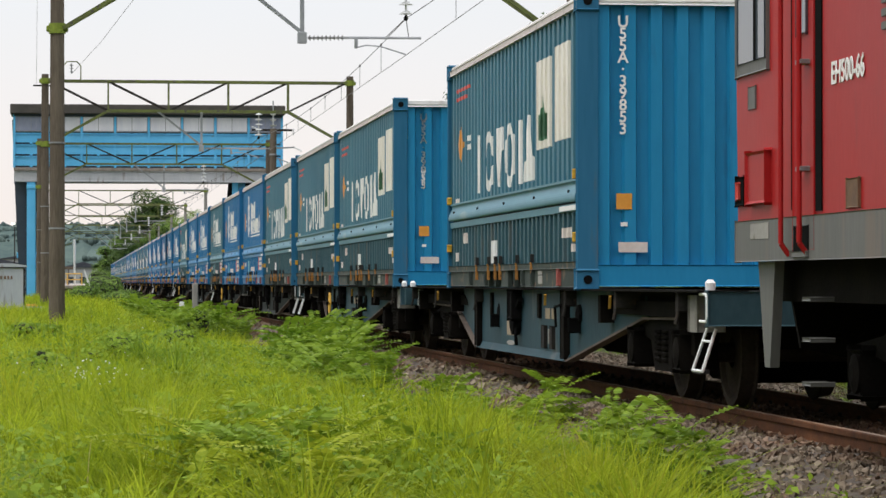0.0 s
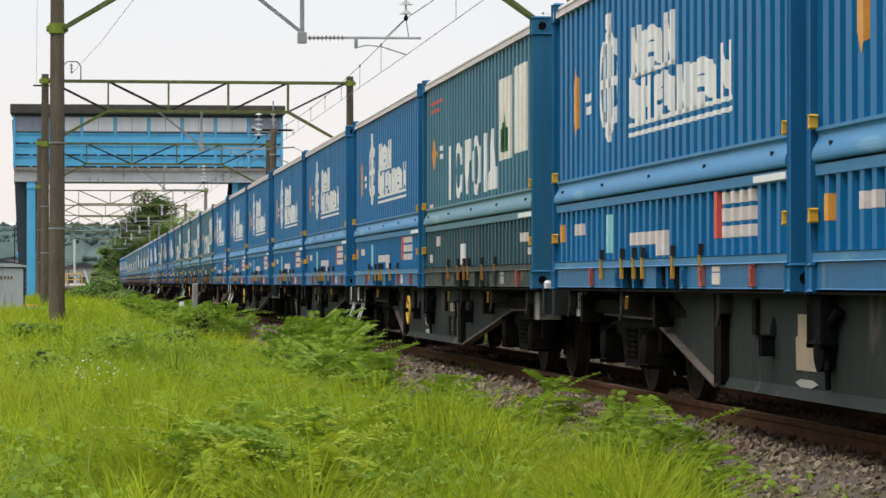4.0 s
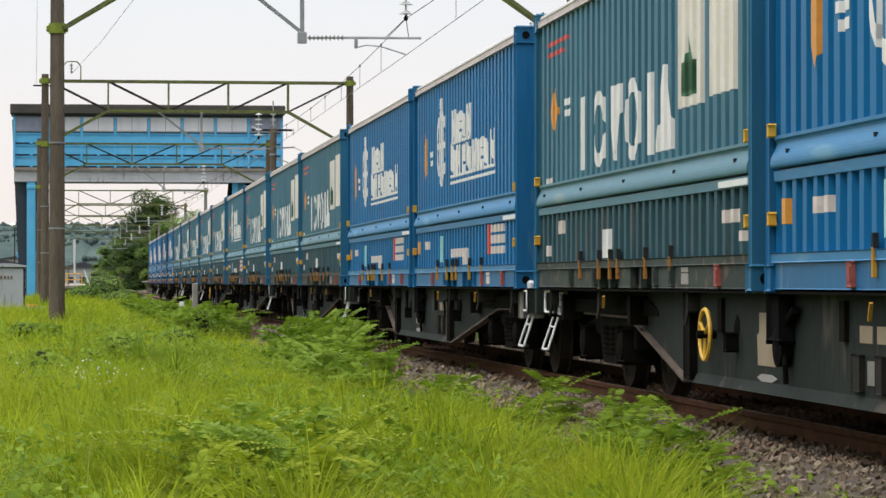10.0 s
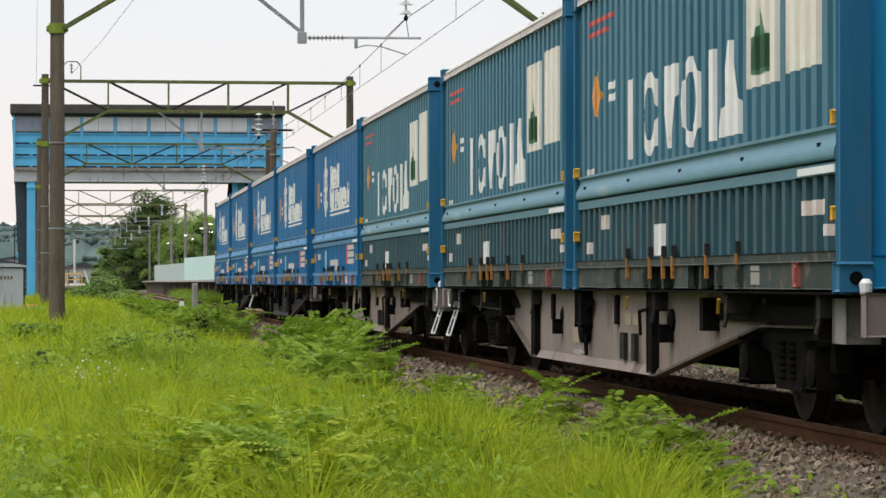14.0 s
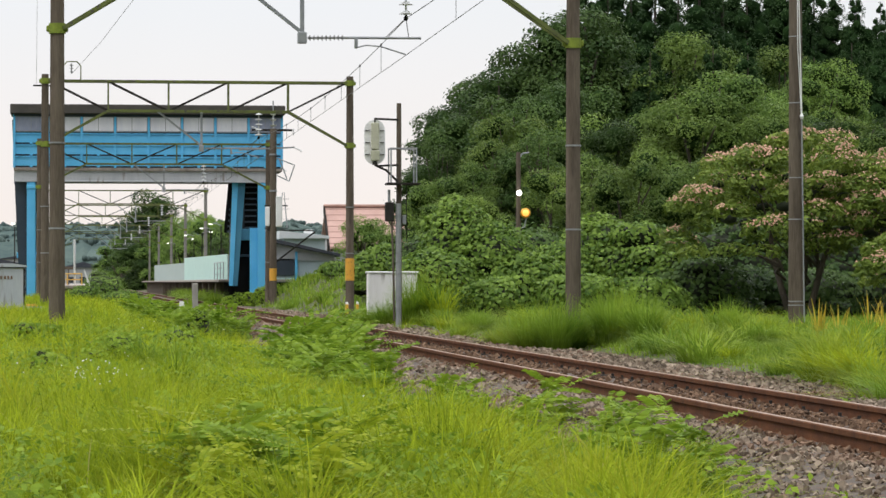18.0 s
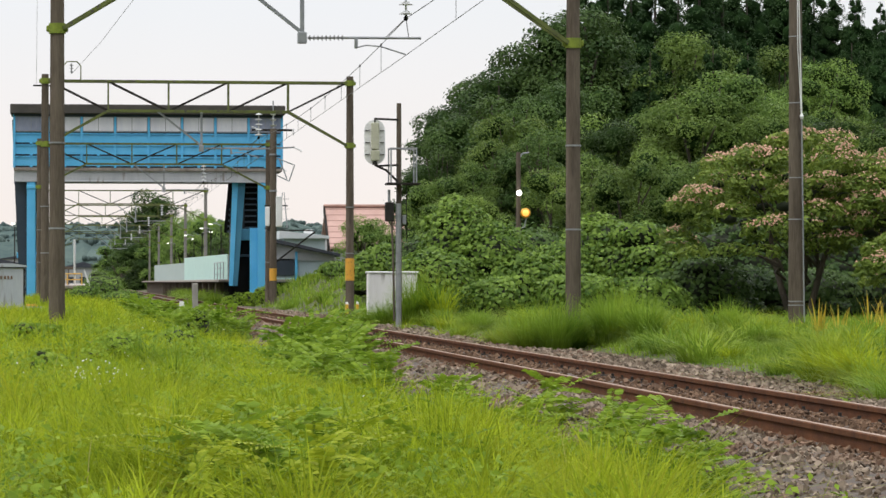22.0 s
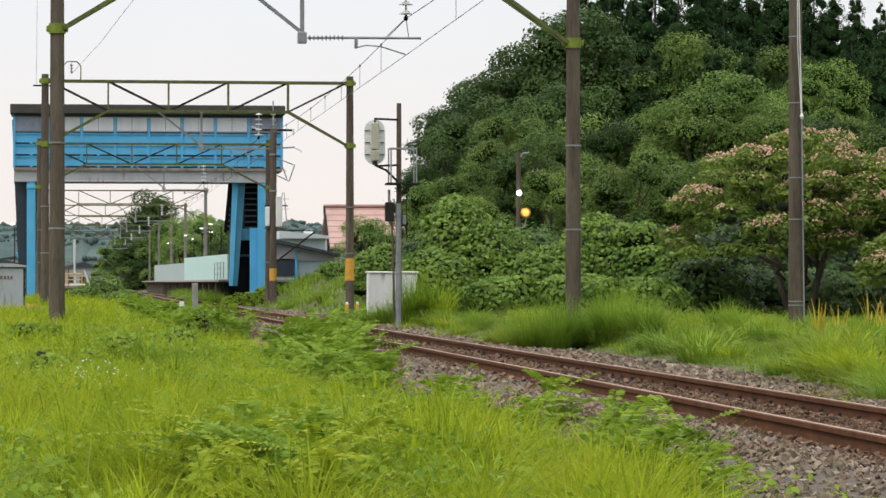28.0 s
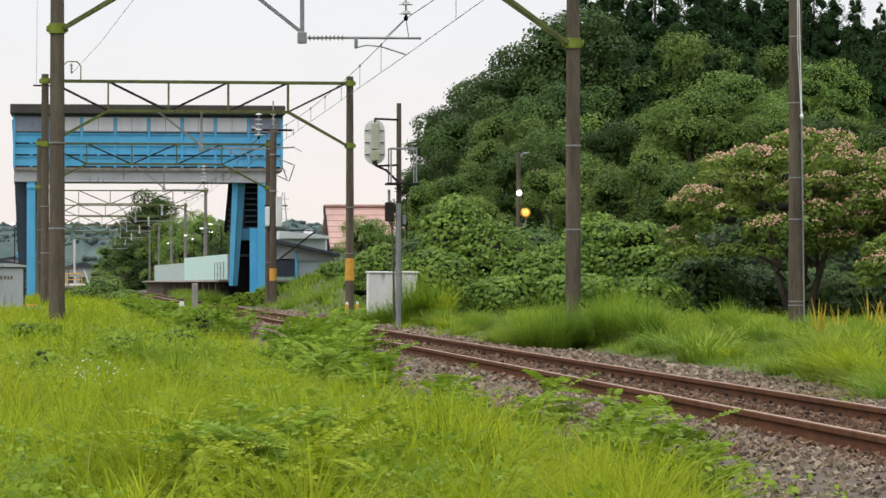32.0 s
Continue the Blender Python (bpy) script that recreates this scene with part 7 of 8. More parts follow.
def vine_heap(x, y, r, h, seed, leaf=0.13, count=2600, material=None, label="", category="bush", name="vine_heap", group="vine-covered heaps beside the verge"):
    """A shrub buried under vines: lumps clothed in broad leaves."""
    rng = np.random.default_rng(seed)
    rd = random.Random(seed)
    lumps = [(0, 0, h * 0.42, r, r, h * 0.5)]
    for k in range(9):
        a, t = rd.uniform(0, 6.28), rd.uniform(0.1, 0.85)
        q = r * (0.75 - 0.45 * t)
        lumps.append((math.cos(a) * q, math.sin(a) * q, h * t, r * rd.uniform(0.34, 0.55), r * rd.uniform(0.34, 0.55), h * rd.uniform(0.13, 0.2)))
    for k in range(6):
        a = rd.uniform(0, 6.28)
        lumps.append((math.cos(a) * r * 0.8, math.sin(a) * r * 0.8, h * 0.16, r * 0.45, r * 0.45, h * 0.2))
    p, d = on_lumps(rng, lumps, count, -0.2)
    d = d + np.array((0, -0.15, 0.45))
    v, f = leaf_quads(p, d, leaf, rng, 1.15)
    t = thing(name, label or "mound of broad green vine leaves over a shrub", category, group, at=pose(x, y, ground_z(x, y) - 0.05))
    part("foliage", fast("foliage", v, f, material or M_KUDZU), None, t)
    # Dark fill lumps stand for the shade between the leaves.
    part("stem_core", core_mesh("stem_core", lumps, M_INNERSHADE), None, t, "dark fill lumps with painted inner shade")
    return t


# Dark fill bodies inside crowns and heaps, with inner shade in their colour.
M_LEAFCORE = surf("inner_leaf_shade", (0.016, 0.034, 0.010), (0.036, 0.064, 0.016), 0.95, spec=0.02, big=2, fine=9, bump=1.0)
M_NEEDLECORE = surf("inner_needle_shade", (0.008, 0.020, 0.007), (0.020, 0.042, 0.012), 0.95, spec=0.02, big=2, fine=9, bump=1.0)
M_INNERSHADE = surf("inner_shade", (0.012, 0.018, 0.008), (0.025, 0.032, 0.014), 0.95, big=4, fine=20, bump=0.4)


def limb_mesh(s, a, b, r0, r1, rd, bits=3):
    a, b = Vector(a), Vector(b)
    prev, pr = a, r0
    for k in range(1, bits + 1):
        w = k / bits
        q = a.lerp(b, w) + Vector((rd.uniform(-1, 1), rd.uniform(-1, 1), rd.uniform(-0.5, 0.5))) * (b - a).length * 0.05 * (k < bits)
        nr = r0 + (r1 - r0) * w
        s.rod(prev, q, pr, nr, n=7)
        prev, pr = q, nr


def broad_tree(seed, material, h=8.0, leaf=0.096, count=12000, label="leafy green broadleaf tree on the hillside", spread=0.36):
    """A rounded woodland tree about h metres high."""
    rng, rd = np.random.default_rng(seed), random.Random(seed)
    t = thing("broadleaf_tree", label, "tree", "trees of the wooded hill")
    trunk = Shape()
    limb_mesh(trunk, (0, 0, -0.4), (rd.uniform(-0.3, 0.3), rd.uniform(-0.3, 0.3), h * 0.55), h * 0.028, h * 0.014, rd)
    lumps = []
    for k in range(54):
        z = h * rd.uniform(0.18, 0.93)
        w = math.sin(math.pi * min(1, max(0.0, (z / h - 0.10) / 0.90)) ** 0.85)
        a, q = rd.uniform(0, 6.28), h * spread * w * rd.uniform(0.45, 1.0)
        r = h * rd.uniform(0.045, 0.105)
        c = (math.cos(a) * q, math.sin(a) * q, z)
        lumps.append((*c, r * 1.15, r * 1.15, r * rd.uniform(0.7, 1.0)))
        if k % 5 == 0:
            limb_mesh(trunk, (0, 0, h * rd.uniform(0.25, 0.5)), c, h * 0.012, h * 0.004, rd)
    p, d = on_lumps(rng, lumps, count, -0.45)
    p += rng.normal(0, 0.010 * h, p.shape)
    v, f = leaf_quads(p, d + np.array((0, 0, 0.40)), leaf, rng, 1.6, True)
    part("trunk", trunk, M_BARK, t)
    part("crown", fast("crown", v, f, material), None, t)
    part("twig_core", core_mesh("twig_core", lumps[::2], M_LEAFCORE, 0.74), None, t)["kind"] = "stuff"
    return t


def cedar_tree(seed, h=16.0, count=12000):
    """A tall dark plantation conifer with tiers of drooping sprays."""
    rng, rd = np.random.default_rng(seed), random.Random(seed)
    t = thing("cedar_tree", "tall dark green cedar in dense forest", "tree", "cedars of the wooded hill")
    part("trunk", Shape().rod((0, 0, -0.5), (0, 0, h * 0.97), h * 0.016, h * 0.002, 9), M_BARK, t)
    lumps = []
    tiers = 17
    for k in range(tiers):
        w = k / (tiers - 1)
        z = h * (0.14 + 0.82 * w)
        reach = h * (0.17 * (1 - w) ** 0.75 + 0.014)
        m = 7 if w < 0.7 else 4
        for j in range(m):
            a = 2 * math.pi * (j + rd.random()) / m
            q = reach * rd.uniform(0.45, 1.0)
            r = reach * rd.uniform(0.34, 0.55) + 0.14
            lumps.append((math.cos(a) * q, math.sin(a) * q, z + rd.uniform(-0.4, 0.4), r, r, r * 0.9 + 0.12))
    p, d = on_lumps(rng, lumps, count, -0.35)
    p[:, 2] -= 0.16 * np.hypot(p[:, 0], p[:, 1])
    v, f = leaf_quads(p, d * np.array((1, 1, 0.5)) + np.array((0, 0, 0.3)), 0.135, rng, 1.6, True)
    part("crown", fast("crown", v, f, M_CONIFER), None, t)
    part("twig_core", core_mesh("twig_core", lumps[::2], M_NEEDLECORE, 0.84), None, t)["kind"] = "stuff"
    return t


def outline(a):
    """Height of the wood's skyline, as a slope seen from the camera, by bearing in degrees from the track."""
    return np.interp(a, (6.2, 6.9, 7.1, 7.5, 8.0, 8.5, 9.0, 9.25, 10.3, 12.0, 13.6, 14.2, 15.6), (0.058, 0.064, 0.068, 0.075, 0.080, 0.083, 0.087, 0.092, 0.112, 0.120, 0.112, 0.100, 0.104))


def plant(proto, x, y, top, height, rd, sink=0.0):
    g = ground_z(x, y) - sink * top
    k = max(0.3, (top - g) / height)
    c = copy_thing(proto, pose(x, y, g, 0, 0, rd.uniform(0, 360)))
    c.scale = (k * rd.uniform(0.92, 1.15),) * 2 + (k,)
    return c


def woods():
    rd = random.Random(21)
    dark = [broad_tree(s, M_BROAD) for s in (1, 2)]
    mid = [broad_tree(s, M_WOOD) for s in (3, 9)]
    slim = [broad_tree(s, M_BROAD, spread=0.22, label="slender dark green tree on the hillside") for s in (10, 11)]
    light = [broad_tree(s, M_BROADLIGHT) for s in (4, 5)]
    cedars = [cedar_tree(s) for s in (6, 7, 8)]
    home = [(dark[0], 26, 128, 8), (dark[1], 30, 130, 8), (mid[0], 18.5, 128, 8), (mid[1], 33, 129, 8), (slim[0], 22.0, 150, 8), (slim[1], 24.0, 152, 8), (light[0], 27.5, 117, 8), (light[1], 24, 121, 8)]
    for p, x, y, h in home:
        g = ground_z(x, y)
        p.matrix_basis = pose(x, y, g)
        k = (EYE + (0.068 if p in slim else 0.058) * math.hypot(x, y) - g) / h
        p.scale = (k, k, k)
    for i, p in enumerate(cedars):
        x, y = 30 + 6 * i, 168 + 3 * i
        g = ground_z(x, y)
        p.matrix_basis = pose(x, y, g)
        k = (EYE + 0.104 * math.hypot(x, y) - g) / 16
        p.scale = (k, k, k)
    # rows of the wood, each higher and further back
    for dist, step_a, lo, hi, share, tall, kinds in ((112, 0.66, 6.85, 16.0, 0.46, 0.046, "ml"), (126, 0.66, 6.75, 16.0, 0.66, 0.060, "mmd"), (140, 0.50, 6.85, 9.6, 0.86, 0.078, "d"), (150, 0.30, 6.75, 9.8, 1.0, 0.2, "s"), (146, 0.62, 9.6, 16.0, 0.84, 0.088, "cccm"), (162, 0.40, 9.2, 16.2, 1.0, 0.2, "c")):
        a = lo
        while a < hi:
            d = dist + rd.uniform(-5, 5)
            b = radians(a)
            x, y = d * math.sin(b), d * math.cos(b)
            kind = rd.choice(kinds)
            wide = {"c": 0.05, "s": 0.2}.get(kind, 0.4)
            el = min(min(outline(a), outline(a - wide)) * share, tall) * rd.uniform(0.90, 1.02)
            if abs(a - 8.3) < 0.45 and dist < 118:
                a += step_a
                continue
            proto, h = (rd.choice(cedars), 16.0) if kind == "c" else (rd.choice({"l": light, "m": mid, "s": slim, "d": dark}[kind]), 8.0)
            plant(proto, x, y, EYE + el * d, h, rd)
            a += step_a * rd.uniform(0.8, 1.2)
    # trees down the line
    for x, y, top, k in ((10.0, 440, 14.5, "s"), (10.9, 442, 12.5, "s"), (12.6, 430, 10, "l"), (15.3, 420, 11.3, "l"), (18.2, 416, 10.6, "l"), (20.5, 415, 9.5, "l"), (24, 420, 9.0, "l"), (29, 420, 8.0, "l"), (6.2, 455, 8.5, "l"), (4.8, 480, 5.5, "l"), (22, 400, 6.0, "d"), (8.0, 470, 9.0, "d"), (33, 430, 7.0, "d"), (13.0, 380, 7.5, "l"), (18.0, 385, 7.0, "d"), (6.8, 520, 6.0, "d"), (2.5, 540, 4.0, "d"), (-6.0, 420, 3.6, "l")):
        plant(rd.choice({"l": light, "s": slim, "d": dark}[k]), x, y, top, 8.0, rd, 0.3)
    plant(light[0], 19.3, 205, 5.7, 8.0, rd, 0.2)
    plant(light[1], 20.8, 207, 5.0, 8.0, rd, 0.2)
    for a, d, el, p in ((11.75, 121, 0.066, light[0]), (12.35, 123, 0.070, light[1]), (12.9, 125, 0.064, light[0]), (14.1, 138, 0.074, light[1]), (11.5, 147, 0.086, mid[0]), (12.1, 148, 0.080, mid[1])):
        x, y = d * math.sin(radians(a)), d * math.cos(radians(a))
        plant(p, x, y, EYE + el * d, 8.0, rd)


def silk_tree(x, y, reach, top, seed, low=1.6):
    """A spreading silk tree: forked trunk, flat tiers of feathery leaves, pink blossom on top."""
    rng, rd = np.random.default_rng(seed), random.Random(seed)
    t = thing("silk_tree", "spreading silk tree with pink blossom over feathery leaves", "tree", at=pose(x, y, ground_z(x, y)))
    wood = Shape()
    tiers = []
    for k in range(110):
        a, q = rd.uniform(0, 6.28), reach * math.sqrt(rd.random())
        dome = low + (top - low) * math.sqrt(max(0.03, 1 - (q / reach) ** 2))
        z = dome - rd.uniform(0.02, 0.5) * (dome - low * 0.7) if k > 48 else dome - rd.uniform(0, 0.15)
        c = (math.cos(a) * q, math.sin(a) * q * 0.8, z)
        r = rd.uniform(0.40, 0.75)
        tiers.append((*c, r, r, r * 0.52))
        if k % 9 == 0:
            limb_mesh(wood, (rd.uniform(-0.7, 0.7), 0, rd.uniform(0.9, 1.7)), (c[0], c[1], z - 0.12), 0.045, 0.012, rd, 4)
    for dx in (-0.4, 0.1, 0.45):
        limb_mesh(wood, (dx * 0.4, 0, -0.3), (dx * 2.2, 0, top * 0.5), 0.11, 0.06, rd)
    part("trunk", wood, M_BARK, t)
    p, d = on_lumps(rng, tiers, 15000, -0.35)
    v, f = leaf_quads(p, d * np.array((0.4, 0.4, 1)) + np.array((0, -0.1, 0.5)), 0.075, rng, 2.6)
    part("crown", fast("crown", v, f, M_MIMOSA), None, t, "feathery green leaves")
    part("twig_core", core_mesh("twig_core", [(a, b + 0.3, z - 0.25, r * 0.8, r * 0.8, q * 0.8) for a, b, z, r, _, q in tiers[49:] if math.hypot(a, b) < 0.7 * reach], M_INNERSHADE, 0.55), None, t, "dark lumps of painted shade inside the crown")
    p, d = on_lumps(rng, tiers[:60], 6500, 0.2)
    keep = noise_mask(p)
    v, f = leaf_quads(p[keep] + np.array((0, -0.05, 0.05)), d[keep] + np.array((0, -0.5, 0.4)), 0.06, rng, 1.1)
    part("blossom", fast("blossom", v, f, M_PINK), None, t, "pink tufted blossom")


def noise_mask(p):
    return np.array([noise.noise((a * 1.6, b * 1.6, c * 1.6)) > -0.05 for a, b, c in p])


def weed(seed, h=0.8, n=9, pinna=0.05, material=None):
    """A weed with leaves of paired leaflets, as two parts."""
    rng, rd = np.random.default_rng(seed), random.Random(seed)
    stems, cs, us = Shape(), [], []
    for k in range(n):
        a = rd.uniform(0, 6.28)
        b0 = Vector((rd.uniform(-0.1, 0.1), rd.uniform(-0.1, 0.1), h * rd.uniform(0.05, 0.6)))
        ln = h * rd.uniform(0.4, 0.75)
        d = Vector((math.cos(a), math.sin(a), rd.uniform(0.2, 0.9))).normalized()
        tip = b0 + d * ln
        if k < 4:
            stems.rod((0, 0, 0), b0 + Vector((0, 0, 0.15 * h)), 0.005, 0.003, 4)
        mid_w = b0.lerp(tip, 0.55) - Vector((0, 0, 0.18 * ln * 0.3))
        stems.rod(b0, mid_w, 0.003, 0.002, 3).rod(mid_w, tip - Vector((0, 0, 0.18 * ln)), 0.002, 0.001, 3)
        side = d.cross(Vector((0, 0, 1))).normalized()
        for j in range(11):
            w = 0.15 + 0.85 * j / 10
            p = b0.lerp(tip, w) - Vector((0, 0, 0.18 * ln * w * w))
            for sd in (-1, 1):
                cs.append(p + side * sd * pinna * 0.9)
                us.append(side * sd + d * 0.3)
    c, u = np.array(cs), np.array(us)
    u /= np.linalg.norm(u, axis=1)[:, None]
    m = len(c)
    nn = np.array((0.1, -0.75, 0.7)) + rng.normal(0, 0.45, (m, 3))
    w = np.cross(nn, u)
    w /= np.linalg.norm(w, axis=1)[:, None]
    s = pinna * rng.uniform(0.8, 1.2, (m, 1))
    v = np.stack([c - u * s, c + w * s * 0.42, c + u * s - np.array((0, 0, 0.3)) * s, c - w * s * 0.42], 1).reshape(-1, 3)
    return stems.data("stem", M_WEED), fast("leaves", v, np.arange(m * 4).reshape(-1, 4), material or M_WEED)


def weeds():
    rd = random.Random(31)
    kinds = [weed(s, 0.95, 17, 0.052) for s in (41, 42, 43)]
    ferns = [weed(s, 0.6, 12, 0.022, M_FERN) for s in (44, 45)]
    broad = [weed(s, 0.6, 18, 0.042) for s in (46, 47)]

    def put(data, x, y, k, label, group, sway=0.0):
        g = ground_z(x, y) - 0.02
        if x > TRACK - 2.4 and x < TRACK + 2.6:
            g = np.interp(x - TRACK, (-2.6, -1.75, -1.2, 0, 1.2, 2.0, 2.9), (-0.50, -0.27, -0.18, -0.165, -0.17, -0.22, -0.40)) - 0.02
        turn = rd.uniform(0, 360)
        t = thing("leafy_weed", label, "weed", group, at=pose(x, y, g, 0, 0, turn))
        t.scale = (k, k, k)
        part("stem", data[0], None, t)["kind"] = "stuff"
        part("leaves", data[1], None, t)
        if sway:
            swaying.append((t, np.array((x, y, g)), sway, rd.uniform(0, 6), turn))

    for k in range(42):   # a patch of paired-leaf weeds beside the ballast
        y = rd.uniform(28, 50)
        put(rd.choice(kinds), rd.uniform(0.070 * y, min(4.0, 0.102 * y)), y, rd.uniform(0.6, 1.1), "green weed with paired leaflets among the grass", "weeds beside the ballast", 2.5 if k % 3 == 0 else 0)
    for k in range(24):
        y = rd.uniform(55, 90)
        put(rd.choice(kinds), rd.uniform(1.4, 3.3), y, rd.uniform(0.7, 1.2), "green weed with paired leaflets among the grass", "weeds beside the ballast")
    for k in range(26):   # low dark weeds on the ballast's edge
        y = rd.uniform(15.5, 34)
        put(rd.choice(broad), edge_of_grass(y) + rd.uniform(-0.15, 0.4), y, rd.uniform(0.6, 1.15), "low dark green weed on the ballast's edge", "weeds on the ballast", 3.0 if k % 3 == 0 else 0)
    for k in range(30):   # yellow-green fronds in the near grass
        y = rd.uniform(13.5, 20)
        put(rd.choice(ferns), rd.uniform(0.5, 1.7) * y / 17, y, rd.uniform(0.95, 1.4), "yellow-green fern-like frond plant in the grass", "frond plants in the meadow", 3.0)
    for k in range(16):
        y = rd.uniform(14, 24)
        put(rd.choice(broad), rd.uniform(0.4, 2.3) * y / 17, y, rd.uniform(0.7, 1.05), "dark green weed among the long grass", "weeds in the meadow", 2.5 if k % 2 else 0)
    for k in range(16):   # a dark clump of fronds in the near grass
        put(rd.choice(broad + kinds), rd.uniform(0.60, 1.35), rd.uniform(14.6, 16.6), rd.uniform(0.55, 0.8), "dark green weed among the long grass", "weeds in the meadow", 2.5 if k % 2 else 0)
    for x, y, k in ((4.95, 25.2, 0.42), (4.9, 31.0, 0.3), (4.85, 37, 0.35), (6.75, 26, 0.3)):
        put(broad[0], x, y, k, "small bright weed growing by the rail", "weeds on the ballast")
    # white flower heads in the meadow
    rng = np.random.default_rng(51)
    x = np.concatenate([rng.normal(0.10, 0.12, 46), rng.uniform(-0.8, 2.4, 26)])
    y = np.concatenate([rng.normal(28.5, 0.8, 46), rng.uniform(24, 52, 26)])
    c = foot(x, y) + np.array((0, 0, 0.36)) + rng.normal(0, 0.05, (len(x), 3))
    v, f = leaf_quads(c, np.tile((0, -0.6, 0.8), (len(c), 1)), 0.019, rng, 1.0)
    v2, f2 = leaf_quads(c, np.tile((0.4, -0.6, 0.7), (len(c), 1)), 0.019, rng, 1.0)
    single("white_flowers", fast("white_flowers", np.concatenate([v, v2]), np.concatenate([f, f2 + len(v)]), M_FLOWER), None, "small white wild flowers in the meadow", "flowers", kind="stuff")


def verge_plants():
    for x, y, r, h in ((8.3, 52.5, 0.7, 0.75), (9.2, 53.6, 0.7, 0.7), (7.9, 56, 0.6, 0.6), (9.0, 47.5, 0.4, 0.5), (10.6, 41, 0.55, 0.5), (8.2, 60, 0.5, 0.5), (9.7, 57, 0.5, 0.55), (8.6, 97.8, 0.6, 0.7), (8.0, 88, 0.5, 0.6), (11.6, 50, 0.5, 0.6), (8.9, 92, 0.7, 0.7), (9.6, 118, 0.9, 0.9), (8.7, 126, 0.8, 0.7), (8.2, 80.5, 0.5, 0.55), (8.75, 80.6, 0.6, 0.8), (7.95, 81.2, 0.5, 0.6), (8.3, 81.2, 0.5, 0.55), (8.6, 81.1, 0.5, 0.65), (9.0, 81.2, 0.6, 0.8), (9.2, 80.4, 0.7, 1.0), (9.6, 80, 0.6, 0.9), (7.9, 73, 0.4, 0.5), (8.5, 78, 0.6, 0.55), (7.8, 64, 0.5, 0.55), (10.2, 62, 0.6, 0.6), (11.4, 60, 0.6, 0.6), (12.4, 56, 0.6, 0.6)):
        grass_mound(x, y, r, h)
    for x, y, r, h in ((8.25, 52.3, 0.8, 1.2), (9.3, 52.6, 0.8, 1.1), (9.9, 54, 0.9, 1.1), (8.0, 54.5, 0.7, 1.0), (8.2, 79.2, 0.45, 1.1), (8.45, 79.2, 0.5, 1.7), (8.65, 79.0, 0.55, 2.1), (8.85, 79.2, 0.6, 2.2), (9.2, 79.3, 0.8, 2.0), (9.5, 79.0, 0.8, 1.7)):
        grass_mound(x, y, r, h)
    for x, y, r, h in ((6.9, 147.5, 0.4, 0.45), (7.5, 147, 0.45, 0.6), (8.0, 147, 0.45, 0.6), (8.5, 146.5, 0.5, 0.75), (8.9, 146, 0.5, 0.7)):
        vine_heap(x + 0.35, y, r, h + 0.25, int(x * 50), 0.08, 700, M_WEED, "low green bush at the foot of the stair", "bush", "bush", "bushes at the stair")
    for x, y, r, h in ((7.75, 51.8, 0.6, 1.0), (8.15, 51.2, 0.6, 1.3), (8.55, 51.8, 0.5, 1.1), (9.2, 51.5, 0.65, 1.15), (9.6, 50.5, 0.6, 1.0), (7.75, 80.4, 0.45, 0.85), (8.15, 80.2, 0.45, 0.8), (8.0, 79.3, 0.5, 0.9), (8.5, 79.2, 0.5, 1.0), (9.0, 79.4, 0.6, 1.3), (10.0, 55, 0.7, 1.2), (11.3, 52, 0.6, 0.9), (7.6, 54, 0.5, 0.7), (10.3, 50, 0.5, 0.55), (10.9, 47, 0.45, 0.5), (12.0, 46, 0.5, 0.5), (11.2, 43, 0.4, 0.42), (12.0, 41.5, 0.45, 0.45), (9.3, 44.5, 0.35, 0.4), (8.0, 63, 0.5, 0.6), (8.9, 67, 0.6, 0.6), (13.2, 49, 0.5, 0.6), (14.3, 47.5, 0.5, 0.5)):
        grass_mound(x, y, r, h, dense=True)
    for k in range(14):
        grass_mound(6.75 + 0.1 * math.sin(k * 2.1), 151 + k * 4.5, 0.9, 1.05, dense=True)
    rd = random.Random(77)
    for k in range(80):
        y = rd.uniform(27, 79)
        x = rd.uniform(TRACK + 3.1, min(0.27 * y, 16))
        size = rd.uniform(0.35, 0.75)
        grass_mound(x, y, size * rd.uniform(0.9, 1.5), size)
    for k in range(40):
        y = rd.uniform(34, 75)
        size = rd.uniform(0.35, 0.65)
        grass_mound(rd.uniform(-0.03 * y, 2.6), y, size * rd.uniform(0.9, 1.5), size)
    for x, y, h in ((12.75, 51.0, 0.85), (13.25, 51.5, 0.7), (13.95, 52, 0.95), (14.2, 52, 0.8), (13.4, 49, 0.6), (13.0, 46.5, 0.5), (13.6, 46, 0.45), (12.7, 45, 0.4)):
        grass_mound(x, y, 0.35, h, 1.0)
    for i, (x, y, r, h) in enumerate(((-0.35, 34, 0.32, 0.42), (0.1, 36, 0.3, 0.4), (0.55, 40, 0.35, 0.45), (-0.6, 42, 0.4, 0.5), (1.5, 46, 0.4, 0.5), (2.3, 62, 0.5, 0.7), (1.9, 58, 0.4, 0.55))):
        vine_heap(x, y, r, h, 140 + i, 0.06, 700, M_WEED, "small dark herb clump in the long grass", "bush", "bush", "herb clumps in the meadow")
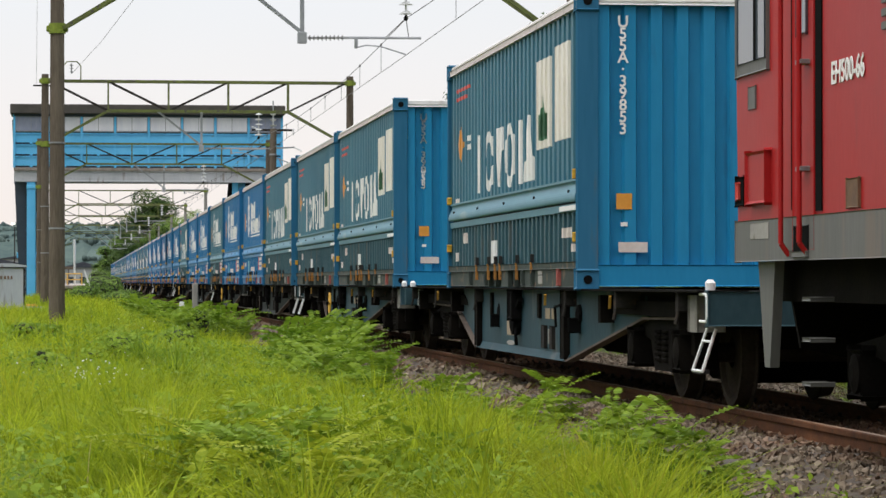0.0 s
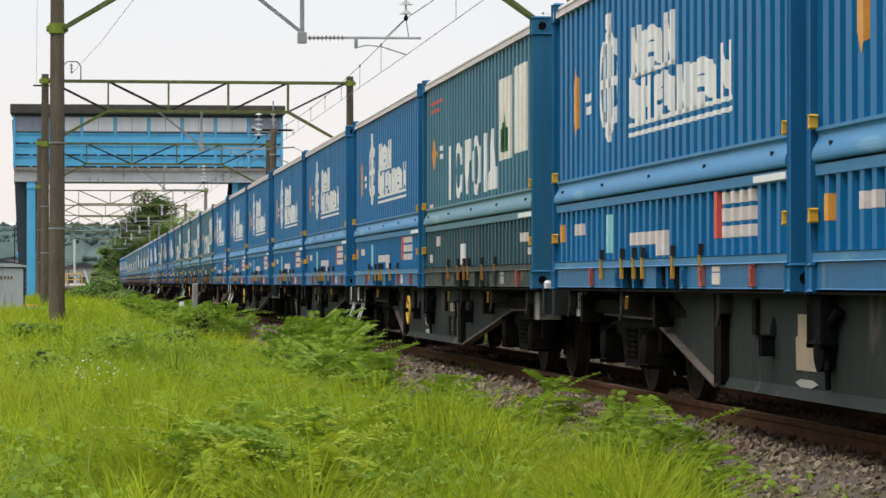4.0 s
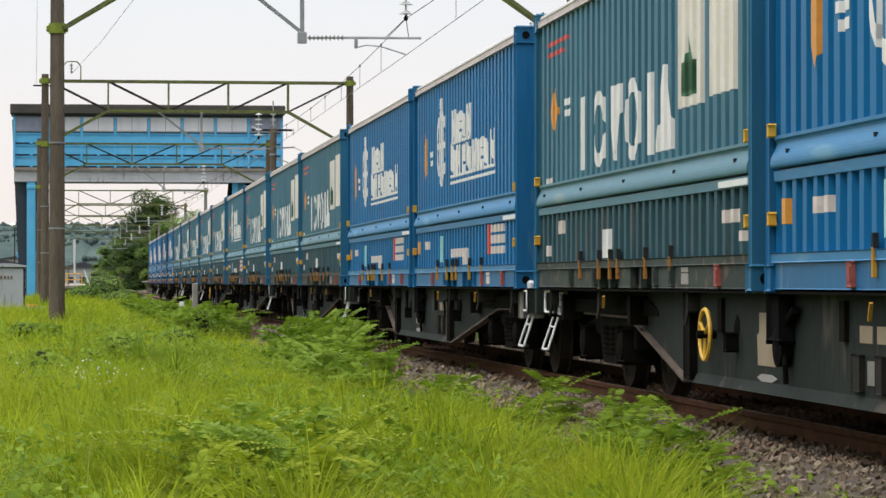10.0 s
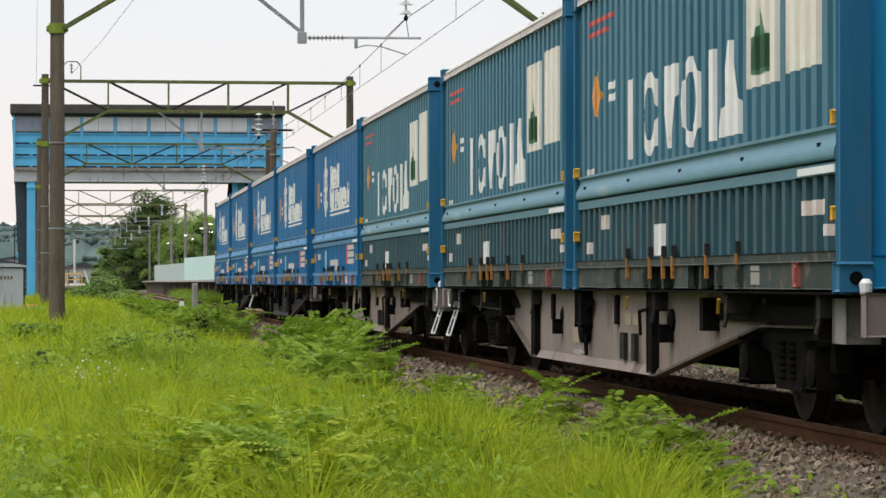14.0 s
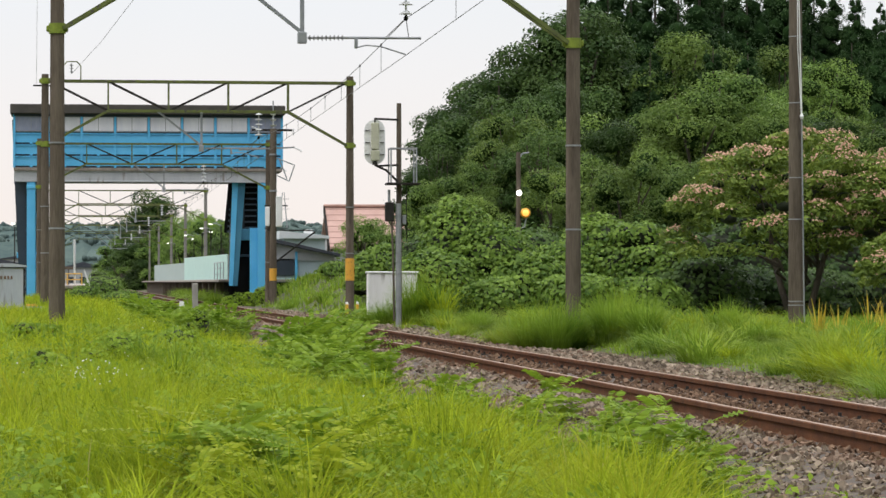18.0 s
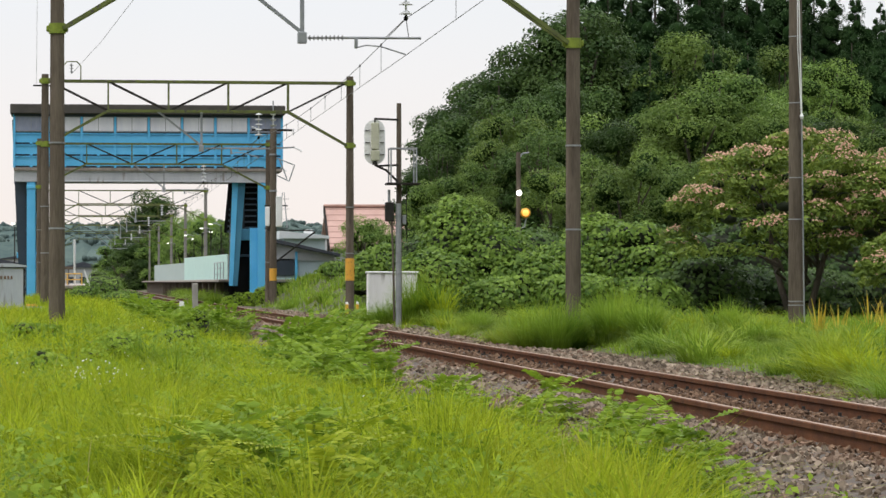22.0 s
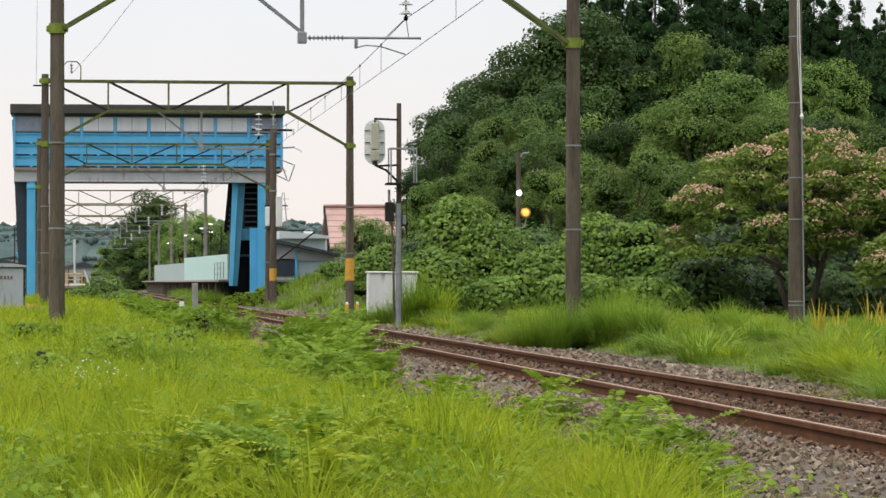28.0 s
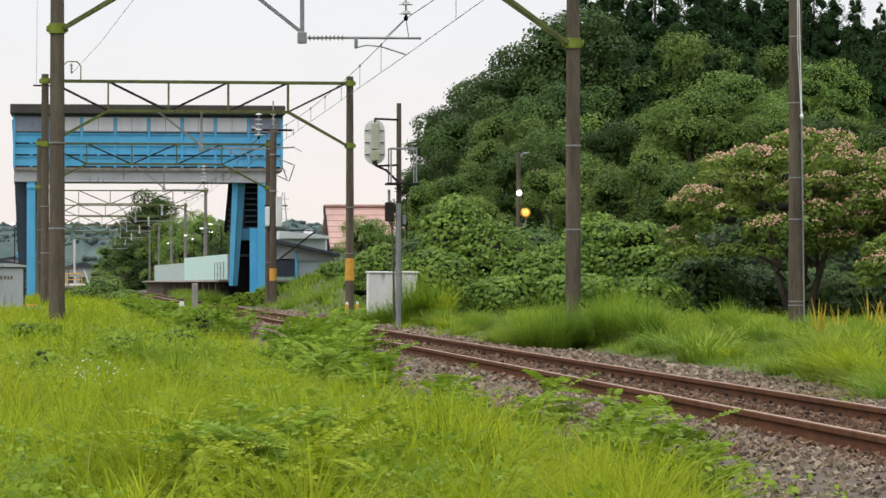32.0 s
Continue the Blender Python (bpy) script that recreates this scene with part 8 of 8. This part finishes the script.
    heaps = ((9.5, 83, 1.3, 2.0), (10.15, 85, 1.25, 3.5), (11.1, 84, 1.35, 2.9), (12.0, 83, 1.2, 2.0), (12.9, 85, 1.3, 2.35), (13.95, 86, 1.35, 3.25), (14.8, 85, 1.4, 2.75), (15.7, 84, 1.4, 2.3), (16.7, 83, 1.5, 1.8), (13.4, 79.5, 1.3, 1.4), (15.0, 79.5, 1.4, 1.3), (18.0, 85, 1.6, 1.6), (19.8, 85, 1.8, 1.5), (21.8, 85, 1.8, 1.5), (11.3, 80, 1.2, 1.3))
    for i, (x, y, r, h) in enumerate(heaps):
        vine_heap(x * y / 80, y, r, h, 60 + i, 0.125, 4200 if h > 1.9 else 3000, M_BROAD if x > 16 else M_KUDZU, "dark leafy thicket under the silk trees" if x > 16 else "")
    for i, (x, y, r, h) in enumerate(((12.5, 100, 2.2, 3.0), (15, 101, 2.4, 3.2), (18.5, 100, 2.4, 3.0), (22, 100, 2.5, 3.2), (25.5, 100, 2.5, 3.2), (11.3, 112, 1.2, 2.0), (11.4, 131, 0.8, 0.6), (11.9, 140, 0.8, 0.6), (12.6, 127, 0.9, 0.7), (1.5, 122, 0.8, 0.9), (2.4, 106, 0.7, 0.7), (0.8, 150, 1.0, 1.1), (2.0, 140, 0.9, 0.9), (3.0, 93, 0.6, 0.65), (2.7, 71, 0.55, 0.6), (3.2, 66, 0.45, 0.5), (1.2, 165, 1.2, 1.4), (2.6, 180, 1.2, 1.0), (0.2, 130, 0.9, 0.8), (2.4, 250, 1.2, 1.6), (2.7, 285, 1.3, 2.2), (2.2, 320, 1.6, 2.6), (3.0, 345, 1.2, 2.4), (1.4, 270, 1.3, 1.8))):
        vine_heap(x, y, r, h, 90 + i, 0.15 if i < 6 else 0.10, 2600 if i < 6 else 1100, M_KUDZU if i > 4 else M_BROAD, "dark leafy bush below the wood" if i < 5 else "small green bush in the long grass", "bush", "bush", "bushes below the wood")
    silk_tree(19.5, 80, 3.6, 5.0, 3)
    silk_tree(22.8, 79, 3.2, 4.75, 5)
    silk_tree(21.0, 72, 1.5, 2.3, 7, 1.0)


swaying = []
meadow()
weeds()
verge_plants()
woods()


# ---- what moves ----
def motions():
    for ob, y, z in moving:
        walk(ob, [(t, pose(TRACK, y - SPEED * t, z)) for t in (0.0, 8.0, 16.0, 24.0, 32.0)])
    # the wind stirs grass strips and weeds
    for ob, place, reach, phase, *turn in swaying:
        rows = []
        for k in range(33):
            t = float(k)
            gust = 0.55 + 0.45 * math.sin(0.41 * t + phase * 0.3)
            rows.append((t, pose(*place, reach * gust * math.sin(2.3 * t + phase), reach * gust * math.cos(1.9 * t + 1.7 * phase), turn[0] if turn else 0)))
        walk(ob, rows)


motions()
